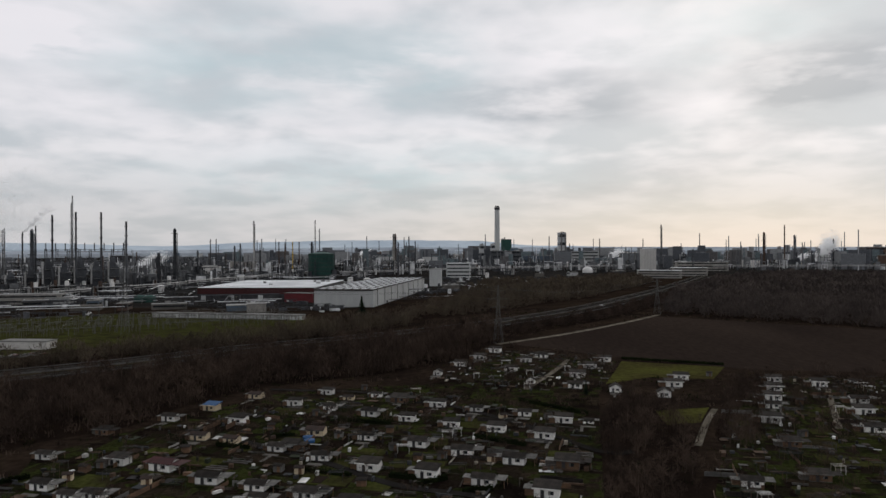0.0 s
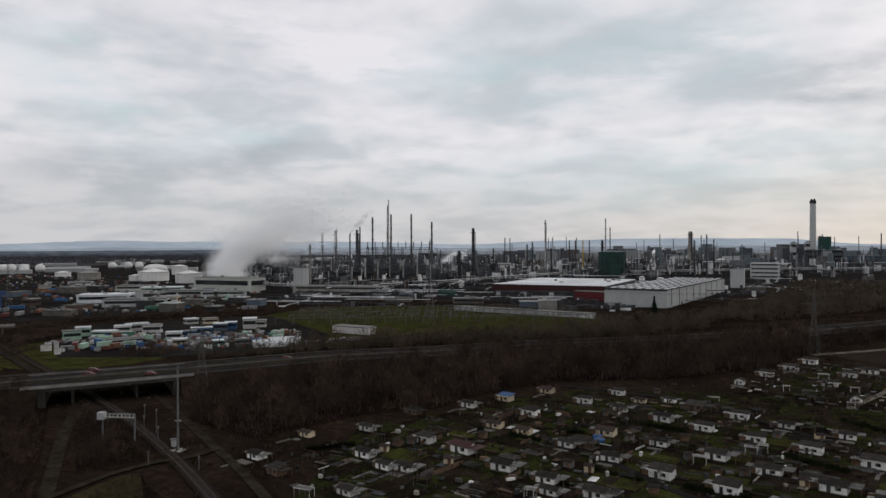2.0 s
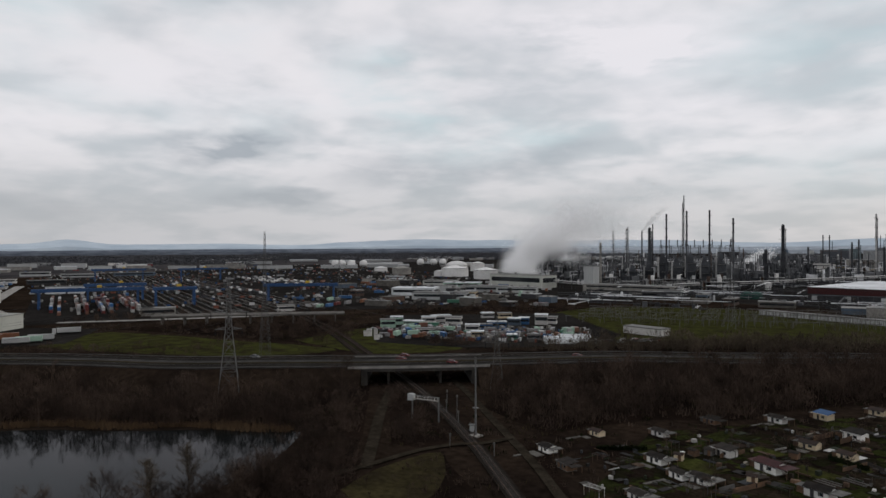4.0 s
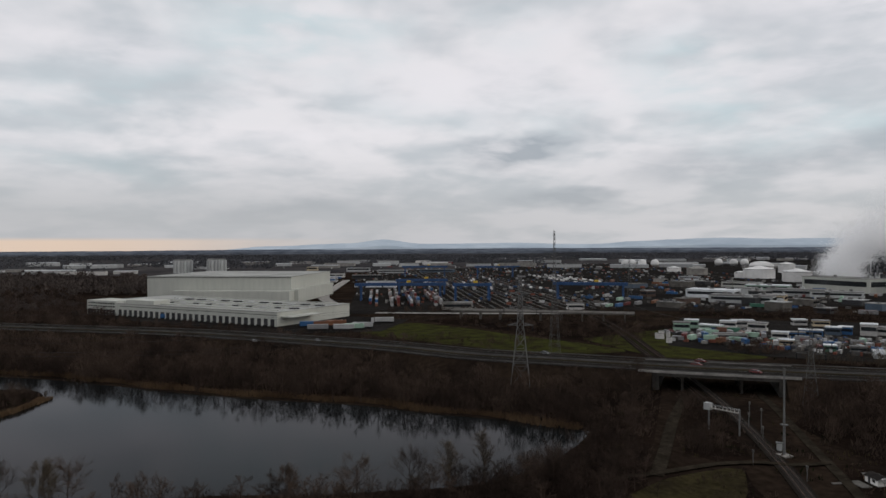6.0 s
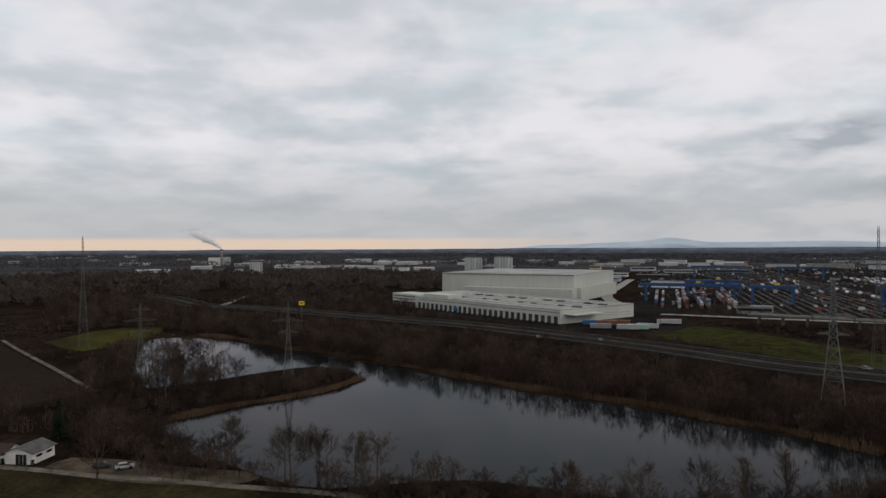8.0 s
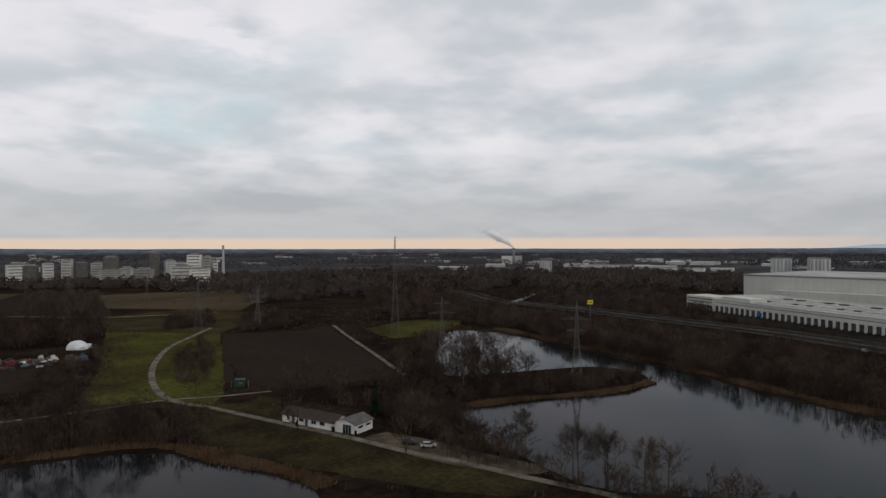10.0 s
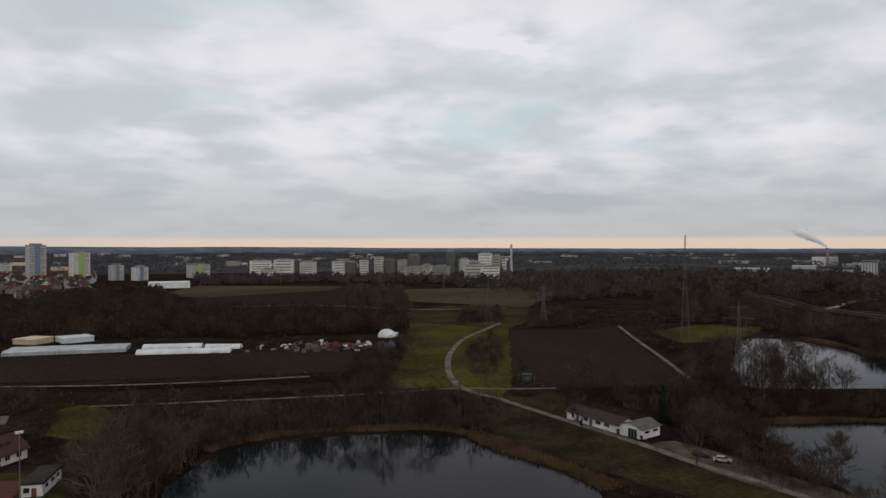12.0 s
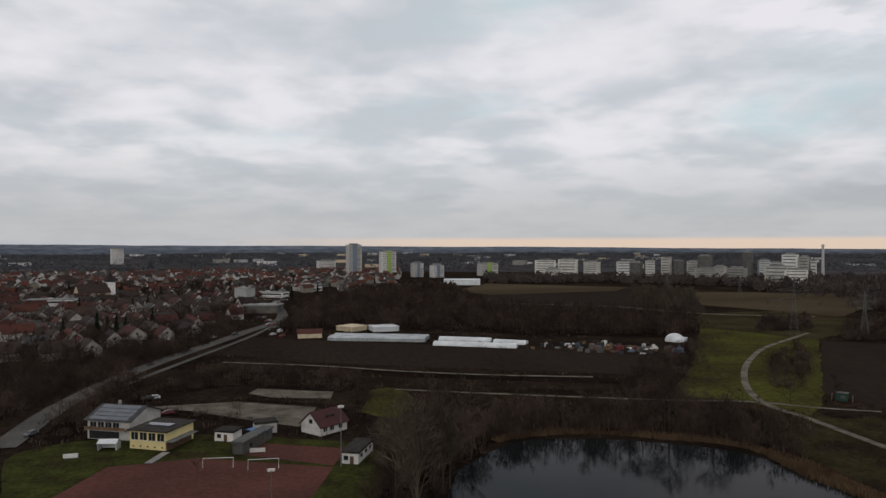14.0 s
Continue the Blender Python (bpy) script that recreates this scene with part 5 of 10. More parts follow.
woods("thicket", [(-151.6, -220.0), (-192.4, -277.1), (-265.0, -345.5), (-218.6, -276.8), (-165.7, -226.0)], 10, 3, 8, BARK, "bare trees beside the scrap yard", 0.4, 41)
woods("woodland", [(-223.1, -182.6), (-237.6, -136.6), (-207.0, -102.8), (-178.5, -95.6), (-181.0, -109.6), (-196.7, -123.1), (-200.4, -161.8)], 24, 5, 11, BARK, "bare trees behind the clubhouse", 0.3, 42)
woods("hedgerow", [(-97.0, -250.4), (-165.7, -226.0), (-162.2, -214.6), (-94.8, -244.6)], 8, 1.5, 5, BARK, "bare hedge along a path", 0.5, 43)
woods("scrub", [(-60.2, -309.0), (-167.3, -246.7), (-160.5, -236.7), (-56.8, -291.6)], 25, 1, 3, BARK_RED, "rough scrub between fields", 0.8, 44)
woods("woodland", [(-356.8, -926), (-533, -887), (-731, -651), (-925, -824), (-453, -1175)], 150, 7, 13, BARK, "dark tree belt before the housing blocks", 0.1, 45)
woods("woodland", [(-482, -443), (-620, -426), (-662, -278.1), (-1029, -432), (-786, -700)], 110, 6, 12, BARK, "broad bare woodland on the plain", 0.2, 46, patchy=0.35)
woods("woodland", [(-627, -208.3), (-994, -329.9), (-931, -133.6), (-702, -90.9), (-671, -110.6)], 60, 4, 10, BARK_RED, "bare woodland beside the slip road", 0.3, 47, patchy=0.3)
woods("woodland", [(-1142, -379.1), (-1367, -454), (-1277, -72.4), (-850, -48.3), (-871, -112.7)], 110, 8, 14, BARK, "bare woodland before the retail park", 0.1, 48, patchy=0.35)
woods("hedgerow", [(-385.6, 240.0), (-402, 319.3), (-382.7, 303.9), (-348.6, 230.6)], 40, 2, 5, BARK, "bushes beside the railway", 0.6, 49)
woods("hedgerow", [(-314.0, 273.4), (-301.2, 296.8), (-267.2, 280.4), (-278.3, 257.7)], 12, 3, 7, BARK, "dark bushes by the lorry yard", 0.5, 50)
woods("woodland", [(-451, 358.2), (-500, 396.9), (-360.6, 509), (-342.9, 475)], 40, 3, 7, BARK, "tree belt behind the lorry yard", 0.3, 51)


woods("shore_trees", [(-296.6, -176.5), (-360.1, -192.7), (-402, -193.4), (-302.8, -150.8), (-266.6, -132.3), (-233.6, -119.4), (-230.4, -132.5)], 8, 4, 10, BARK, "dense dark bare trees at the lake arm", 0.3, 77)
woods("island_scrub", [(-239.9, -94.2), (-271.5, -91.8), (-299.1, -59.6), (-286.2, -52.3), (-265.8, -66.6), (-242.9, -82.1)], 6, 3, 7.5, BARK, "dense bare bushes on the spit", 0.4, 78)
woods("shore_trees", [(-181.2, 111.9), (-205.4, 90.8), (-240.1, 54.7), (-280.2, 0.7), (-310.8, -31.5), (-358.3, -89.6), (-394.1, -133.2), (-415, -136.5), (-380.3, -88.6), (-327.8, -33.2), (-294.4, 0.7), (-253.9, 57.8), (-217.5, 96.1), (-192.8, 119.0)], 6, 6, 12, BARK, "dense dark bare trees along the far shore", 0.25, 70, road=30.0)
woods("bank_trees", [(-67.5, -179.6), (-85.0, -193.7), (-105.3, -189.0), (-125.4, -178.2), (-142.3, -162.9), (-145.8, -144.8), (-142.4, -141.4), (-134.3, -158.9), (-119.4, -172.6), (-98.4, -183.5), (-84.6, -185.0)], 3.2, 5.5, 11, BARK, "dark bare bushes along the pond bank", 0.35, 79)
woods("bank_scrub", [(-172.6, 64.6), (-162.3, 73.9), (-164.2, 86.1), (-154.6, 91.8), (-144.4, 99.8), (-114.0, 78.8), (-139.8, 52.2)], 6, 4, 8, BARK, "tangled bare scrub at the lake's end", 0.4, 71)
woods("thicket", [(-143.3, -233.3), (-188.2, -286.7), (-209.0, -294.0), (-187.7, -256.0), (-153.6, -219.4)], 8, 3, 8, BARK_RED, "dark bare trees beside the meadow", 0.3, 72)
woods("scrub", [(-209.8, -279.7), (-289.0, -371.4), (-348.9, -394.7), (-287.0, -338.4), (-223.7, -275.2), (-177.2, -211.8), (-162.3, -211.6)], 60, 2, 5, BARK, "single bare bushes on the meadow", 0.6, 73)
woods("street_trees", [(92.5, -309.5), (56.1, -421), (-4.3, -568), (-19.2, -641), (34.7, -539), (86.7, -435), (109.7, -367.1)], 14, 6, 11, BARK_RED, "bare reddish trees between the outer houses", 0.3, 74)
woods("thicket", [(31.0, -258.4), (10.7, -246.8), (-14.9, -221.5), (-11.4, -218.4), (12.1, -239.2), (32.0, -252.0)], 6, 1.5, 3.5, BARK, "dark hedge between the car parks", 0.6, 75)
woods("woodland", [(-391.2, 397.9), (-394.4, 441), (-381.2, 427), (-366.0, 384.2)], 20, 4, 8, BARK, "dark trees behind the site cabins", 0.3, 76)


woods("scrub", [(-151.3, -159.5), (-171.7, -172.5), (-169.6, -142.7), (-160.8, -97.4), (-152.6, -62.8), (-144.3, -67.6), (-140.5, -110.5)], 9, 1, 3.4, BARK, "low bare bushes on the rough meadow", 0.7, 80, patchy=0.5)
woods("scrub", [(-127.8, 89.7), (-138.4, 106.4), (-133.7, 125.6), (-111.1, 109.3), (-107.2, 93.1)], 26, 1, 3.5, BARK, "low bare bushes by the level crossing", 0.7, 81)
woods("garden_trees", [(-98.1, 158.5), (-79.6, 202.8), (-52.8, 246.3), (-5.3, 259.4), (47.2, 220.6), (31.9, 146.8), (-28.0, 121.2)], 90, 1, 2.6, HEDGE, "dark evergreen shrubs among the allotments", 0.8, 82)


woods("bank_trees", [(-200.3, -106.6), (-209, -90.5), (-187.8, -72.1), (-163, -57.5), (-152.6, -64.8), (-165.5, -84.9)], 5, 4, 8, BARK, "tangled bare bushes and young trees on the lake bank", 0.45, 92)
woods("roadside_trees", [(49, -228), (46, -262), (36, -308), (28, -300), (36, -258), (41, -230)], 7, 6, 10, BARK, "bare trees along the town road", 0.3, 93)
woods("poplar_clump", [(-36.0, -143.0), (-44.0, -170.0), (-53.0, -167.0), (-48.0, -143.0)], 16, 13, 20, BARK_PALE, "tall tan bare poplars on the pond bank", 0.0, 91, tall=POPLARS)


def undergrowth(name, mat, count, seed, label, low, high):
    """Loose tufts of dead grass and bramble over the open ground."""
    R, tri = random.Random(seed), []
    ways = np.array(WAYS)
    while len(tri) < count:
        b, d = R.uniform(-36, 202), math.sqrt(R.uniform(125 ** 2, 620 ** 2))
        x, y = polar(b, d)
        if noise.noise(Vector((x, y, seed * 3.0)) * 0.03) < R.uniform(-0.5, 0.4):
            continue
        if any(inside((x, y), f) for f in OPEN) or inside((x, y), LAKE) or inside((x, y), POND):
            continue
        if (np.hypot(ways[:, 0] - x, ways[:, 1] - y) < ways[:, 2] + 1.0).any():
            continue
        for k in range(9):
            a, h = R.uniform(0, 6.283), R.uniform(low, high)
            px, py = x + R.gauss(0, 0.9), y + R.gauss(0, 0.9)
            w = h * 0.17
            tri.append(((px - math.cos(a) * w, py - math.sin(a) * w, 0), (px + math.cos(a) * w, py + math.sin(a) * w, 0), (px + R.gauss(0, 0.3), py + R.gauss(0, 0.3), h)))
    return tagged(new(name, from_triangles(name, np.array(tri, dtype=np.float32), mat)), label, "undergrowth", kind="stuff")


undergrowth("undergrowth", BARK, 46000, 1, "dead brown undergrowth and brambles", 0.5, 1.7)
undergrowth("undergrowth", DRYGRASS, 26000, 2, "tufts of pale dead grass", 0.4, 1.1)
undergrowth("undergrowth", HEDGE, 22000, 3, "dark green bramble tufts", 0.4, 1.3)


# far trees take a wood tone with haze painted in
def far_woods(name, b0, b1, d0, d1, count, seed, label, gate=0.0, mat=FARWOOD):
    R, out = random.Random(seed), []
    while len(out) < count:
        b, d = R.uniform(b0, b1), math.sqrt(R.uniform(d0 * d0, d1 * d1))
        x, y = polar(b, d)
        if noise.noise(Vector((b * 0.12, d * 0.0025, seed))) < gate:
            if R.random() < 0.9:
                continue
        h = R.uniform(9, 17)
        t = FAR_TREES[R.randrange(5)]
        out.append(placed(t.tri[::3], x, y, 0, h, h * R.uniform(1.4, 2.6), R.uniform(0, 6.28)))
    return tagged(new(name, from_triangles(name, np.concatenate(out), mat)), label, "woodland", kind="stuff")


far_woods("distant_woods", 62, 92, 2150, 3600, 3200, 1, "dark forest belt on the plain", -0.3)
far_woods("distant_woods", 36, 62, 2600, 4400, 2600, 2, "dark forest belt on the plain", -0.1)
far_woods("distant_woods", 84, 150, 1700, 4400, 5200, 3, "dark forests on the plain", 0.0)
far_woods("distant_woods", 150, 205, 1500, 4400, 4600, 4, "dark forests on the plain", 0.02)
far_woods("distant_woods", -40, 36, 2400, 4500, 2600, 5, "forests beyond the works, pale with painted haze", 0.0, HAZEWOOD)


def reeds(name, line, width, low, high, count, seed, label):
    R = np.random.default_rng(seed)
    P = np.array([(p[0], p[1]) for p in line], dtype=np.float32)
    k = R.integers(0, len(P) - 1, count)
    t = R.random(count)[:, None]
    tuft = R.random(count)
    base = P[k] * (1 - t) + P[k + 1] * t
    d = P[k + 1] - P[k]
    n = np.stack([-d[:, 1], d[:, 0]], 1) / (np.linalg.norm(d, axis=1)[:, None] + 1e-6)
    base = base + n * ((R.random(count) - 0.5) * width * (0.6 + 0.4 * np.sin(k * 0.9)))[:, None]
    h = low + (high - low) * R.random(count) * (0.7 + 0.3 * np.sin(k * 0.7))
    a = R.random(count) * 6.283
    side = np.stack([np.cos(a), np.sin(a)], 1) * 0.11
    lean = R.normal(0, 0.35, (count, 2))
    z = np.zeros((count, 1))
    tri = np.stack([np.hstack([base - side, z]), np.hstack([base + side, z]), np.hstack([base + lean, h[:, None]])], 1)
    return tagged(new(name, from_triangles(name, tri, REED)), label, "reeds", kind="stuff")


def shore(pts):
    return [Vector(p) for p in smooth_line(pts, 5)]


reeds("reed_bed", shore([(-182.1, 108.7), (-206.1, 91.1), (-221.9, 73.7), (-241.9, 55.1), (-262.8, 25.2), (-282.5, 0.7), (-313.5, -31.8), (-336.1, -55.8), (-360.2, -90.1), (-396.6, -134.0), (-421, -173.1)]), 7, 1.2, 2.8, 16000, 1, "belt of dry tan reeds along the lake shore")
reeds("reed_bed", shore([(-213.3, -99.8), (-231.3, -86.6), (-247.7, -70.6), (-266.3, -55.4), (-286.9, -49.6)]), 5, 1.0, 2.2, 5000, 2, "dry tan reeds at the edge of the spit")
reeds("reed_bed", shore([(-73.2, -182.0), (-85.1, -186.1), (-101.5, -182.1), (-119.4, -172.6), (-133.9, -158.4), (-139.0, -142.4), (-136.8, -123.7), (-134.5, -107.6), (-130.5, -94.5), (-133.4, -104.9), (-134.0, -123.6), (-135.6, -146.3)]), 6, 0.8, 2.2, 10000, 3, "belt of dry brown reeds round the pond")


def bare_tree(x, y, h, kind, mat, label, wide=1.0, turn=0.0, seed=0):
    t = kind[seed % len(kind)]
    ob = thing("tree", pose(x, y, 0, 0, 0, turn), label, "tree", "lone trees")
    tri = placed(t.tri, 0, 0, 0, h, h * wide, 0)
    for nm, sub in (("trunk", tri[:t.n_wood]), ("crown", tri[t.n_wood:])):
        o = new(nm, from_triangles(nm, sub, mat))
        o.parent = ob
    return ob


BIG_TREES = [Tree(80 + i, 14, 8, 14, 0.48, 0.014, fat=0.0016) for i in range(4)]
ROUND_TREES = [Tree(90 + i, 18, 9, 16, 0.42, 0.014, fat=0.0022) for i in range(2)]
for i, (x, y, h) in enumerate([(-148.7, 33.5, 9.9), (-146.0, 44.6, 11.0), (-169.5, -40.2, 10.8), (-162.2, -24.3, 11.2), (-156.7, -43.4, 13.7), (-162.2, -37.9, 12.1), (-166.7, -47.4, 11.3), (-176.6, 124.5, 13.1), (-216.0, 150.6, 14.4), (-138.0, 75.5, 10.5)]):
    bare_tree(x, y, h, BIG_TREES, BARK, "bare spreading tree on the lake bank", 1.0, 40 * i, i)
for i, (x, y, h) in enumerate([(-124.5, -173.9, 16.8), (-115.3, -180.3, 14.5), (-131.0, -162.8, 13.5), (-104.1, -185.0, 12.1), (-130.9, -182.7, 15.6)]):
    bare_tree(x, y, h, BIG_TREES, BARK, "tall bare tree at the pond's edge", 1.0, 50 * i + 20, i)
bare_tree(-149.0, 18.2, 9.5, ROUND_TREES, BARK, "bare tree with a dense rounded crown", 0.9, 0, 0)
for i, (x, y, h) in enumerate([(-159.5, -29.0, 12.5), (-144.6, 53.2, 13.1), (-145.0, 61.8, 14.4), (-175.4, -63.8, 11.7), (-34.6, -124.6, 28.5), (-34.5, -140.6, 19.9), (-47.4, -148.6, 22.7)]):
    bare_tree(x, y, h, POPLARS if i in (1, 2, 4, 6) else ROUND_TREES, BARK_PALE, "pale bare tree with upswept branches", 1.15 if i in (1, 2, 4, 6) else 0.9, 30 * i, i)
for i, (x, y, h) in enumerate([(-159.8, -125.6, 13.3), (-159.7, -90.3, 10.9), (-204.5, -190.8, 10.4), (-187.0, -193.1, 8.6), (-162.1, -91.7, 13.1), (-99.8, 271.6, 11.0), (-6.7, 336.4, 11.4), (-6.0, -233.4, 6.9), (5.2, -176.8, 5.7)]):
    bare_tree(x, y, h, NEAR_TREES, BARK, "bare tree beside a gravel path", 1.1, 60 * i, i)


def conifer(x, y, h, label="dark evergreen conifer with drooping branches", wide=0.27):
    R = random.Random(int(abs(x) * 10))
    ob = thing("conifer", pose(x, y, 0), label, "tree", "conifers")
    part("trunk", Shape().cyl(0, 0, 0, h * 0.9, h * 0.02, h * 0.005, 6), BARK, ob)
    s = Shape()
    n = 260
    for i in range(n):
        u = (i + R.random()) / n
        z = h * (0.06 + 0.9 * u)
        a = R.uniform(0, 6.283)
        r = h * wide * (1.02 - u) * R.uniform(0.6, 1.15)
        c, q = math.cos(a), math.sin(a)
        w = h * 0.045
        s.add([(c * r * 0.1 - q * w, q * r * 0.1 + c * w, z + h * 0.05), (c * r * 0.1 + q * w, q * r * 0.1 - c * w, z + h * 0.05), (c * r, q * r, z - h * 0.03), (0, 0, z + h * 0.08)], [(0, 2, 1), (0, 3, 2), (1, 2, 3)])
    part("crown", s, NEEDLE, ob)
    return ob


for x, y, h in [(-64.1, 550, 16.4), (-193.0, -120.3, 10.9), (82.2, -429, 14.6), (65.9, -433, 16.8), (56.2, -435, 14.8), (51.6, -436, 13.9), (-64.0, -670, 17.0), (40.4, -473, 15.9), (164.6, -891, 14.2), (53.1, -709, 16.0), (52.6, 258.3, 5.0), (104.5, -604, 14.1), (66.8, -610, 12.7), (57.0, -627, 13.1), (136.5, -675, 13.6), (98.1, -798, 16.5), (27.3, -758, 14.4), (-48.4, -1076, 13.4), (63.4, -453, 12.7), (-105.6, -802, 12.9)]:
    conifer(x, y, h, wide=0.45 if h == 16.4 else 0.33)


# ---- allotments ----
def garden_house(kind, wall, roof, label):
    """One allotment cottage, front towards -y, width about 5.5 m."""
    ob = thing("garden_house", pose(0, 0, 0), label, "garden house", "allotment houses")
    w, d, h = 5.6, 3.9, 2.3
    if kind == "gable":
        part("wall", Shape().house_body(0, 0, 0, w, d, h, 0.75), wall, ob)
        part("roof", Shape().gable(0, 0, h, w, d, 0.78, 0.3, 0.12), roof, ob)
    elif kind == "front_gable":
        s = Shape().house_body(0, 0, 0, d, w * 0.8, h, 1.3)
        s.v = [(y, x, z) for x, y, z in s.v]
        s.f = [tuple(reversed(f)) for f in s.f]
        part("wall", s, wall, ob)
        r = Shape().gable(0, 0, h, d, w * 0.8, 1.3, 0.4, 0.12)
        r.v = [(y, x, z) for x, y, z in r.v]
        r.f = [tuple(reversed(f)) for f in r.f]
        part("roof", r, roof, ob)
    else:
        part("wall", Shape().box(0, 0, 0, w, d, h), wall, ob)
        s = Shape()
        s.add([(-w / 2 - .4, -d / 2 - .5, h), (w / 2 + .4, -d / 2 - .5, h), (w / 2 + .4, d / 2 + .4, h + .75), (-w / 2 - .4, d / 2 + .4, h + .75), (-w / 2 - .4, -d / 2 - .5, h + .14), (w / 2 + .4, -d / 2 - .5, h + .14), (w / 2 + .4, d / 2 + .4, h + .89), (-w / 2 - .4, d / 2 + .4, h + .89)], [(3, 2, 1, 0), (4, 5, 6, 7), (0, 1, 5, 4), (1, 2, 6, 5), (2, 3, 7, 6), (3, 0, 4, 7)])
        part("roof", s, roof, ob)
        part("fascia", Shape().box(0, -d / 2 - .54, h - 0.06, w + .9, 0.07, 0.26), wall if wall != TIMBER else ETERNIT, ob)
    fd = -d / 2
    x0, xw = (-0.9, 1.25) if kind != "front_gable" else (-1.0, 0.9)
    # solid dark panel paints in the shaded inside of an open door
    part("door", Shape().box(x0, fd - 0.02, 0.05, 0.85, 0.08, 1.9), DARKSTEEL, ob, "dark panel in place of an open doorway")
    win = part("window", Shape().box(xw, fd - 0.02, 0.95, 0.75, 0.08, 0.85), GLASS, ob)
    part("shutter", Shape().box(xw - 0.62, fd - 0.04, 0.9, 0.42, 0.06, 0.95), ETERNIT, win)
    part("plinth", Shape().box(0, 0, -0.05, (w if kind != "front_gable" else w * 0.8) + 0.1, d + 0.1, 0.28), GREY_CONCRETE, ob)
    if kind == "gable":
        for sy in (-1, 1):
            part("eaves_board", Shape().box(0, sy * (d / 2 + 0.47), h - 0.28, w + 0.9, 0.07, 0.2), ETERNIT, ob, "pale eaves board")
    if kind != "front_gable":
        lean = part("lean_to", Shape().box(-w / 2 - 1.1, 0.4, 0, 2.2, d * 0.7, 1.75), TIMBER if wall != TIMBER else GREY_CONCRETE, ob, "dark plank lean-to")
        part("lean_to_roof", Shape().box(-w / 2 - 1.2, 0.3, 1.75, 2.7, d * 0.85, 0.1), ETERNIT if roof != MAROON else MAROON, lean, "pale corrugated sheet")
    return ob


def porch(parent, mat, side=1):
    s = Shape().box(side * 4.2, 0, 2.25, 3.0, 4.4, 0.12)
    part("porch_roof", s, mat, parent, "light porch roof")
    for y in (-1.9, 1.9):
        part("post", Shape().box(side * 5.5, y, 0, 0.12, 0.12, 2.27), TIMBER, parent)


KINDS = [
    garden_house("mono", COTTAGE, FELT, "white allotment cottage with a dark felt roof"),
    garden_house("gable", COTTAGE, FELT, "white allotment cottage with a dark gabled roof"),
    garden_house("gable", COTTAGE, FELT, "white allotment cottage with a wide dark roof"),
    garden_house("gable", CREAM, TILE_BROWN, "cream allotment cottage with a brown roof"),
    garden_house("mono", TIMBER, FELT, "brown timber garden hut with a dark roof"),
    garden_house("front_gable", COTTAGE, FELT, "white garden cottage with its gable to the front"),
    garden_house("gable", COTTAGE, MAROON, "cottage under a broad maroon sheet roof"),
    garden_house("mono", CREAM, BLUE_ROOF, "cream cottage under a bright blue roof"),
]
porch(KINDS[1], ETERNIT)
porch(KINDS[2], ETERNIT)
porch(KINDS[4], FELT)
porch(KINDS[6], MAROON)
# kind, size, plan place, set to fit the camera's view; listed in chunks
GARDEN = []
GARDEN += [(1, 1.0, -91.5, 159.9), (1, 0.95, -104.1, 183.1), (2, 1.0, -76.8, 153.9), (0, 1.05, -82.7, 178.1), (6, 1.3, -69.3, 173.4), (4, 0.9, -100.5, 207.5), (2, 1.0, -87.0, 222.8), (7, 1.0, -78.6, 237.3), (3, 1.0, -68.4, 255.8), (0, 1.1, -64.2, 218.8), (3, 1.0, -70.0, 200.9), (3, 0.9, -59.7, 197.3), (1, 1.0, -44.9, 189.4), (2, 1.15, -54.9, 163.7), (2, 1.0, -42.5, 159.3), (0, 1.0, -51.8, 243.6), (2, 0.9, -39.9, 151.5), (0, 0.95, -43.4, 262.2), (3, 0.8, -34.1, 252.3), (2, 0.8, -24.5, 256.9)]
GARDEN += [(1, 0.9, -38.3, 236.6), (1, 1.1, -23.8, 228.4), (4, 1.2, -15.5, 248.3), (0, 1.05, -11.5, 221.5), (0, 1.1, -2.0, 241.0), (0, 1.0, 2.4, 214.3), (2, 0.9, 11.1, 234.1), (0, 1.1, 15.8, 208.2), (2, 0.9, 26.4, 227.6), (0, 1.1, 37.6, 218.6), (0, 1.15, 29.0, 200.6), (3, 1.1, -37.4, 205.3), (1, 1.0, -21.9, 200.2), (4, 1.0, -41.6, 190.4), (1, 1.0, -31.7, 181.2), (2, 1.1, -6.9, 193.2), (0, 1.1, -18.4, 172.7), (1, 1.15, 5.0, 184.6), (0, 1.1, -3.9, 167.5), (1, 1.15, 18.0, 177.7)]
GARDEN += [(2, 1.1, 9.3, 161.7), (4, 1.2, 30.8, 173.9), (0, 1.15, 22.8, 154.2), (2, 1.1, -29.9, 153.4), (0, 1.0, -19.8, 147.3), (1, 1.0, -6.6, 145.6), (0, 1.2, 18.0, 342.5), (0, 1.1, 7.9, 323.2), (5, 0.9, -2.4, 300.6), (0, 1.2, 27.1, 364.3), (0, 1.1, 29.8, 309.5), (0, 1.1, 39.4, 333.6), (2, 1.3, 48.6, 347.0), (5, 0.9, 35.2, 281.2), (0, 1.2, 77.0, 334.3), (0, 1.2, 65.8, 314.4), (0, 1.3, 56.6, 295.4), (1, 1.1, 51.2, 271.8), (5, 1.1, 64.9, 264.1), (0, 1.2, 97.8, 288.2)]
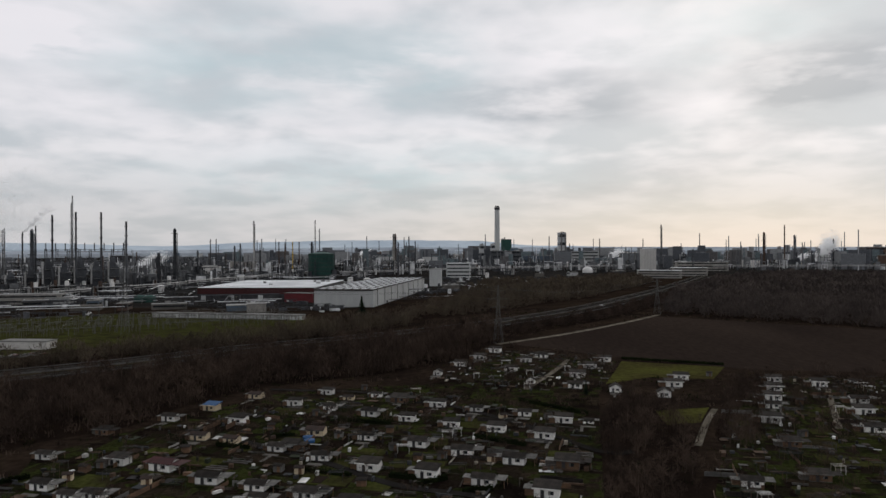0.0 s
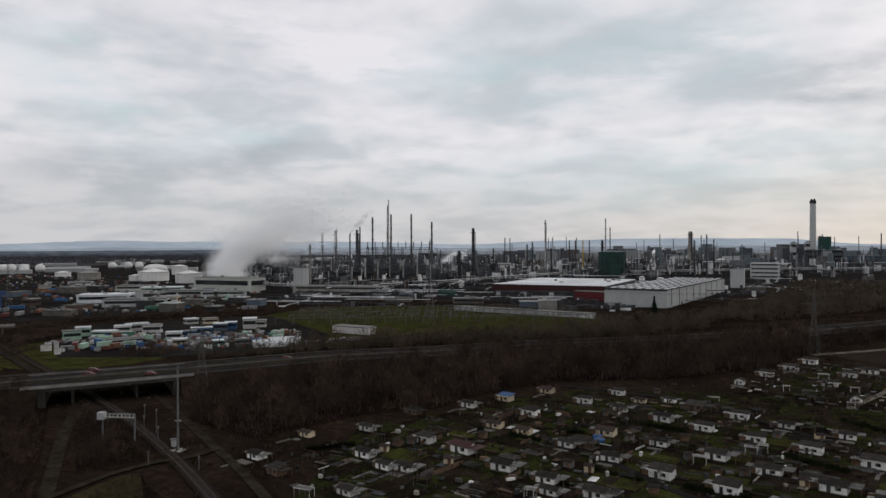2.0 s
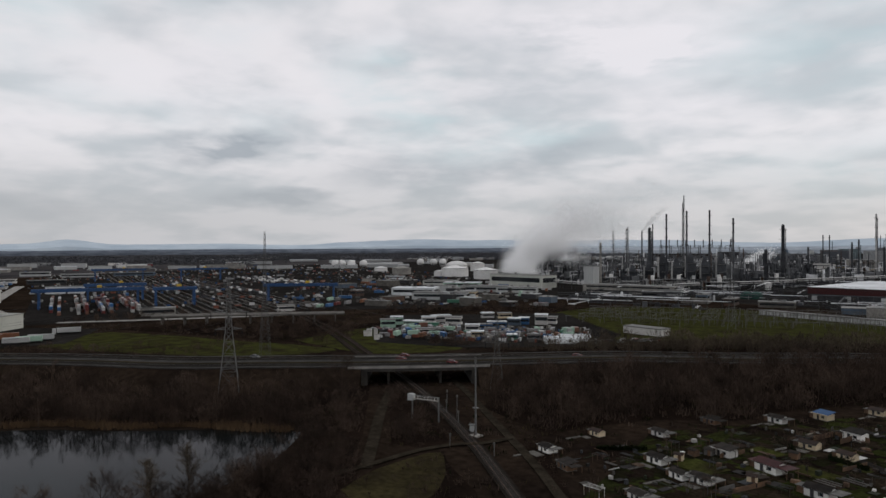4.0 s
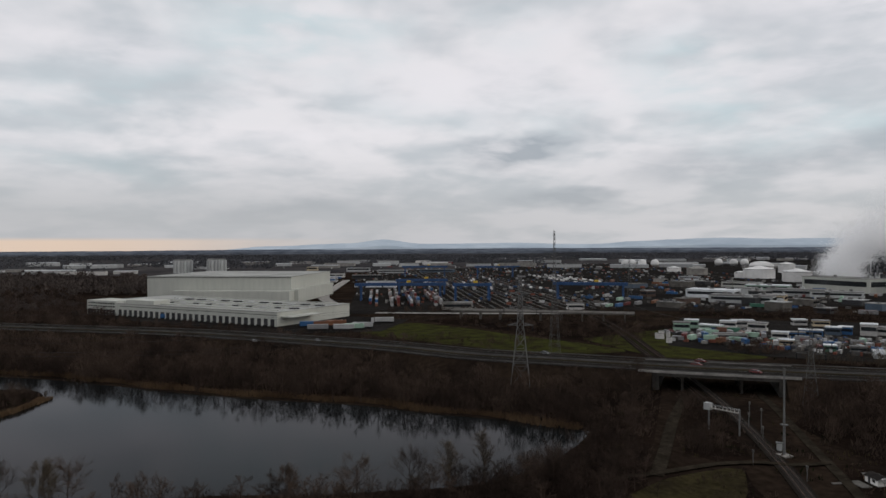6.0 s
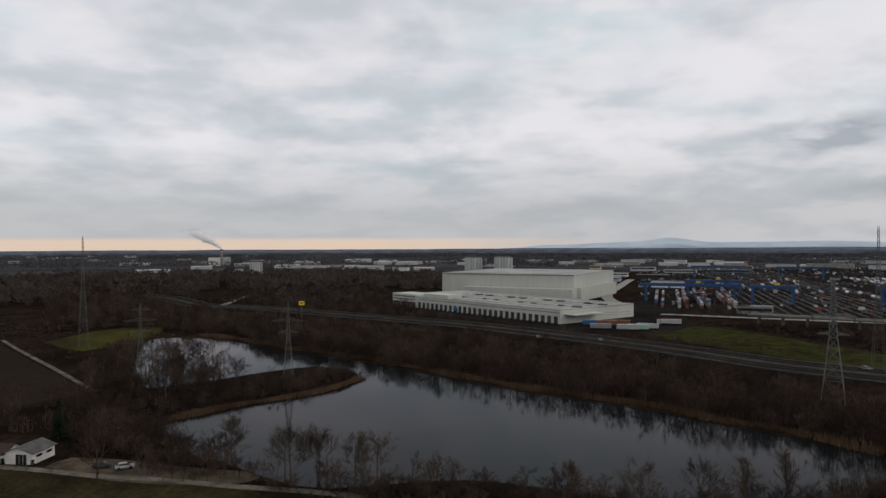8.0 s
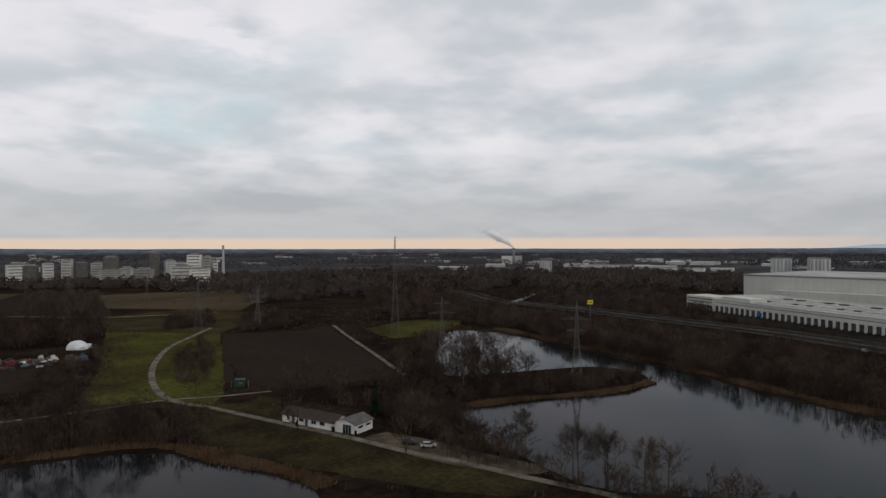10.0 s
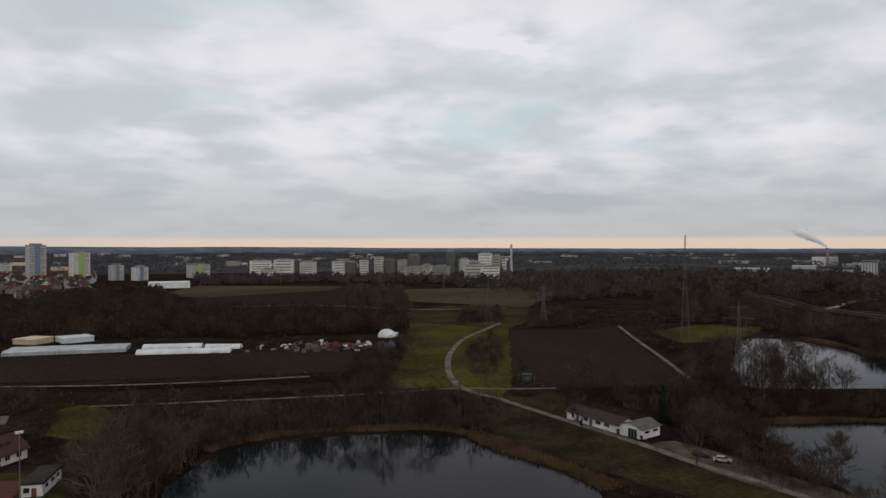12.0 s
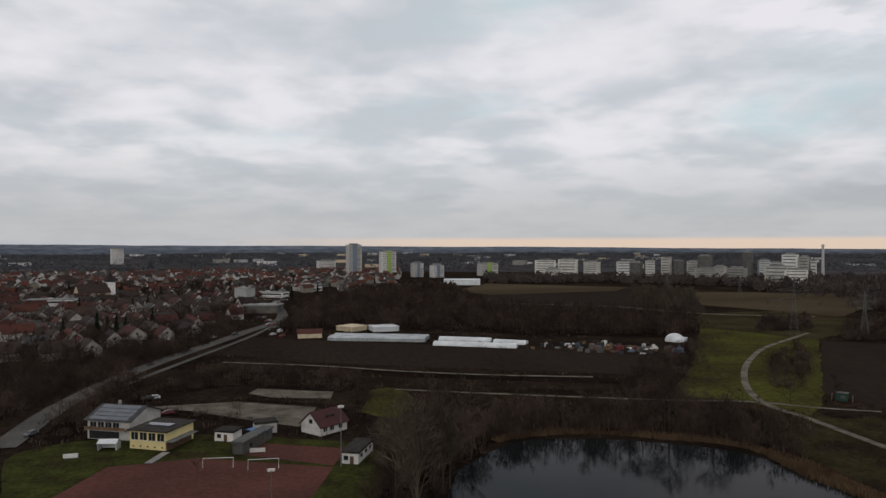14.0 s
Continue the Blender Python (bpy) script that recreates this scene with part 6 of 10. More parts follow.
GARDEN += [(0, 1.3, 90.2, 274.3), (5, 1.2, 80.3, 254.9), (2, 0.7, 45.0, 217.1), (0, 1.15, 133.4, 282.6), (0, 1.15, 125.0, 265.0), (0, 1.15, 117.3, 249.5), (1, 1.0, 111.6, 237.3), (0, 1.2, 101.7, 217.6), (0, 1.15, 146.5, 273.2), (2, 0.7, 163.6, 279.6), (1, 1.2, 144.9, 244.4), (0, 1.2, 136.9, 228.0), (1, 1.2, 126.8, 206.5), (4, 1.0, 95.2, 191.7), (2, 1.0, 70.5, 160.2), (4, 1.0, 88.0, 163.9), (2, 0.9, -116.9, 147.6), (4, 0.9, -104.6, 139.6), (3, 0.8, -116.9, 170.4), (1, 0.9, -81.3, 134.2)]
GARDEN += [(2, 0.9, -82.1, 153.0)]
R = random.Random(5)
for i, (k, size, x, y) in enumerate(GARDEN):
    size *= 0.85
    turn = -14 + R.uniform(-5, 5)
    copy = copy_thing(KINDS[k], pose(x, y, 0, 0, 0, turn) @ Matrix.Diagonal((size, size, R.uniform(0.95, 1.1) * min(size, 1.1), 1)))
    copy.matrix_basis = pose(x, y, 0, 0, 0, turn) @ Matrix.Diagonal((size, size * R.uniform(0.85, 1.05), min(size, 1.0) * R.uniform(0.86, 1.0), 1))
for k in KINDS:
    for o in (*k.children_recursive, k):
        bpy.data.objects.remove(o)


def shed(wall, roof, label):
    ob = thing("garden_shed", pose(0, 0, 0), label, "shed", "garden sheds")
    part("wall", Shape().box(0, 0, 0, 2.2, 1.9, 1.6), wall, ob)
    part("roof", Shape().gable(0, 0, 1.6, 2.2, 1.9, 0.4, 0.2, 0.08), roof, ob)
    part("door", Shape().box(0.3, -0.98, 0.05, 0.8, 0.06, 1.5), TIMBER, ob)
    return ob


SHEDS = [shed(TIMBER, FELT, "small brown timber tool shed"), shed(ETERNIT, FELT, "small grey tool shed"), shed(CREAM, TILE_BROWN, "small cream tool shed")]
SHED_AT = [(0, -88.5, 172.3), (1, -85.9, 175.8), (2, -69.2, 162.7), (1, -40.6, 172.1), (1, -30.6, 270.2), (1, -13.7, 190.0), (1, -0.4, 181.7), (2, 12.2, 179.2), (1, 33.3, 223.0), (1, -30.3, 202.1), (2, -35.2, 170.4), (1, 103.6, 201.9), (1, 112.2, 295.5), (0, -19.0, 161.3), (2, 18.9, 223.2), (0, -6.6, 180.4), (1, -41.8, 229.5), (0, -52.3, 211.9), (1, 26.5, 173.0), (0, -69.5, 188.7), (2, -89.3, 166.1), (1, 8.0, 221.2), (0, -16.0, 208.1), (1, 146.1, 256.5), (0, 123.7, 243.1)]
for i, (k, x, y) in enumerate(SHED_AT):
    copy_thing(SHEDS[k], pose(x, y, 0, 0, 0, -14 + 15 * (i % 3)))
for k in SHEDS:
    for o in (*k.children_recursive, k):
        bpy.data.objects.remove(o)


def hedge(x0, y0, x1, y1, h=1.3, w=1.0):
    R = random.Random(int(x0 * 7 + y0))
    s = Shape()
    n = max(3, int(math.hypot(x1 - x0, y1 - y0) / 0.5))
    for i in range(n * 9):
        t = R.random()
        a = R.uniform(0, 6.28)
        px, py, pz = x0 + (x1 - x0) * t + R.uniform(-w, w) / 2, y0 + (y1 - y0) * t + R.uniform(-w, w) / 2, h * R.random() ** 0.7
        u = Vector((math.cos(a), math.sin(a), R.uniform(-0.5, 0.7))) * 0.34
        v = Vector((-math.sin(a), math.cos(a), R.uniform(-0.5, 0.5))) * 0.30
        p = Vector((px, py, pz))
        s.add([p - u, p + v, p + u, p - v + Vector((0, 0, 0.2))], [(0, 1, 2), (0, 2, 3)])
    s.slab([(x0 - w * .3, y0 - w * .3), (x1 - w * .3, y1 - w * .3), (x1 + w * .3, y1 + w * .3), (x0 + w * .3, y0 + w * .3)], 0, h * 0.75)
    return tagged(part("hedge", s, HEDGE, None, "clipped dark evergreen garden hedge"), category="hedge", group="garden hedges")


for a, b in [((4.3, 156.6), (10.8, 157.9)), ((-49.9, 202.4), (-43.8, 204.1)), ((-6.6, 160.4), (0.6, 165.0)), ((-12.9, 167.2), (-6.8, 165.1)), ((-62.8, 194.0), (-53.2, 190.6)), ((-33.2, 221.9), (-16.7, 216.7)), ((8.9, 201.5), (22.5, 192.8)), ((86.8, 340.8), (128.8, 321.9)), ((27.2, 249.3), (46.9, 228.0)), ((-34.1, 171.6), (-22.4, 167.3)), ((-79.6, 202.8), (-71.4, 194.1)), ((-108.6, 158.4), (-99.5, 167.3))]:
    hedge(*a, *b)

# small lawns, each plot its own
for i in range(120):
    x, y = R.uniform(-130, 160), R.uniform(125, 290)
    if not (inside((x, y), [(-98.1, 158.5), (-79.6, 202.8), (-52.8, 246.3), (-5.3, 259.4), (47.2, 220.6), (31.9, 146.8), (-28.0, 121.2), (-83.3, 131.0)]) or inside((x, y), [(91.2, 223.5), (134.7, 289.9), (175.3, 277.1), (92.4, 146.1), (55.0, 146.5)])):
        continue
    g = setting("lawn", Shape().box(0, 0, -0.2, R.uniform(6, 13), R.uniform(5, 9), 0.26 + 0.0007 * i), GARDENLAWN, "small mown lawn of an allotment plot", "lawn")
    g.matrix_basis = pose(x, y, 0, 0, 0, -14)

# dug beds, slabs, cold frames and water butts between the cottages
BEDS = []
for i in range(64):
    x, y = R.uniform(-120, 95), R.uniform(130, 260)
    if not inside((x, y), [(-97.8, 162.2), (-77.9, 202.8), (-51.8, 241.9), (-5.2, 254.6), (44.7, 217.1), (32.0, 150.0), (-30.8, 133.1)]):
        continue
    b = part("vegetable_bed", Shape().box(0, 0, 0, R.uniform(3, 7), R.uniform(2, 4), 0.16 + 0.0015 * i), SOIL, None, "dug vegetable bed of dark soil")
    b.matrix_basis = pose(x, y, 0, 0, 0, -14 + 90 * (i % 2))
    tagged(b, category="garden bed", group="vegetable beds")
    if i % 2 == 0:
        for k in range(3):
            o = part("edging_board", Shape().box(R.uniform(-0.5, 0.5), -1.2 + k * 1.4, 0.0, R.uniform(4, 7), 0.16, 0.36 + 0.001 * i), ETERNIT, b)
for i in range(34):
    x, y = R.uniform(-90, 40), R.uniform(140, 240)
    o = part("cold_frame", Shape().box(0, 0, 0.12, R.uniform(0.7, 2.4), R.uniform(0.6, 1.5), R.uniform(0.3, 0.9), 0, 0.9), R.choice([ETERNIT, ETERNIT, TIMBER, WHITE, TIMBER, FELT, RUST, TIMBER]), None, "low cold frame or stacked boards in a garden")
    o.matrix_basis = pose(x, y, 0, 0, 0, R.uniform(0, 90))
    tagged(o, category="cold frame", group="garden clutter")
for x, y in [(-38.9, 200.5), (-37.9, 197.1)]:
    pool = thing("paddling_pool", pose(x, y, 0), "round bright blue covered garden pool", "pool")
    part("wall", Shape().cyl(0, 0, 0, 0.9, 1.5, 1.55, 16), BLUE_ROOF, pool)
    part("cover", Shape().dome(0, 0, 0.9, 1.5, 0.2, 16, 2), BLUE_ROOF, pool)

# boards, pots, slabs, canes, water butts and sheets lying about in the gardens
PLOT_A = [(-112, 150), (-92, 205), (-56, 250), (-5.3, 264), (47.2, 220.6), (31.9, 146.8), (-28.0, 119.2), (-88.3, 126.0)]
PLOT_B = [(91.2, 223.5), (134.7, 292.9), (178.3, 280.1), (92.4, 146.1), (55.0, 146.5)]
PLOT_C = [(-5, 290), (34, 372), (84, 338), (60, 268), (30, 262)]
litter, bright = Shape(), Shape()
RL = random.Random(57)
made = 0
while made < 1250:
    x, y = RL.uniform(-115, 180), RL.uniform(118, 375)
    if not any(inside((x, y), q) for q in (PLOT_A, PLOT_B, PLOT_C)):
        continue
    made += 1
    k, turn = RL.random(), -14 + RL.choice([0, 90]) + RL.uniform(-8, 8)
    to = bright if RL.random() < 0.13 else litter
    if k < 0.30:
        to.box(x, y, 0.22, RL.uniform(1.5, 5.5), RL.uniform(0.12, 0.3), RL.uniform(0.1, 0.5), turn)
    elif k < 0.55:
        to.box(x, y, 0.2, RL.uniform(0.5, 1.6), RL.uniform(0.4, 1.2), RL.uniform(0.3, 1.1), turn)
    elif k < 0.72:
        to.box(x, y, 0.25, RL.uniform(1.5, 4), RL.uniform(1, 2.5), 0.06, turn)
    elif k < 0.86:
        to.cyl(x, y, 0.15, RL.uniform(0.8, 1.2), 0.35, 0.3, 7)
    else:
        L = RL.uniform(2, 4)
        for q in (-1, 1):
            to.box(x + q * L / 2, y, 0.1, 0.09, 0.09, 2.1).box(x + q * L / 2, y + 2, 0.1, 0.09, 0.09, 2.1)
        for q in range(4):
            to.box(x, y + q * 0.66, 2.15, L + 0.6, 0.08, 0.1)
tagged(part("garden_litter", litter, island_material("garden_oddments", [(0.030, 0.023, 0.017), (0.065, 0.06, 0.054), (0.02, 0.018, 0.017), (0.075, 0.048, 0.032), (0.04, 0.042, 0.045), (0.022, 0.027, 0.015)]), None, "boards, tubs and trellis left in winter gardens"), category="garden clutter", kind="stuff")
tagged(part("garden_sheets", bright, island_material("pale_oddments", [(0.50, 0.49, 0.47), (0.34, 0.33, 0.31), (0.62, 0.62, 0.60), (0.28, 0.25, 0.20)]), None, "pale sheets, tubs and slabs in winter gardens"), category="garden clutter", kind="stuff")

# paved terraces and slab paths at the cottages
for i, (k, size, x, y) in enumerate(GARDEN):
    if i % 2:
        continue
    a = radians(-14)
    o = part("terrace", Shape().box(0, -4.2, 0, R.uniform(2, 5), R.uniform(1.2, 2.6), 0.14 + 0.0006 * i).box(R.uniform(-2, 2), -7.5, 0, 0.9, 5.5, 0.13 + 0.0006 * i), GREY_CONCRETE, None, "small terrace and slab path of grey paving")
    o.matrix_basis = pose(x, y, 0, 0, 0, -14)
    tagged(o, category="terrace", group="garden terraces")
# plank fences along the plots
for i in range(110):
    x, y = R.uniform(-120, 150), R.uniform(135, 280)
    if not any(inside((x, y), f) for f in OPEN):
        continue
    f = part("fence", Shape().box(0, 0, 0, R.uniform(5, 12), 0.08, R.uniform(0.8, 1.5)), R.choice([TIMBER, TIMBER, FELT, ETERNIT]), None, "weathered garden fence between allotment plots")
    f.matrix_basis = pose(x, y, 0, 0, 0, -14 + 90 * (i % 2) + R.uniform(-4, 4))
    tagged(f, category="fence", group="garden fences")


# ---- buildings on a line between two front corners ----
def site(a, b):
    """Pose whose x axis runs along the front, y away from the viewer's side; and the front's length."""
    a, b = Vector(a), Vector(b)
    mid, d = (a + b) / 2, b - a
    ang = math.atan2(d.y, d.x)
    n = Vector((-math.sin(ang), math.cos(ang)))
    if n.dot(mid) < 0:
        ang += math.pi
    return pose(mid.x, mid.y, 0, 0, 0, math.degrees(ang)), d.length


def dims(a, b, c):
    """Pose, front length and depth from three corners: front ends, and a rear one."""
    m, w = site(a, b)
    p = m.inverted() @ Vector((c[0], c[1], 0))
    return m, w, abs(p.y)


def plain_hall(m, w, d, h, wall, roof, label, category="building", bands=0, group="", roofbits=0, seed=0, name="industrial_building"):
    R = random.Random(seed)
    ob = tagged(part(name, Shape().box(0, d / 2, 0, w, d, h), wall, None, label), category=category, group=group)
    ob.matrix_basis = m
    part("roof", Shape().box(0, d / 2, h, w + 0.6, d + 0.6, 0.5), roof, ob)
    for i in range(bands):
        z = h * (i + 0.45) / bands
        part("window_band", Shape().box(0, -0.05, z, w * 0.92, 0.12, h / bands * 0.35), GLASS, ob)
        part("window_band", Shape().box(w / 2 + 0.03, d / 2, z, 0.12, d * 0.85, h / bands * 0.35), GLASS, ob)
        part("window_band", Shape().box(-w / 2 - 0.03, d / 2, z, 0.12, d * 0.85, h / bands * 0.35), GLASS, ob)
    for i in range(roofbits):
        part("roof_unit", Shape().box(R.uniform(-w, w) * 0.42, d * R.uniform(0.1, 0.9), h + 0.5, R.uniform(1.5, 5), R.uniform(1.5, 4), R.uniform(0.8, 2.6)), R.choice([STEEL, ROOFGREY, CLAD]), ob)
    return ob


# white hall with rooflights, and the red hall beside it
m, w, d = dims((-120.1, 651), (-64.0, 642), (-18.9, 891))
ob = plain_hall(m, w, d, 15.5, CLAD, FELT, "large white warehouse with rows of pale rooflights", "warehouse", name="warehouse")
for i in range(7):
    for j in range(11):
        part("rooflight", Shape().box(-w * 0.43 + w * 0.86 * i / 6, d * (0.06 + 0.88 * j / 10), 16.0, w * 0.07, d * 0.045, 0.6), ROOFWHITE, ob)
for i in range(9):
    part("wall_rib", Shape().box(w / 2 + 0.15, d * (0.06 + 0.11 * i), 0, 0.3, 1.2, 15.3), STEEL, ob)
part("eaves_trim", Shape().box(0, -0.2, 14.9, w + 0.8, 0.3, 0.7), DARKSTEEL, ob)
m, w, d = dims((-257.6, 734), (-134.2, 728), (-150.0, 892))
ob = plain_hall(m, w, d, 13, DARKSTEEL, ROOFWHITE, "long dark hall with a pale roof and red trim", "warehouse", name="warehouse", roofbits=6)
part("parapet", Shape().box(0, -0.4, 12.2, w + 1, 0.6, 1.0), MAROON, ob)
part("red_band", Shape().box(0, -0.15, 6.8, w, 0.4, 5.2), MAROON, ob, "dark red cladding band")
for i in range(12):
    part("dock_bay", Shape().box(-w * 0.45 + w * 0.9 * i / 11, -0.1, 0, w * 0.04, 0.3, 5.5), DARKSTEEL if i % 3 else CLAD, ob)
ob = plain_hall(*site((-160.6, 707), (-130.4, 698)), 8, 9, RED, ROOFGREY, "low red annex of the hall", name="warehouse")
# low pale range before the hall, with many doors
m, w = site((-231.2, 556), (-106.8, 530))
ob = thing("switchgear_building", m, "long low concrete range with regular pale doors", "building")
part("wall", Shape().box(0, 3, 0, w, 6, 3.6), CONCRETE, ob)
part("roof", Shape().box(0, 3, 3.6, w + 1, 7, 0.4), ROOFGREY, ob)
for i in range(44):
    part("door_panel", Shape().box(-w * 0.49 + w * 0.98 * i / 43, -0.05, 0.2, w / 60, 0.14, 3.0), CLAD, ob)
# small flat white building on the meadow
m, w = site((-243.1, 382.6), (-215.7, 380.0))
ob = plain_hall(m, w, 9, 4.2, WHITE, ROOFGREY, "flat-roofed white utility building on grass", name="utility_building")
# grey works offices
m, w = site((-482, 674), (-379.5, 695))
ob = plain_hall(m, w, 22, 9.5, CONCRETE, ROOFGREY, "grey concrete works building with an entrance block", bands=2, roofbits=5, name="works_building")
plain_hall(*site((-493, 691), (-478, 689)), 10, 30, CLAD, ROOFGREY, "pale concrete stair tower", bands=0, name="tower")

# power station block with tall stack
m, w = site((125.2, 1849), (204.6, 1838))
ob = plain_hall(m, w, 40, 44, WORKSTEEL, ROOFGREY, "grey boiler house of a power station", "power station", bands=4, roofbits=10, name="boiler_house")
for x, y, h, ww in [(108.9, 1958, 61.7, 12), (136.3, 1899, 62.9, 10), (172.6, 1894, 74.9, 26), (192.2, 1891, 50.4, 20)]:
    plain_hall(pose(x, y, 0, 0, 0, 5), ww, 18, h, CLAD_GREEN if ww > 22 else CLAD_BLUE if ww > 15 else WORKPALE, ROOFGREY, "block of the power station", bands=3 if ww < 15 else 0, roofbits=4, name="plant_block", seed=ww)


def chimney(x, y, h, r, mat, label, top=None, bands=(), flues=1):
    ob = thing("chimney", pose(x, y, 0), label, "chimney", "stacks")
    part("shaft", Shape().cyl(0, 0, 0, h, r * 1.25, r, 14), mat, ob)
    part("rim", Shape().cyl(0, 0, h * 0.955, h, r * 1.12, r * 1.12, 14), top or DARKSTEEL, ob)
    for b in bands:
        part("gallery", Shape().cyl(0, 0, h * b, h * b + 1.0, r * 1.9, r * 1.9, 10), DARKSTEEL, ob)
    for i in range(flues if flues > 1 else 0):
        part("flue", Shape().cyl((i - (flues - 1) / 2) * r * 0.9, 0, h, h + 4, r * 0.35, r * 0.35, 8), DARKSTEEL, ob)
    return ob


chimney(151.1, 1952, 165.5, 6.6, CLAD, "tall concrete power station chimney", flues=2)
# tower of stacked process floors
x, y, h = 349.3, 2041, 95.6
ob = plain_hall(pose(x, y, 0, 0, 0, 10), 20, 18, h, WORKPALE, ROOFGREY, "pale slender process tower", bands=4, roofbits=3, name="process_tower")
part("stair_shaft", Shape().box(-4, -1.5, 0, 3.5, 3, h + 3), STEEL, ob)
part("stair_shaft", Shape().box(8, -1.2, 0, 4, 2.4, h - 2), STEEL, ob)
# white silo block and terraces
x, y, h = 459, 1548, 48.8
ob = plain_hall(pose(x, y, 0, 0, 0, 12), 28, 22, h, WHITE, ROOFWHITE, "square white silo block with a stepped roof", name="silo_block")
part("cap", Shape().box(0, 11, h + 0.5, 20, 14, 2.5), ROOFWHITE, ob)
for i in range(5):
    part("pilaster", Shape().box(-13 + 6.5 * i, -0.3, 0, 0.7, 0.6, h), CLAD, ob)
for a, b, hh in (((337.3, 1218), (405, 1190), 13), ((420, 1281), (482, 1275), 15), ((512, 1542), (624, 1529), 19), ((799, 1972), (859, 1963), 40)):
    plain_hall(*site(a, b), 20, hh, CONCRETE if hh < 30 else RUST, ROOFWHITE if hh < 18 else ROOFGREY, "long flat works office with window bands", bands=3, roofbits=4, seed=hh, name="works_building")
x, y = 302.3, 1463
ob = thing("dome_tank", pose(x, y, 0), "white domed storage tank", "tank")
part("shell", Shape().cyl(0, 0, 0, 4, 11, 11, 20), TANKWHITE, ob)
part("dome", Shape().dome(0, 0, 4, 11, 9, 20, 5), TANKWHITE, ob)
plain_hall(*site((235.9, 2059), (320.3, 2046)), 30, 28, CLAD_BLUE, ROOFGREY, "blue-grey clad process hall", roofbits=5, name="process_hall")
x, y, h = -220.7, 1270, 44.1
ob = thing("gasometer", pose(x, y, 0), "dark green round gasholder with galleries", "gasholder")
part("shell", Shape().cyl(0, 0, 0, h, 23, 23, 28), CLAD_GREEN, ob)
part("crown", Shape().cyl(0, 0, h, h + 3, 23.4, 4, 28), CLAD_GREEN, ob)
for i in range(6):
    part("gallery", Shape().cyl(0, 0, h * (i + 0.7) / 6, h * (i + 0.7) / 6 + 0.6, 24.2, 24.2, 28), DARKSTEEL, ob)
for i in range(14):
    part("buttress", Shape().box(math.cos(i * 0.4488) * 23.4, math.sin(i * 0.4488) * 23.4, 0, 0.9, 0.9, h, math.degrees(i * 0.4488)), CLAD_GREEN, ob)
plain_hall(*site((-19.2, 981), (-2.6, 980)), 14, 24, CLAD, ROOFGREY, "pale concrete stair tower by the warehouse", name="tower")
plain_hall(*site((5.8, 1249), (48.0, 1245)), 24, 26, CLAD, ROOFWHITE, "pale works building with dark window bands", bands=4, roofbits=4, name="works_building")
plain_hall(*site((-501, 1456), (-467, 1453)), 20, 18, WHITE, ROOFGREY, "white cubic works building among pipes", name="works_building")
plain_hall(*site((395.4, 2168), (480, 2154)), 30, 40, CLAD, ROOFGREY, "pale high works block", bands=4, roofbits=6, name="works_building")
plain_hall(*site((1481, 2476), (1557, 2460)), 40, 48, RUST, ROOFGREY, "tall brown works block", bands=3, roofbits=8, name="works_building")


def column(x, y, h, r, mat, label="tall slender distillation column", rings=3):
    ob = tagged(part("distillation_column", Shape().cyl(0, 0, 0, h, r, r * 0.85, 8), mat, None, label), category="column", group="process columns")
    ob.matrix_basis = pose(x, y, 0)
    part("head", Shape().dome(0, 0, h, r * 0.85, r * 0.9, 8, 2), mat, ob)
    for i in range(rings):
        z = h * (0.45 + 0.5 * (i + 1) / rings) - 1
        part("platform", Shape().cyl(0, 0, z, z + 0.5, r * 1.9, r * 1.9, 8), WORKSTEEL, ob)
    if r > 1.8:
        part("ladder", Shape().box(r * 1.3, 0, h * 0.1, 0.7, 0.9, h * 0.85), WORKSTEEL, ob)
    return ob


def lattice_mast(x, y, h, base, label, mat=STEEL):
    """A slender guyed lattice tower carrying a flare pipe."""
    ob = thing("flare_stack", pose(x, y, 0), label, "flare stack", "flare stacks")
    s = Shape()
    n = int(h / 6)
    for k in range(4):
        a = math.pi / 4 + k * math.pi / 2
        c, q = math.cos(a) * base, math.sin(a) * base
        s.bar((c, q, 0), (c * 0.45, q * 0.45, h * 0.96), 0.22, 3)
    for i in range(n):
        f0, f1 = 1 - 0.55 * i / n, 1 - 0.55 * (i + 1) / n
        for k in range(4):
            a0, a1 = math.pi / 4 + k * math.pi / 2, math.pi / 4 + (k + 1) * math.pi / 2
            s.bar((math.cos(a0) * base * f0, math.sin(a0) * base * f0, h * 0.96 * i / n), (math.cos(a1) * base * f1, math.sin(a1) * base * f1, h * 0.96 * (i + 1) / n), 0.14, 3)
    part("lattice", s, mat, ob)
    part("pipe", Shape().cyl(0, 0, 0, h, 0.7, 0.55, 8), WORKSTEEL, ob)
    part("tip", Shape().cyl(0, 0, h * 0.965, h, 1.2, 1.0, 8), WORKSTEEL, ob)
    return ob


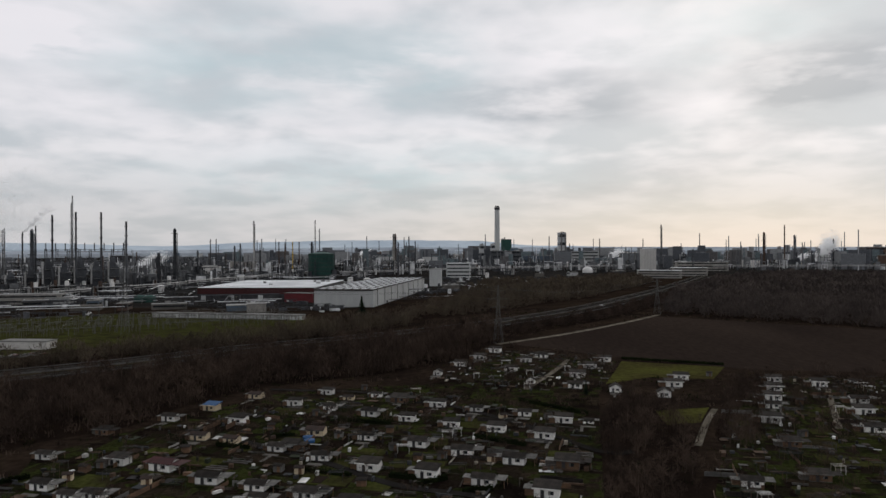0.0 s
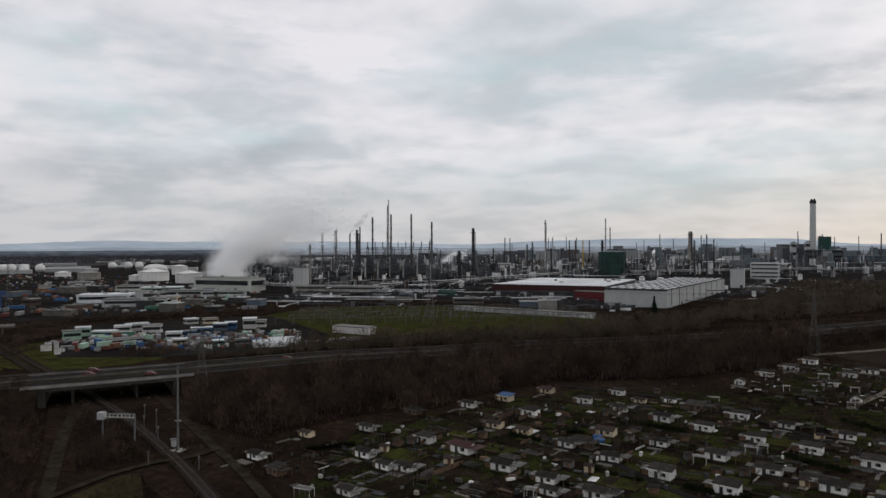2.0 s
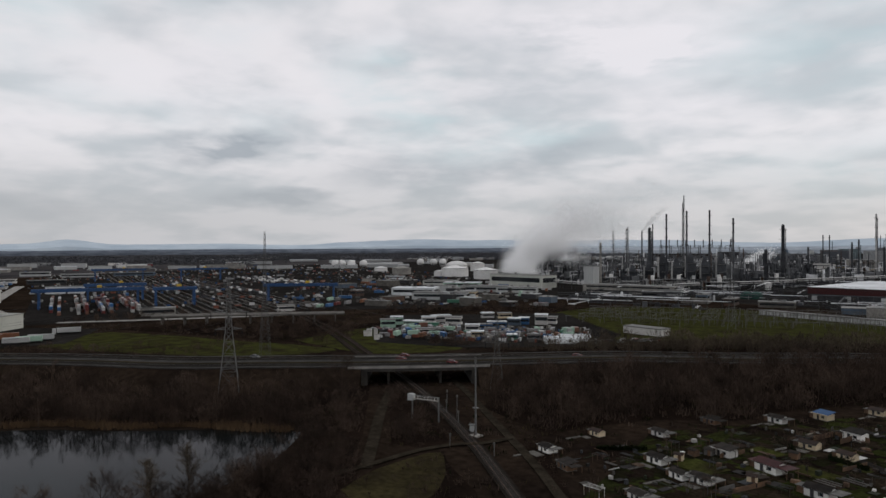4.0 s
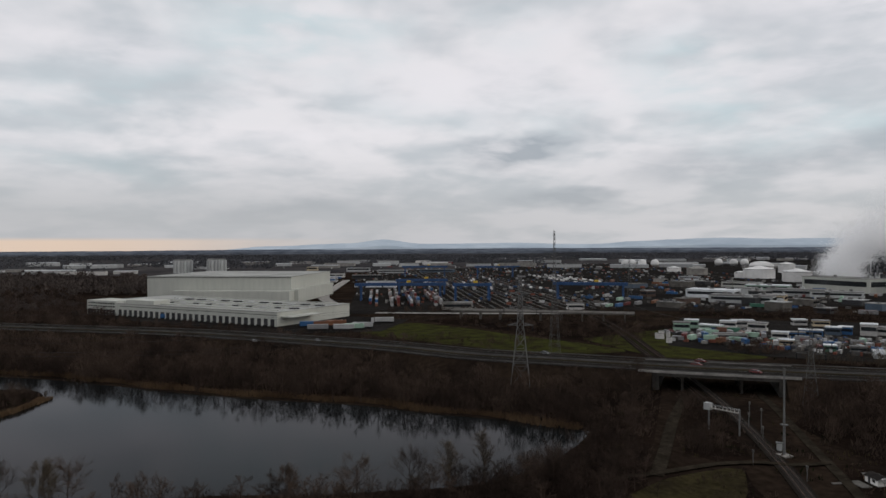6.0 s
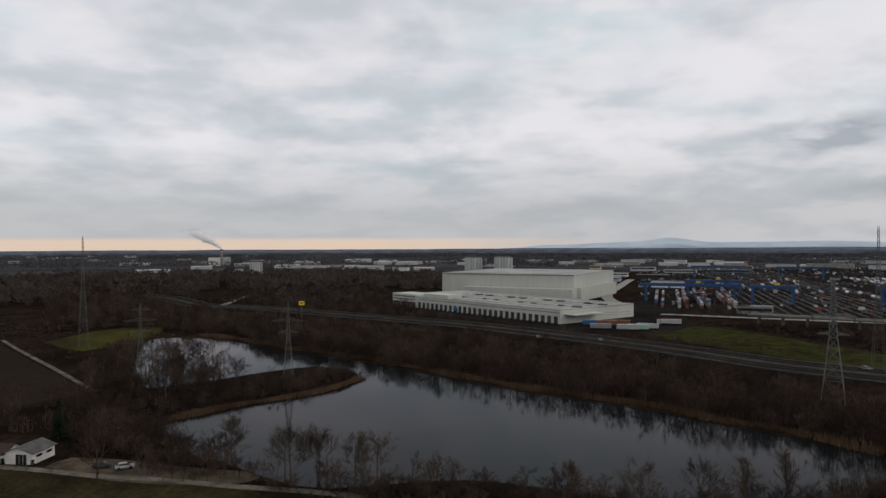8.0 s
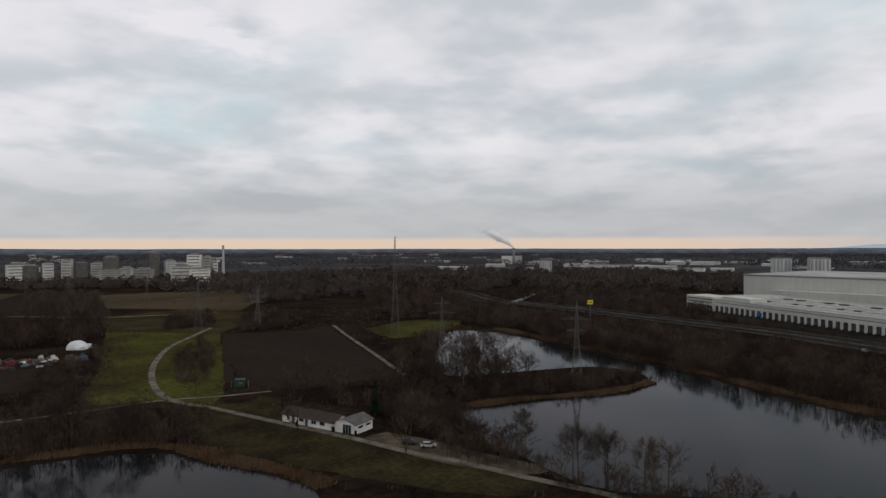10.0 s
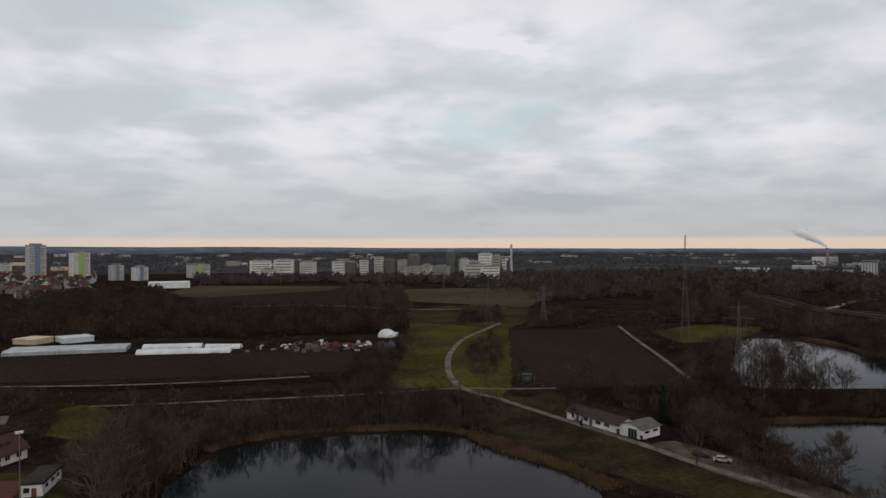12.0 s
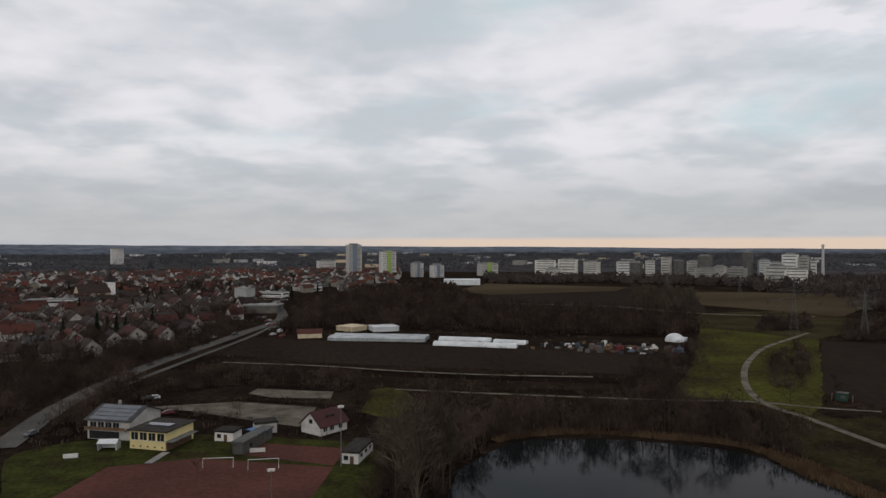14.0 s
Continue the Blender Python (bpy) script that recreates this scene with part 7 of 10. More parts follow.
for x, y, h in [(-460, 824, 94.7), (-439, 837, 98.4), (-416, 852, 99.0), (-372.0, 822, 86.6)]:
    chimney(x, y, h, 1.0, WORKSTEEL, "dark steel furnace stack with galleries", bands=(0.55, 0.68, 0.8, 0.92))
for x, y, h in [(-753, 1423, 162.5), (-721, 1358, 142.9), (-580, 886, 75.2), (-564, 896, 78.6)]:
    lattice_mast(x, y, h, 3.2, "tall lattice flare stack")
for x, y, h, r, mt in [(-537, 914, 78.5, 2.6, WORKSTEEL), (-533, 916, 84.4, 1.0, WORKSTEEL), (-386.2, 1008, 81.1, 2.7, WORKSTEEL), (-483, 711, 56.9, 1.5, CONCRETE), (-791, 1317, 86.6, 1.1, WORKSTEEL), (-375.7, 925, 47.2, 2.4, WORKSTEEL), (-416, 1540, 112.6, 1.9, PIPE), (-496, 1493, 73.0, 1.2, WORKSTEEL), (-486, 1499, 72.9, 1.2, WORKSTEEL), (-356.9, 1954, 131.1, 1.7, PIPE), (-346.0, 1961, 106.2, 1.5, WORKSTEEL), (-331.5, 1414, 66.4, 1.2, RUST), (-320.6, 1420, 65.2, 1.2, RUST), (-307.0, 1429, 66.3, 1.2, CRANE_YELLOW), (-295.3, 1436, 66.2, 1.2, RUST), (-117.3, 1718, 85.6, 3.2, RUST), (-370.3, 1244, 57.6, 1.6, WORKSTEEL), (-389.2, 1110, 50.3, 1.6, WORKSTEEL), (-319.8, 1224, 49.8, 1.8, WORKSTEEL), (-349.4, 1206, 61.4, 1.4, WORKSTEEL)]:
    column(x, y, h, r, mt, "tall steel process column with platforms" if r > 1.8 else "thin steel stack in the works")
for x, y, h, r, mt in [(-101.7, 1445, 80.5, 2.8, CONCRETE), (530, 1700, 105.7, 1.9, WORKSTEEL), (805, 1755, 86.4, 3.4, RUST), (853, 1748, 105.9, 1.7, RUST), (876, 1745, 80.3, 2.2, WORKSTEEL), (-65.9, 1355, 74.4, 1.2, WORKSTEEL), (-53.8, 1354, 65.6, 1.2, WORKSTEEL), (-86.8, 1357, 63.6, 1.6, WORKSTEEL), (-307.2, 1639, 66.2, 3.0, WORKSTEEL), (513, 1795, 72.5, 1.4, WORKSTEEL), (967, 1733, 70.0, 1.8, WORKSTEEL), (895, 1743, 61.9, 1.5, STEEL), (-635, 1056, 76.8, 1.0, WORKSTEEL), (-663, 1058, 85.5, 1.2, STEEL)]:
    column(x, y, h, r, mt, "tall steel process column with platforms" if r > 1.8 else "thin steel stack in the works")


def process_unit(seed, w, d, h):
    """An open steel frame full of vessels and pipes."""
    R = random.Random(seed)
    ob = thing("process_unit", pose(0, 0, 0), "open steel process structure crowded with vessels and pipes", "process unit", "process units")
    fr = Shape()
    nx, ny, nz = max(2, int(w / 7)), max(2, int(d / 8)), max(2, int(h / 5.5))
    for i in range(nx + 1):
        for j in range(ny + 1):
            fr.box(-w / 2 + w * i / nx, -d / 2 + d * j / ny, 0, 0.6, 0.6, h)
    for k in range(1, nz + 1):
        z = h * k / nz
        for j in range(ny + 1):
            fr.box(0, -d / 2 + d * j / ny, z - 0.6, w, 0.4, 0.6)
        for i in range(nx + 1):
            fr.box(-w / 2 + w * i / nx, 0, z - 0.6, 0.4, d, 0.6)
    part("steel_frame", fr, WORKSTEEL, ob)
    for k in range(1, nz + 1):
        if R.random() < 0.8:
            part("floor_deck", Shape().box(R.uniform(-.15, .15) * w, R.uniform(-.1, .1) * d, h * k / nz, w * R.uniform(0.5, 0.95), d * 0.9, 0.25), R.choice([WORKSTEEL, RUST, STEEL]), ob)
    for i in range(int(w * d / 105)):
        r = R.uniform(1.0, 2.4)
        z = h * R.randrange(nz) / nz
        hh = R.uniform(5, 13)
        part("vessel", Shape().cyl(R.uniform(-.45, .45) * w, R.uniform(-.45, .45) * d, z, z + hh, r, r, 8), R.choice([PIPE, WORKPALE, WORKSTEEL, RUST, TANKWHITE, WORKPALE]), ob)
    for i in range(4):
        z, y = R.uniform(3, h), R.uniform(-.5, .5) * d
        part("pipe", Shape().bar((-w * 0.55, y, z), (w * 0.55, y, z), R.uniform(0.25, 0.55), 5), R.choice([PIPE, STEEL, RUST, CRANE_YELLOW, PIPE]), ob)
    for i in range(2):
        x, y = R.uniform(-.45, .45) * w, R.uniform(-.4, .4) * d
        part("riser", Shape().cyl(x, y, 0, h * R.uniform(1.1, 1.7), 0.9, 0.7, 7), R.choice([WORKSTEEL, STEEL, PIPE, RUST]), ob)
    return ob


UNITS = [process_unit(100 + i, *s) for i, s in enumerate([(34, 20, 26), (26, 18, 18), (44, 18, 15), (22, 22, 32), (30, 16, 22), (40, 24, 12)])]
R = random.Random(11)
# furnace row with its great header frame
WORKS = []
WORKS += [(0, -485, 856), (3, -464, 870), (0, -452, 894), (3, -435, 905), (4, -532, 879), (1, -553, 866), (2, -738, 965), (4, -834, 1109), (1, -735, 1020), (3, -912, 1244), (2, -493, 745), (1, -412, 992), (0, -450, 1144), (4, -426, 1159), (2, -412, 1219), (3, -452, 1443), (0, -418, 1463), (1, -401, 1549), (4, -360.8, 1573), (0, -362.3, 1744), (2, -250.6, 1639), (1, -220.5, 1738)]
WORKS += [(0, -117.4, 1544), (3, -79.8, 1539), (4, -60.2, 1689), (0, -209.1, 1796), (1, 22.6, 1766), (2, -242.6, 1631), (4, 216.3, 1836), (1, 228.1, 1653), (0, -614, 982), (3, -698, 1146), (1, -617, 1055), (4, 456, 1908), (2, 474, 1801), (0, 678, 2121), (3, 684, 1990), (1, 791, 2103), (4, 818, 1855), (2, 829, 1752), (0, 943, 1837), (3, 947, 1735), (1, 951, 1645), (4, 1044, 1722)]
WORKS += [(0, 1133, 1809), (2, 1148, 2044), (5, -367.2, 939), (5, -412, 1123), (5, -364.1, 1238), (5, -401, 850), (5, -436, 813), (5, -455, 778), (2, -339.6, 1382), (5, -262.2, 1229), (5, -657, 838), (5, -369.5, 783), (2, -450, 1042), (5, 74.2, 1397), (5, -147.1, 1263), (5, 130.1, 1391), (2, 286.9, 1646), (5, 332.5, 1493)]
for i, (k, x, y) in enumerate(WORKS):
    copy_thing(UNITS[k], pose(x, y, 0, 0, 0, R.choice([0, 90, 180, 270]) + R.uniform(8, 20)))
for k in UNITS:
    for o in (*k.children_recursive, k):
        bpy.data.objects.remove(o)
# furnace houses in a row beneath the stacks
for i, (x, y) in enumerate([(-532, 861), (-499, 847), (-470, 833), (-456, 842), (-442, 851), (-427, 861), (-411, 871)]):
    h = (26, 30, 44, 38, 45, 40, 44)[i]
    ob = tagged(part("furnace", Shape().box(0, 0, 0, 13, 14, h * 0.72).box(0, 0, h * 0.72, 8, 9, h * 0.28, 0, 0.5), WORKSTEEL, None, "dark steel cracking furnace with galleries"), category="furnace", group="furnaces")
    ob.matrix_basis = pose(x, y, 0, 0, 0, 32)
    for z in (0.22, 0.45, 0.68):
        part("gallery", Shape().box(0, 0, h * z, 16, 17, 0.5), STEEL, ob)
    part("duct", Shape().bar((-6, -7.5, h * 0.3), (-6, -7.5, h * 0.9), 1.1, 7), PIPE, ob)
    part("lamp", Shape().dome(-3, -9.2, h * 0.12, 0.55, 0.6, 6, 2), LAMP, ob, "bright white work lamp")
    part("lamp", Shape().dome(5, -9.2, h * (0.47 if i % 2 else 0.24), 0.5, 0.55, 6, 2), LAMP, ob, "bright white work lamp")
    part("burner_box", Shape().box(4, -7.6, h * 0.1, 4, 2.5, h * 0.25), CLAD, ob)
m, w = site((-794, 1399), (-642, 1406))
ob = thing("header_frame", m, "long elevated steel frame carrying header pipes", "pipe bridge")
for i in range(8):
    part("trestle", Shape().box(-w / 2 + w * i / 7, -4, 0, 1.2, 1.2, 54).box(-w / 2 + w * i / 7, 4, 0, 1.2, 1.2, 54), WORKSTEEL, ob)
for z in (48, 52):
    part("girder", Shape().box(0, -4, z, w, 0.8, 1.0).box(0, 4, z, w, 0.8, 1.0), STEEL, ob)
for i in range(9):
    part("vent", Shape().cyl(-w / 2 + w * i / 8, 0, 50, 66, 1.1, 1.1, 6), WORKSTEEL, ob)


def pipe_bridge(a, b, z, label):
    m, w = site(a, b)
    ob = thing("pipe_bridge", m, label, "pipe bridge", "pipe bridges")
    n = max(3, int(w / 24))
    for i in range(n + 1):
        x = -w / 2 + w * i / n
        part("trestle", Shape().box(x, -2.5, 0, 0.7, 0.7, z + 2).box(x, 2.5, 0, 0.7, 0.7, z + 2).box(x, 0, z - 0.5, 0.6, 6, 0.5).box(x, 0, z + 1.8, 0.6, 6, 0.5), DARKSTEEL, ob)
    for j, (y, zz, r) in enumerate([(-2, z + 0.5, 0.5), (-0.7, z + 0.45, 0.35), (0.6, z + 0.5, 0.5), (2, z + 0.4, 0.3), (-1.5, z + 2.8, 0.55), (0, z + 2.7, 0.45), (1.5, z + 2.8, 0.5)]):
        part("pipe", Shape().bar((-w / 2, y, zz), (w / 2, y, zz), r, 6), (PIPE, STEEL, PIPE, RUST, PIPE, STEEL, TANKWHITE)[j], ob)
    return ob


for a, b, z in [((-407, 742), (-343.9, 937), 7), ((-343.9, 937), (-226.1, 1371), 8), ((-370.7, 828), (-534, 765), 6), ((39.7, 1372), (412, 1518), 12), ((-597, 737), (-497, 701), 7), ((-188.5, 1267), (18.7, 1463), 8), ((589, 1533), (944, 1491), 10), ((-835, 905), (-628, 856), 8)]:
    pipe_bridge(a, b, z, "long pipe bridge with pale insulated pipes")


def tank(x, y, r, h, mat=None, roof="cone", label="white cylindrical storage tank"):
    ob = thing("storage_tank", pose(x, y, 0), label, "tank", "storage tanks")
    part("shell", Shape().cyl(0, 0, 0, h, r, r, 24), mat or TANKWHITE, ob)
    if roof == "cone":
        part("roof", Shape().cyl(0, 0, h, h + r * 0.22, r * 1.02, r * 0.05, 24), mat or TANKWHITE, ob)
    else:
        part("roof", Shape().dome(0, 0, h, r, r * 0.42, 24, 5), mat or TANKWHITE, ob)
    part("rim", Shape().cyl(0, 0, h - 0.5, h, r * 1.03, r * 1.03, 24), STEEL, ob)
    part("stair", Shape().bar((r * 1.02, 0, 0), (0, -r * 1.05, h), 0.5, 4), DARKSTEEL, ob)
    return ob


for x, y, r, h, rf in [(-896, 868, 24, 15, "cone"), (-791, 837, 20, 15, "cone"), (-1139, 1109, 24, 10, "dome"), (-1037, 862, 18, 12, "cone"), (-1187, 929, 14, 8, "cone"), (-1049, 1084, 15, 17, "cone"), (-920, 853, 10, 9, "cone")]:
    tank(x, y, r, h, CONCRETE if r == 18 else None, rf, "grey concrete storage tank" if r == 18 else "large white storage tank")
for x, y in [(-1408, 1236), (-1376, 1254), (-1354, 1267), (-1464, 1002), (-1450, 1011), (-1427, 1024), (-1400, 1041)]:
    ob = thing("gas_sphere", pose(x, y, 0), "white spherical gas tank", "tank", "gas spheres")
    part("sphere", Shape().dome(0, 0, 10, 10, 10, 18, 6), TANKWHITE, ob)
    s = Shape().dome(0, 0, 0, 10, 7, 18, 5)
    s.v = [(a, b, 10 - c) for a, b, c in s.v]
    s.f = [tuple(reversed(f)) for f in s.f]
    part("underside", s, TANKWHITE, ob)
    for k in range(6):
        part("leg", Shape().cyl(math.cos(k * 1.047) * 9, math.sin(k * 1.047) * 9, 0, 9.5, 0.4, 0.4, 6), STEEL, ob)
for x, y, r, h in [(-155.3, 787, 5, 6), (-299.5, 714, 6, 5), (-309.5, 714, 6, 5), (-350.0, 868, 4, 8), (-110.3, 1017, 5, 9), (-139.3, 1050, 4, 9), (75.4, 1672, 6, 14), (-62.7, 1983, 12, 16), (522, 2015, 8, 12), (71.5, 1139, 3, 12)]:
    tank(x, y, r, h, CLAD_GREEN if (r, h) == (6, 5) else None, "dome", "squat pale process tank")
# cooling hall beneath the great steam plume
plain_hall(*site((-654, 700), (-563, 699)), 30, 16, CLAD_CREAM, ROOFGREY, "long pale cooling hall with louvred walls", bands=1, roofbits=6, name="cooling_hall")
# a mixed crowd of lower works buildings
R = random.Random(21)
LOW = [(-545, 610), (-603, 633), (-556, 548), (-612, 567), (-579, 504), (-509, 487), (-486, 527), (-467, 558), (-425, 542), (-787, 665), (-728, 654), (-753, 607), (-529, 434), (-508, 391.4), (-621, 457), (-752, 537), (-835, 634), (-449, 450), (-420, 470), (-381.1, 651), (-377.5, 683), (-316.5, 648), (-183.9, 625), (-152.7, 601), (-245.5, 627), (-74.5, 1096), (29.0, 1007), (11.6, 913), (181.7, 1280), (345.1, 1397), (241.5, 1325), (-207.9, 747), (-261.1, 841), (-204.8, 892), (-317.4, 619), (-281.7, 629)]
for i, (x, y) in enumerate(LOW):
    w, d, h = R.uniform(12, 30), R.uniform(8, 18), R.uniform(3.5, 7.5)
    wall = R.choice([CLAD, GREY_CONCRETE, CONCRETE, GREY_CONCRETE, CLAD_BLUE, RUST, DARKSTEEL])
    plain_hall(pose(x, y, 0, 0, 0, R.choice([15, 105, 195]) + R.uniform(-6, 6)), w, d, h, wall, R.choice([ROOFGREY, ROOFGREY, GREY_CONCRETE, CLAD]), "low industrial shed with a flat roof", bands=R.choice([0, 1, 1]), roofbits=R.randrange(4), seed=i, name="industrial_shed", group="industrial sheds")

# the dense small stuff of the works: pumps, drums, ducts, racks, low columns
WORKS_AREA = [(-573, 821), (-472, 854), (-374.8, 1022), (-188.5, 1267), (80.9, 1521), (454, 1625), (979, 1487), (1673, 2540), (135.4, 2544), (-818, 2093), (-1097, 1732), (-1141, 1504), (-679, 824)]
DENSE = {"dark": Shape(), "mid": Shape(), "pale": Shape()}
R = random.Random(33)
for i in range(11500):
    b = R.uniform(-34, 47)
    d = R.uniform(850, 2100)
    if i > 7000:
        b, d = R.uniform(19, 46), R.uniform(930, 1300)
    x, y = polar(b, d)
    lump = noise.noise(Vector((x, y, 3.0)) * 0.012)
    if not inside((x, y), WORKS_AREA) or lump < R.uniform(-0.5, 0.25):
        continue
    s = DENSE[R.choice(["dark", "dark", "mid", "mid", "pale"])]
    k = R.random()
    tall = 1.0 + max(0.0, lump) * 1.6
    if k < 0.30:
        s.box(x, y, 0, R.uniform(3, 14), R.uniform(3, 10), R.uniform(4, 17) * tall, 14)
    elif k < 0.55:
        r = R.uniform(0.8, 2.6)
        s.cyl(x, y, 0, R.uniform(6, 22) * tall, r, r, 7)
    elif k < 0.75:
        z, a, L = R.uniform(4, 16) * tall, radians(14 + R.choice([0, 90])), R.uniform(10, 34)
        s.bar((x, y, z), (x + math.cos(a) * L, y + math.sin(a) * L, z), R.uniform(0.3, 0.8), 5)
        s.box(x, y, 0, 0.6, 0.6, z)
        s.box(x + math.cos(a) * L, y + math.sin(a) * L, 0, 0.6, 0.6, z)
    elif k < 0.92:
        w, h = R.uniform(5, 12), R.uniform(10, 24) * tall
        for u, v in ((-1, -1), (1, -1), (1, 1), (-1, 1)):
            s.box(x + u * w / 2, y + v * w / 2, 0, 0.5, 0.5, h)
        for q in range(1, 4):
            s.box(x, y, h * q / 3 - 0.4, w + 0.6, w + 0.6, 0.4)
    else:
        s.cyl(x, y, 0, R.uniform(12, 30) * tall, 0.8, 0.6, 6)
for key, mt in (("dark", WORKSTEEL), ("mid", WORKMID), ("pale", WORKPALE)):
    tagged(part("process_equipment", DENSE[key], mt, None, "crowded small steel equipment of the works"), category="process equipment", kind="stuff")

# low racks, pipe runs, skips and sheds over the open works ground
low = {"dark": Shape(), "mid": Shape(), "pale": Shape()}
R = random.Random(35)
GROUNDS = [(-404, 592), (-359.5, 650), (-253.3, 690), (-219.7, 626), (-105.0, 579), (10.4, 825), (509, 1324), (604, 1607), (-88.8, 1306), (-400, 1024), (-509, 694), (-395.6, 521), (-268.6, 569)]
made = 0
while made < 900:
    b, d = R.uniform(-24, 42), R.uniform(520, 1250)
    x, y = polar(b, d)
    if not inside((x, y), GROUNDS):
        continue
    made += 1
    s = low[R.choice(["dark", "dark", "dark", "mid", "mid", "pale"])]
    k, turn = R.random(), 16 + R.choice([0, 0, 0, 90])
    if k < 0.55:
        s.box(x, y, 0, R.uniform(1.5, 9), R.uniform(1.2, 4), R.uniform(0.8, 3.4), turn)
    elif k < 0.85:
        s.box(x, y, R.uniform(0.5, 3.0), R.uniform(20, 70), 0.5, 0.5, turn).box(x, y, 0, 0.4, 0.4, 3.2)
    else:
        s.cyl(x, y, 0, R.uniform(2, 6), R.uniform(1, 2.4), None, 8)
# long runs of pale and rusty pipe on low sleepers
for i in range(170):
    b, d = R.uniform(8, 43), R.uniform(560, 1250)
    x, y = polar(b, d)
    if not inside((x, y), GROUNDS):
        continue
    a, L, z = radians(R.choice([14, 16, 18, 104])), R.uniform(30, 110), R.uniform(2.5, 9)
    run = low[R.choice(["pale", "pale", "mid", "dark"])]
    for k in range(R.choice([1, 2, 3])):
        run.bar((x, y + k * 1.1, z), (x + math.cos(a) * L, y + math.sin(a) * L + k * 1.1, z), R.uniform(0.25, 0.5), 5)
    for k in range(int(L / 12) + 1):
        low["dark"].box(x + math.cos(a) * k * 12, y + math.sin(a) * k * 12, 0, 0.4, 0.4, z)
for key, mt in (("dark", DARKSTEEL), ("mid", WORKSTEEL), ("pale", WORKPALE)):
    tagged(part("yard_equipment", low[key], mt, None, "low racks, pipe runs and stores on works ground"), category="yard equipment", kind="stuff")
pipe_bridge((-466, 852), (-461, 1065), 8, "long pipe bridge with pale insulated pipes")
pipe_bridge((-461, 1065), (-323.6, 1635), 9, "long pipe bridge with pale insulated pipes")

# ---- steam and smoke ----
def plume(name, start, way, length, r0, r1, rise, count, size, mat, label, seed, curl=0.25, fade=2.6):
    """A drifting cloud of fine droplet flakes in billows, dense at its foot and thinning outwards."""
    R = np.random.default_rng(seed)
    puffs = []
    n_puff = int(40 + length / 3)
    for i in range(n_puff):
        u = ((i + R.random()) / n_puff) ** 1.3
        r = r0 + (r1 - r0) * u ** 0.8
        side = R.normal(0, curl, 3) * r
        puffs.append((start[0] + way[0] * length * u + side[0], start[1] + way[1] * length * u + side[1], start[2] + rise * u ** 0.75 + side[2] * 0.8, r * R.uniform(0.22, 0.55), (1 - u) ** fade))
    wts = np.array([p[3] ** 2 * p[4] for p in puffs])
    P = np.array(puffs)[R.choice(len(puffs), count, p=wts / wts.sum())]
    off = R.normal(0, 0.62, (count, 3)) * P[:, 3:4]
    off[:, 2] *= np.where(off[:, 2] < 0, 0.5, 1.0)
    c = P[:, :3] + off
    low = start[2] * 0.9 + size
    c[:, 2] = np.where(c[:, 2] < low, 2 * low - c[:, 2], c[:, 2])
    # flakes turn to the camera and tilt up, so it sees their bright sides
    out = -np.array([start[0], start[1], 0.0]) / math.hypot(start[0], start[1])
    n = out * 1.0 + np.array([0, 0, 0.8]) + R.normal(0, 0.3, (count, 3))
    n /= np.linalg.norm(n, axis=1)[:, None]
    a = np.cross(n, R.normal(0, 1, (count, 3)))
    a /= np.linalg.norm(a, axis=1)[:, None]
    b = np.cross(n, a)
    s = (size * R.uniform(0.6, 1.4, count))[:, None]
    tri = np.stack([c + a * s, c + (b * 0.866 - a * 0.5) * s, c - (b * 0.866 + a * 0.5) * s], 1)
    return tagged(new(name, from_triangles(name, tri, mat)), label, "steam", kind="stuff")


x, y = -657, 747
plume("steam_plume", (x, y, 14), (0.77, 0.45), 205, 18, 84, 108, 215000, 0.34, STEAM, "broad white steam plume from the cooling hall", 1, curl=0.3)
x, y = 937, 1737
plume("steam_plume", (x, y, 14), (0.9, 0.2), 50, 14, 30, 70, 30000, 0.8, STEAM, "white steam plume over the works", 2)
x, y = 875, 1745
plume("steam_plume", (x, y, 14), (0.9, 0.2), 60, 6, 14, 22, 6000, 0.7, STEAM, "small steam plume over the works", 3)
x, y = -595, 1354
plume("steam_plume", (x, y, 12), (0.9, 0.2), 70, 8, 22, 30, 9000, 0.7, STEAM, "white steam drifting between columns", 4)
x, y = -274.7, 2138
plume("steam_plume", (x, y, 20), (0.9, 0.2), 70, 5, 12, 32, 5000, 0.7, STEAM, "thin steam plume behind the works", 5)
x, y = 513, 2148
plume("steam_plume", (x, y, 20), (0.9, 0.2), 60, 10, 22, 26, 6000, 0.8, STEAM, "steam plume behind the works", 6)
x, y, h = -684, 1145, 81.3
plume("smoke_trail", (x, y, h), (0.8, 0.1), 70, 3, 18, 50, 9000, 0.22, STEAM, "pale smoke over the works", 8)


# ---- dispatch hall, high store, rail terminal ----
m, w, d = dims((-751, -41.1), (-687, 90.8), (-821, 139.3))
ob = thing("high_bay_store", m, "huge windowless cream high-bay store", "warehouse")
part("wall", Shape().box(0, d / 2, 0, w, d, 25), CLAD_CREAM, ob)
part("roof", Shape().box(0, d / 2, 25, w + 0.8, d + 0.8, 0.6), HALLROOF, ob)
part("lower_range", Shape().box(w * 0.12, -7, 0, w * 0.8, 14, 12), CLAD_CREAM, ob, "lower cream range before the store")
part("side_range", Shape().box(w / 2 + 3.5, d * 0.45, 0, 7, d * 0.9, 13), CLAD_CREAM, ob, "lower cream range beside the store")
part("cornice", Shape().box(0, -0.2, 24.2, w + 0.6, 0.4, 0.5), STEEL, ob)
m, w, d = dims((-639, -80.1), (-485, 54.6), (-547, 108.7))
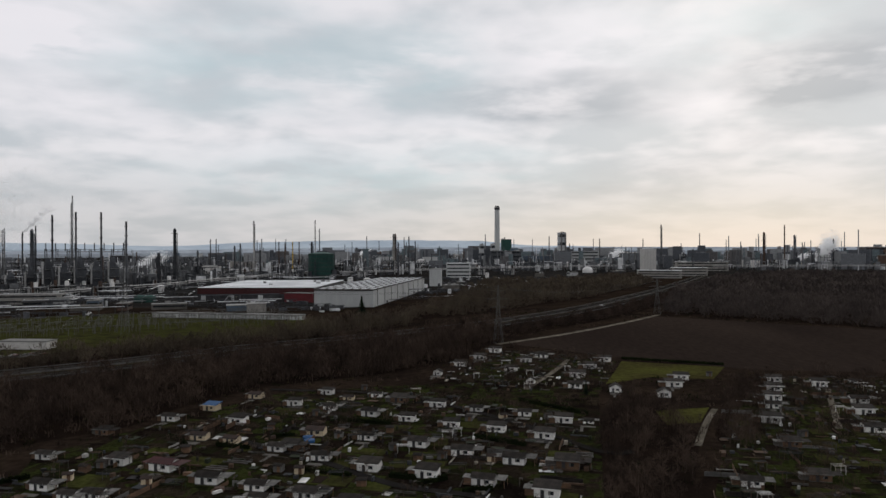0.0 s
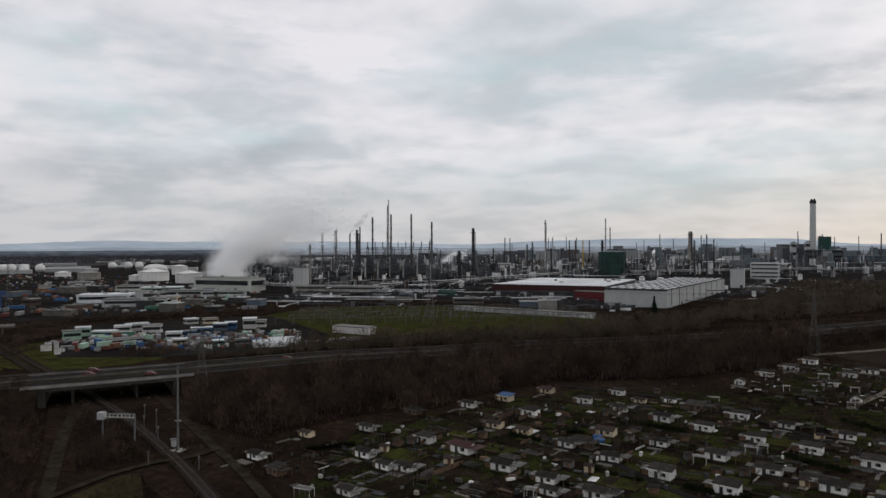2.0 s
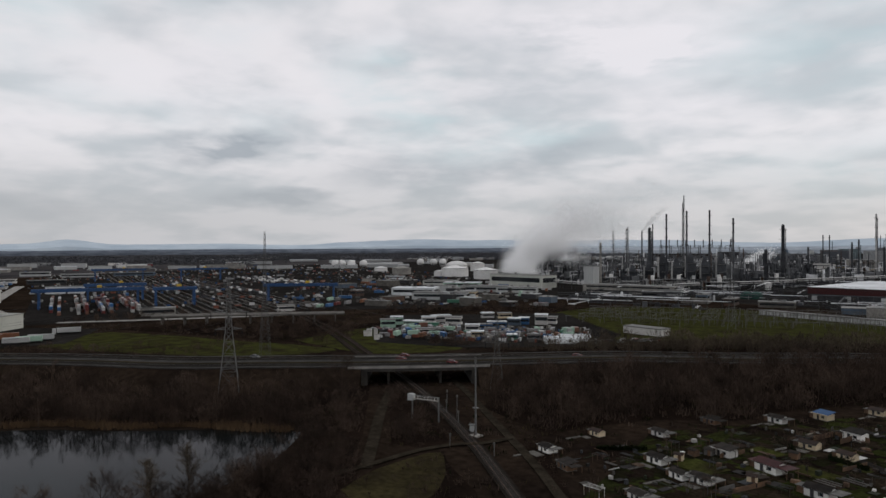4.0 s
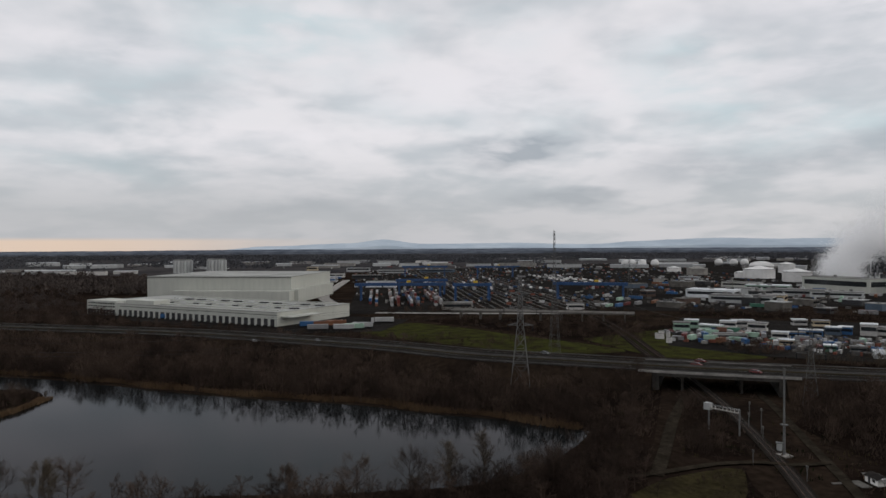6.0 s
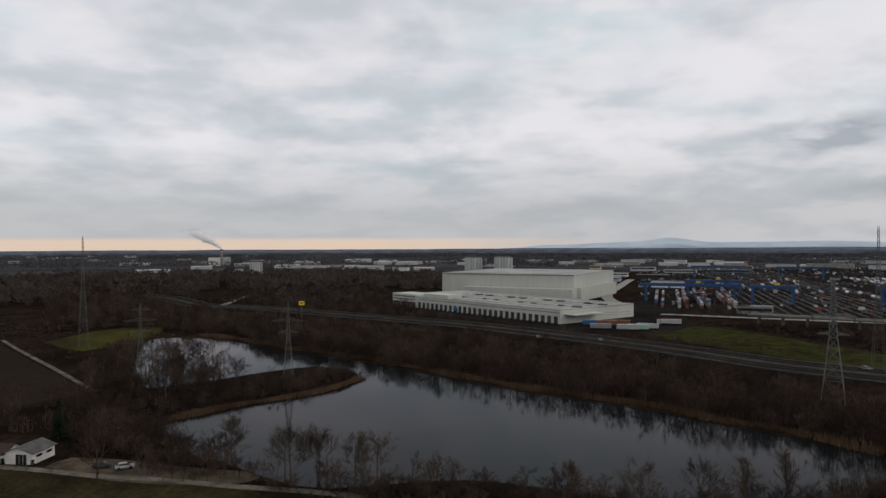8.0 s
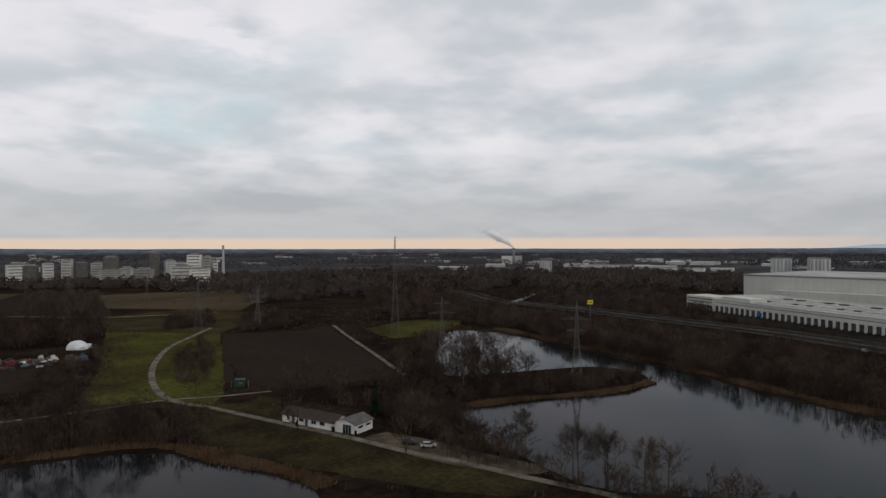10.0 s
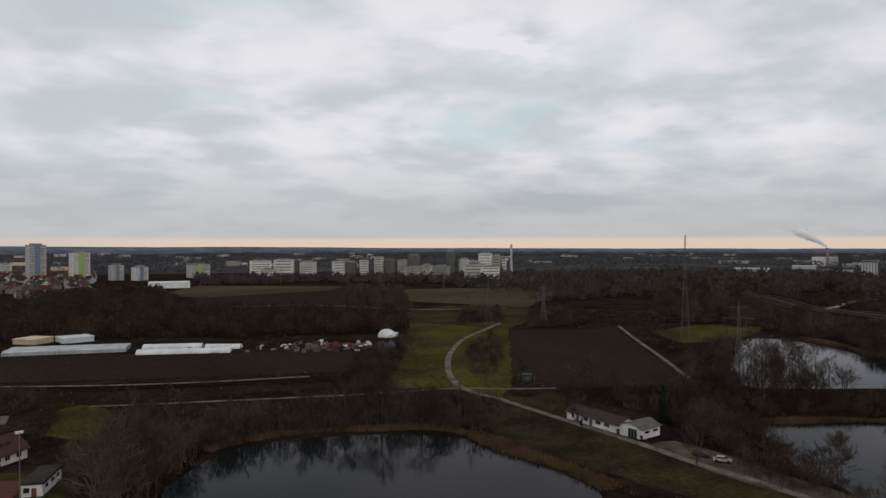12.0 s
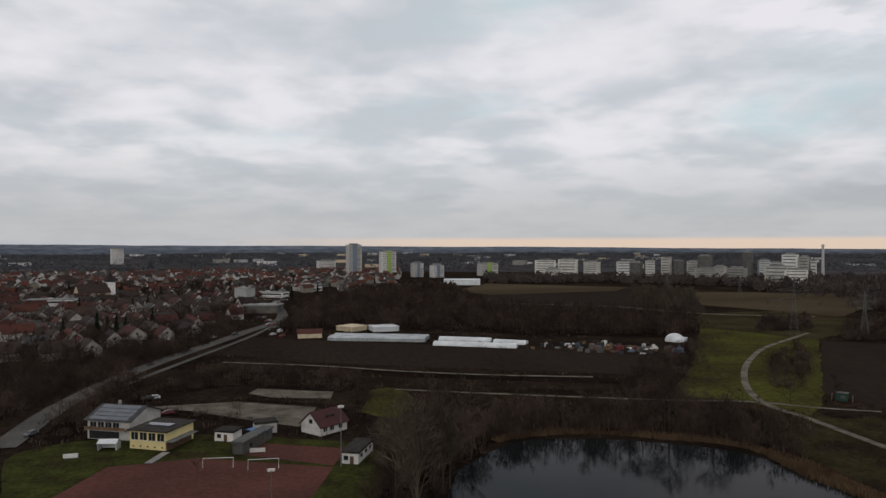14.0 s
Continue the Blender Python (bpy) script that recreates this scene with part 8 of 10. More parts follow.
ob = thing("dispatch_hall", m, "long low cream dispatch hall with dock doors", "warehouse")
part("wall", Shape().box(0, d / 2, 0, w, d, 9.6), CLAD_CREAM, ob)
part("roof", Shape().box(0, d / 2, 9.6, w + 0.6, d + 0.6, 0.5), HALLROOF, ob)
part("office_block", Shape().box(-w * 0.41, 10, 0, w * 0.18, 21, 11.6), CLAD_CREAM, ob)
part("upper_office", Shape().box(-w * 0.19, 8, 9.8, w * 0.16, 15, 3.4), CLAD_CREAM, ob)
part("canopy", Shape().box(w / 2 + 5, d * 0.25, 6.4, 10, d * 0.4, 0.5), CLAD_CREAM, ob)
for i in range(27):
    x = -w * 0.30 + w * 0.78 * i / 26
    dock = part("dock_door", Shape().box(x, -0.08, 0.9, 3.4, 0.3, 4.3), DARKSTEEL, ob, "dark dock door with shelter")
    part("bumper", Shape().box(x, -0.5, 0.3, 3.6, 0.7, 0.6), TYRE, dock)
for i in range(9):
    part("gate", Shape().box(-w * 0.485 + w * 0.15 * i / 8, -0.75, 0.1, 3.0, 0.3, 4.6), DARKSTEEL, ob)
for i in range(11):
    for z in (6.6, 9.0):
        part("window", Shape().box(-w * 0.485 + w * 0.15 * i / 10, -0.72, z, 2.0, 0.2, 1.0), GLASS, ob)
for i in range(24):
    part("rooflight", Shape().box(-w * 0.28 + w * 0.75 * (i % 12) / 11, d * (0.3 + 0.35 * (i // 12)), 10.1, w * 0.03, 4, 0.8), DARKSTEEL if i % 3 else CLAD, ob)
for i in range(5):
    part("roof_upstand", Shape().box(w * 0.08, d * (0.08 + 0.2 * i), 10.1, w * 0.80, 0.5, 0.9), CLAD_CREAM, ob)
part("fascia", Shape().box(w * 0.1, -0.12, 7.6, w * 0.8, 0.2, 0.5), STEEL, ob)


def ribbed_tower(x, y, h, w, mat, label):
    ob = thing("silo_tower", pose(x, y, 0, 0, 0, 92), label, "silo", "far silos")
    part("core", Shape().box(0, 0, 0, w, w * 0.6, h), mat, ob)
    for i in range(6):
        part("rib", Shape().cyl(-w * 0.42 + w * 0.84 * i / 5, -w * 0.3, 0, h * 0.95, w * 0.07, w * 0.07, 8), CLAD, ob)
    part("head", Shape().box(0, 0, h, w * 0.9, w * 0.5, h * 0.08), ROOFGREY, ob)


for x, y, h in [(-1529, -15.8, 26.3), (-1505, 48.9, 27.3)]:
    ribbed_tower(x, y, h, 38, CLAD, "pale ribbed silo block on the plain")
ribbed_tower(-1247, -404, 27.5, 24, RUST, "dark brown silo tower on the plain")

TERMINAL = [(-589, 122.1), (-1467, 329.0), (-1837, 813), (-1755, 1304), (-745, 783), (-404, 516), (-415, 410), (-451, 358.2), (-485, 335.8), (-525, 335.1)]
# lorries and trailers
LORRY_PAINT = [material("lorry_box_%s" % n, c, rough=0.5, scale=0.3, fine=2, vary=0.15) for n, c in (("white", (0.38, 0.38, 0.37)), ("blue", (0.03, 0.10, 0.23)), ("orange", (0.17, 0.072, 0.036)), ("green", (0.05, 0.15, 0.10)), ("red", (0.13, 0.028, 0.025)), ("grey", (0.22, 0.22, 0.22)), ("pale_green", (0.32, 0.46, 0.36)), ("brown", (0.16, 0.075, 0.05)))]


def trailer(mat, label="box trailer parked in a yard", cab=False):
    ob = part("lorry" if cab else "trailer", Shape().box(0, 0, 1.2, 13.4, 2.55, 2.8), mat, None, label)
    tagged(ob, category="lorry" if cab else "trailer", group="parked lorries")
    part("chassis", Shape().box(0, 0, 0.3, 12.6, 1.9, 0.9, 0, 0.96), TYRE, ob)
    if cab:
        c = part("cab", Shape().box(-8.2, 0, 0.4, 2.2, 2.5, 3.3, 0, 0.94), LORRY_PAINT[0], ob)
        part("windscreen", Shape().box(-9.3, 0, 2.0, 0.1, 2.1, 1.0), GLASS, c)
    return ob


TRAILERS = [trailer(LORRY_PAINT[i], "%s box trailer parked in a yard" % n) for i, n in enumerate(("white", "blue", "orange", "green", "red", "grey", "pale green", "brown"))]
CABS = [trailer(LORRY_PAINT[i], "%s lorry with a white cab" % n, True) for i, n in ((0, "white"), (1, "blue"), (4, "red"))]


def park(stock, places):
    for k, x, y, turn in places:
        copy_thing(stock[k], pose(x, y, 0.1, 0, 0, turn))


R = random.Random(31)
park(CABS, [(0, -482, 128.9, 74), (1, -614, -47.6, 88), (1, -600, -36.4, 88)])
park(TRAILERS, [(1, -475, 75.1, 78), (2, -473, 84.1, 79), (2, -477, 93.6, 76), (0, -450, 93.2, 70), (6, -451, 99.9, 72), (0, -456, 107.1, 70), (1, -587, -26.5, 86), (5, -455, 77.1, 80), (1, -570, -15.5, 86)])


# containers, stacked in rows
def container(mat, label):
    s = Shape().box(0, 0, 0.05, 12.1, 2.4, 2.5)
    for i in range(8):
        s.box(-5.6 + 11.2 * i / 7, -1.22, 0.2, 0.5, 0.1, 2.2)
    return tagged(part("container", s, mat, None, label), category="container", group="shipping containers")


BOXES = [container(LORRY_PAINT[i], "%s corrugated steel shipping container" % n) for i, n in enumerate(("white", "blue", "orange", "green", "red", "grey", "pale green", "brown"))]
term_x = Vector((-590, 175.5)), Vector((-1129, 346.0))
axis = Vector(polar(75.4, 1.0))
ang = math.degrees(math.atan2(axis.y, axis.x))
side = Vector((axis.y, -axis.x))
for row, off in enumerate((-30, -24, -10, -4, 8, 14, 30, 36)):
    for i in range(13):
        if R.random() < 0.2:
            continue
        base = term_x[0] + axis * (25 + i * 13.5 + R.uniform(-1, 1)) + side * off
        for lev in range(R.choice([1, 2, 2, 3])):
            k = R.choice([4, 4, 1, 0, 7, 7, 5, 0, 5])
            copy_thing(BOXES[k], pose(base.x, base.y, 0.1 + lev * 2.6, 0, 0, ang + R.uniform(-0.5, 0.5)))

# sidings
SIDING = material("rusty_siding_ballast", (0.050, 0.034, 0.024), (0.028, 0.020, 0.016), rough=1, scale=0.1, fine=1.5, vary=0.45, spec=0.05, place=True)
yard_a = Vector((-542, 244.7))
yard_b = yard_a + Vector(polar(75.4, 900))
for i in range(17):
    o = i * 8.5 - 34
    n = (yard_b - yard_a).normalized()
    s2 = Vector((n.y, -n.x))
    line = [yard_a + s2 * o, (yard_a + yard_b) / 2 + s2 * o, yard_b + s2 * o]
    setting("siding_bed", strip(line, 0, 3.4, 0.24 + 0.003 * i, 0.3), SIDING if i % 2 else BALLAST, "rust-brown siding of the rail terminal", "railway")
    for k in (-0.72, 0.72):
        setting("rail", strip(line, k, 0.22, 0.42 + 0.003 * i, 0.16), STEEL, "worn steel rail", "rail")


def wagon(mat, label):
    s = Shape().cyl(0, 0, -7, 7, 1.45, 1.45, 8)
    s.v = [(c, a, 2.7 + b) for a, b, c in s.v]
    ob = tagged(part("rail_wagon", s, mat, None, label), category="rail wagon", group="freight wagons")
    part("underframe", Shape().box(0, 0, 0.1, 15, 1.9, 1.2), DARKSTEEL, ob)
    return ob


WAGONS = [wagon(m_, l_) for m_, l_ in ((TANKWHITE, "white tank wagon on a siding"), (PIPE, "grey tank wagon on a siding"), (DARKSTEEL, "dark tank wagon on a siding"), (RUST, "brown freight wagon on a siding"))]
n = (yard_b - yard_a).normalized()
s2 = Vector((n.y, -n.x))
a2 = math.degrees(math.atan2(n.y, n.x))
for i in range(17):
    o = i * 8.5 - 34
    j0 = R.randrange(4, 26)
    if i % 3 == 1:
        continue
    for j in range(j0, min(46, j0 + R.randrange(4, 16))):
        p = yard_a + n * (60 + j * 16.5) + s2 * o
        if (p - yard_a).length < (yard_b - yard_a).length:
            copy_thing(WAGONS[R.choice([0, 1, 2, 2, 3, 3])], pose(p.x, p.y, 0.45, 0, 0, a2))
wl, wr = Vector((-1103, 558)), Vector((-819, 495))
for row in range(4):
    for j in range(9):
        p = wl + (wr - wl) * (j / 9) + Vector((row * 7.0, row * 12.0))
        copy_thing(WAGONS[R.choice([0, 0, 1, 2])], pose(p.x, p.y, 0.3, 0, 0, math.degrees(math.atan2((wr - wl).y, (wr - wl).x))))


def gantry_crane(a, b, h, label="blue portal crane over the tracks"):
    m, w = site(a, b)
    ob = thing("gantry_crane", m, label, "crane", "portal cranes")
    for y in (-4, 4):
        part("girder", Shape().box(0, y, h - 3.2, w * 1.15, 1.4, 2.7), CRANE_BLUE, ob)
    for x in (-w / 2, w / 2):
        for y in (-5, 5):
            part("leg", Shape().box(x, y, 0, 1.7, 1.4, h - 3), CRANE_BLUE, ob)
        part("sill_beam", Shape().box(x, 0, 1.0, 2.0, 13, 1.4), CRANE_BLUE, ob)
        part("end_tie", Shape().box(x, 0, h - 3, 1.6, 10, 1.5), CRANE_BLUE, ob)
    part("trolley", Shape().box(w * 0.1, 0, h, 4, 9, 1.8), CRANE_YELLOW, ob, "yellow crane trolley")
    part("cabin", Shape().box(w * 0.05, -2, h - 7, 2.6, 2.6, 2.8), CLAD, ob)
    part("spreader", Shape().box(w * 0.12, 0, h * 0.45, 12, 2.4, 0.6), DARKSTEEL, ob)
    return ob


for a, b, h in [((-688, 160.1), (-665, 236.1), 18), ((-647, 245.6), (-637, 277.2), 18), ((-629, 349.9), (-591, 402), 18), ((-755, 219.3), (-740, 267.5), 18), ((-1172, 351.0), (-1149, 416), 20), ((-1110, 462), (-1090, 519), 20)]:
    gantry_crane(a, b, h)
# terminal sheds and clutter
for x, y, w, d, h, mt in [(-556, 212.8, 26, 10, 6, CONCRETE), (-559, 205.0, 10, 8, 6, WHITE), (-896, 235.4, 40, 14, 8, ROOFWHITE), (-518, 305.5, 14, 8, 5, WHITE), (-1213, 236.4, 30, 12, 6, WHITE), (-1133, 273.5, 50, 14, 6, DARKSTEEL), (-1350, 378.1, 60, 16, 6, CLAD), (-1346, 472, 70, 16, 6, CLAD_BLUE), (-1465, 334.7, 50, 12, 8, CLAD), (-1570, 253.8, 24, 14, 8, CREAM)]:
    plain_hall(pose(x, y, 0, 0, 0, 70), w, d, h, mt, ROOFGREY, "low service building of the rail terminal", bands=1, name="service_building")
R = random.Random(41)
for i in range(60):
    b, dd = R.uniform(52, 84), R.uniform(900, 1900)
    x, y = polar(b, dd)
    copy_thing(R.choice([TRAILERS[0], TRAILERS[5], BOXES[5], BOXES[7], BOXES[0], TRAILERS[5], BOXES[4], BOXES[1]]), pose(x, y, 0.1, 0, 0, R.choice([a2, ang, a2 + 90])))
for i in range(40):
    p = Vector((-1023, 212.1)) + axis * R.uniform(-60, 160) + side * R.uniform(-40, -15)
    copy_thing(R.choice(TRAILERS[:2] + BOXES[:1] + TRAILERS[:1]), pose(p.x, p.y, 0.1, 0, 0, ang + 50))

# ---- lorry yard by the meadow ----
YARDS = [
    (-366.3, 292.7, 16, 8, 7, LORRY_PAINT[6]), (-376.3, 308.2, 14, 8, 7, LORRY_PAINT[6]), (-364.3, 312.4, 22, 8, 4, LORRY_PAINT[6]), (-324.5, 293.7, 30, 5, 4, WHITE), (-367.5, 330.0, 16, 6, 6, WHITE), (-367.1, 342.7, 22, 7, 6, WHITE), (-347.9, 335.0, 18, 7, 7, WHITE), (-310.8, 316.1, 14, 6, 6, WHITE), (-362.5, 386.6, 14, 7, 5, WHITE), (-351.9, 393.7, 16, 7, 5, CREAM), (-317.2, 363.6, 14, 7, 6, CLAD_BLUE), (-311.6, 340.3, 20, 6, 6, LORRY_PAINT[1]), (-311.4, 329.5, 14, 6, 5, LORRY_PAINT[1]), (-316.2, 372.5, 12, 6, 6, LORRY_PAINT[1]), (-306.1, 379.3, 14, 9, 9, WHITE), (-304.8, 388.6, 12, 9, 6, WHITE), (-268.9, 306.7, 9, 5, 4, LORRY_PAINT[3]), (-292.8, 302.5, 12, 5, 4, CREAM), (-260.1, 315.5, 12, 5, 4, ETERNIT)]
for i, (x, y, w, d, h, mt) in enumerate(YARDS):
    plain_hall(pose(x, y, 0, 0, 0, 46 + R.uniform(-16, 16)), w * 0.62, d * 0.9, h * 0.75, mt, ROOFWHITE if i % 3 else ROOFGREY, "stacked site cabins in the lorry yard", bands=1, name="site_cabin", group="site cabins", seed=i)
for x, y in [(-241.0, 328.4), (-242.0, 316.3)]:
    s = Shape()
    for i in range(9):
        a0, a1 = math.pi * i / 9, math.pi * (i + 1) / 9
        s.add([(-9, -math.cos(a0) * 4, math.sin(a0) * 4.2), (9, -math.cos(a0) * 4, math.sin(a0) * 4.2), (9, -math.cos(a1) * 4, math.sin(a1) * 4.2), (-9, -math.cos(a1) * 4, math.sin(a1) * 4.2)], [(0, 1, 2, 3)])
    tent = thing("tent_hall", pose(x, y, 0, 0, 0, 46), "white vaulted tarpaulin hall", "tent")
    part("cover", s, FOIL, tent)
    part("gable_wall", Shape().box(8.8, 0, 0, 0.1, 7.6, 3.2), FOIL, tent)
for i in range(46):
    x, y = Vector((-336.3, 267.1)).lerp(Vector((-237.0, 334.1)), R.random()) + Vector((-0.6, 0.8)) * R.uniform(-8, 45)
    copy_thing(R.choice(TRAILERS + BOXES), pose(x, y, 0.1, 0, 0, 46 + R.choice([0, 90]) + R.uniform(-8, 8)) @ Matrix.Diagonal((0.55, 0.95, 0.95, 1))).matrix_basis = pose(x, y, 0.1, 0, 0, 46 + R.choice([0, 90]) + R.uniform(-25, 25)) @ Matrix.Diagonal((0.55, 0.95, 0.9, 1))
# trading estate beyond
EST = [(-584, 501, 60, 30, 8, ROOFWHITE), (-519, 480, 70, 24, 7, CLAD), (-513, 510, 30, 20, 7, CREAM), (-896, 729, 40, 10, 5, ROOFWHITE), (-652, 643, 60, 24, 6, LORRY_PAINT[6]), (-567, 596, 70, 24, 7, CLAD), (-534, 617, 60, 20, 6, CLAD), (-714, 662, 60, 18, 6, CLAD_CREAM)]
for i, (x, y, w, d, h, mt) in enumerate(EST):
    plain_hall(pose(x, y, 0, 0, 0, 36), w * 0.8, d, h, mt, ROOFWHITE if i % 4 == 0 else ROOFGREY, "wide trading estate hall with a low roof", bands=1, roofbits=3, name="industrial_shed", seed=i)
for i in range(60):
    b, dd = R.uniform(38, 60), R.uniform(600, 1100)
    x, y = polar(b, dd)
    copy_thing(R.choice(TRAILERS + BOXES), pose(x, y, 0.1, 0, 0, 36 + R.choice([0, 90])))
for st in (TRAILERS, CABS, BOXES, WAGONS):
    for k in st:
        for o in (*k.children_recursive, k):
            bpy.data.objects.remove(o)
# countless small loads, carts and cars spread over the terminal
loads = Shape()
R = random.Random(47)
for i in range(5600):
    b, dd = R.uniform(36, 86), R.uniform(640, 2300)
    x, y = polar(b, dd)
    if noise.noise(Vector((x, y, 9.0)) * 0.010) < R.uniform(-0.45, 0.3) or not inside((x, y), TERMINAL):
        continue
    loads.box(x, y, 0.1, R.uniform(1.5, 6), R.uniform(1.4, 2.4), R.uniform(0.8, 2.6), a2 + R.choice([0, 0, 90]))
for i in range(420):
    p = Vector((-337.7, 266.2)).lerp(Vector((-231.4, 332.0)), R.random()) + Vector((-0.6, 0.8)) * R.uniform(-12, 60)
    loads.box(p.x, p.y, 0.1, R.uniform(0.8, 4.5), R.uniform(0.8, 2.0), R.uniform(0.6, 2.2), R.uniform(0, 180))
tagged(part("yard_loads", loads, island_material("mixed_load_paint", [(0.45, 0.45, 0.44), (0.05, 0.05, 0.055), (0.16, 0.06, 0.04), (0.09, 0.085, 0.08), (0.03, 0.07, 0.16), (0.25, 0.24, 0.22), (0.05, 0.045, 0.04), (0.12, 0.11, 0.10)]), None, "crowded small loads, cars and wagons in the yards"), category="yard loads", kind="stuff")
# far retail park and mills
R = random.Random(51)
for i in range(44):
    b = R.uniform(66, 118)
    dd = R.uniform(1500, 2300)
    x, y = polar(b, dd)
    plain_hall(pose(x, y, 0, 0, 0, b + R.uniform(-15, 15)), R.uniform(40, 90), R.uniform(20, 40), R.uniform(5, 10), R.choice([WHITE, CLAD, CLAD, CONCRETE, RED if i % 9 == 0 else CLAD]), R.choice([ROOFWHITE, ROOFGREY]), "far flat retail or logistics hall", name="far_hall", group="far halls")
for i in range(60):
    b = R.uniform(30, 66)
    dd = R.uniform(1700, 3600)
    x, y = polar(b, dd)
    plain_hall(pose(x, y, 0, 0, 0, b + R.uniform(-15, 15)), R.uniform(30, 110), R.uniform(16, 40), R.uniform(4, 9), R.choice([WHITE, CLAD, CONCRETE, CLAD]), R.choice([ROOFWHITE, ROOFGREY, ROOFWHITE]), "far flat industrial hall on the plain", name="far_hall", group="far halls")
x, y, h = -1893, -712, 45.5
chimney(x, y, h, 3.2, CONCRETE, "pale chimney of a far power plant")
plain_hall(pose(x, y, 0, 0, 0, 110), 70, 40, 22, WHITE, ROOFWHITE, "white power plant on the plain", roofbits=6, name="power_plant")
plain_hall(pose(x + 10, y + 45, 0, 0, 0, 110), 30, 30, 34, DARKSTEEL, ROOFGREY, "dark boiler block on the plain", name="power_plant")
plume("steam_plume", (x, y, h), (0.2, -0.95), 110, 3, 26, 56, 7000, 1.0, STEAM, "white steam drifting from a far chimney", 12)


# ---- pylons, masts, signals ----
PYLON = material("dull_grey_lattice_steel", (0.105, 0.105, 0.10), rough=0.8, scale=0.2, fine=2.0, vary=0.3)

def pylon(x, y, h, base, arms, turn, label, mat=STEEL, r=0.13):
    """A lattice tower: four tapering legs, braces, and cross-arms as (height share, half length)."""
    ob = thing("pylon", pose(x, y, 0, 0, 0, turn), label, "pylon", "transmission towers")
    waist, top = 0.55, 0.10

    def half(u):
        return base / 2 * (1 - u / waist * 0.68) if u < waist else base / 2 * (0.32 - (u - waist) / (1 - waist) * (0.32 - top))

    corner = ((-1, -1), (1, -1), (1, 1), (-1, 1))
    for cx, cy in corner:
        s = Shape()
        for u0, u1 in ((0, waist), (waist, 1)):
            s.bar((cx * half(u0), cy * half(u0), h * u0), (cx * half(u1), cy * half(u1), h * u1), r, 4)
        part("leg", s, mat, ob)
    s = Shape()
    u = 0.0
    while u < 0.97:
        v = min(0.98, u + max(0.04, half(u) * 2.1 / h))
        for k in range(4):
            (ax, ay), (bx, by) = corner[k], corner[(k + 1) % 4]
            s.bar((ax * half(u), ay * half(u), h * u), (bx * half(v), by * half(v), h * v), r * 0.55, 3)
            s.bar((bx * half(u), by * half(u), h * u), (ax * half(v), ay * half(v), h * v), r * 0.55, 3)
            s.bar((ax * half(v), ay * half(v), h * v), (bx * half(v), by * half(v), h * v), r * 0.5, 3)
        u = v
    part("bracing", s, mat, ob)
    for share, reach in arms:
        for sg in (-1, 1):
            arm = Shape()
            k = half(share)
            tip = (sg * reach, 0, h * share)
            for q in (-1, 1):
                arm.bar((sg * k, q * k, h * share), tip, r * 0.7, 3)
                arm.bar((sg * k, q * k, h * share + reach * 0.16), tip, r * 0.7, 3)
                for j in (0.25, 0.5, 0.75):
                    arm.bar((sg * (k + (reach - k) * j), q * k * (1 - j), h * share), (sg * (k + (reach - k) * j), q * k * (1 - j), h * share + reach * 0.16 * (1 - j)), r * 0.5, 3)
            a = part("cross_arm", arm, mat, ob)
            part("insulator", Shape().cyl(sg * reach * 0.97, 0, h * share - 2.2, h * share, 0.14, 0.14, 6), GLASS, a)
    return ob


def wires(a, b, offsets, sag, label="thin overhead power lines"):
    """Conductors hanging between two towers; offsets are (sideways, height at a, height at b)."""
    a, b = Vector(a), Vector(b)
    d = (b - a).normalized()
    n = Vector((-d.y, d.x))
    for o, ha, hb in offsets:
        line = []
        for i in range(17):
            t = i / 16
            p = a + (b - a) * t + n * o
            q = Vector((p.x, p.y, ha + (hb - ha) * t - 4 * sag * t * (1 - t)))
            line.append(q)
        tagged(part("power_line", Shape().tube(line, 0.026), DARKSTEEL, None, label), category="cable", group="overhead lines")


def tower(x, y, h, base, arms, turn, label="grey lattice transmission tower"):
    pylon(x, y, h, base, arms, turn, label)
    return (x, y), h


THREE = ((0.62, 4.6), (0.76, 6.4), (0.90, 4.0))
BIGARM = ((0.58, 14), (0.74, 10))
NEARLINE = [(-248.7, 121.7, 42.8), (-278.5, -77.6, 32.4), (-282.2, -140.6, 31.9), (-361.2, -316.7, 27.5)]
NEARTURN = [62, 98, 120, 130]
pts = []
for i, ((x, y, h), tn) in enumerate(zip(NEARLINE, NEARTURN)):
    pylon(x, y, h, 7.5 if i == 0 else 4.2, THREE if i else ((0.55, 5.0), (0.70, 6.6), (0.84, 4.2)), tn, "grey lattice transmission tower near the lake", STEEL if i == 0 else PYLON, 0.12 if i == 0 else 0.07)
    pts.append(((x, y), h))
for (p, h), (q, g) in zip(pts, pts[1:]):
    wires(p, q, [(o, h * s, g * s) for o, s in ((-4.6, .60), (4.6, .60), (-6.4, .74), (6.4, .74), (-4.0, .88), (4.0, .88), (0, 1.0))], 5)
BIG = [(-310.7, 171.0, 62.3), (-369.3, -215.9, 60.6), (-329.3, -337.3, 35.3)]
for (x, y, h), tn in zip(BIG, (75, 130, 150)):
    pylon(x, y, h, 5.0, ((0.60, 15), (0.78, 11)) if tn != 130 else ((0.80, 13),), tn, "tall grey lattice transmission tower", PYLON, 0.06)
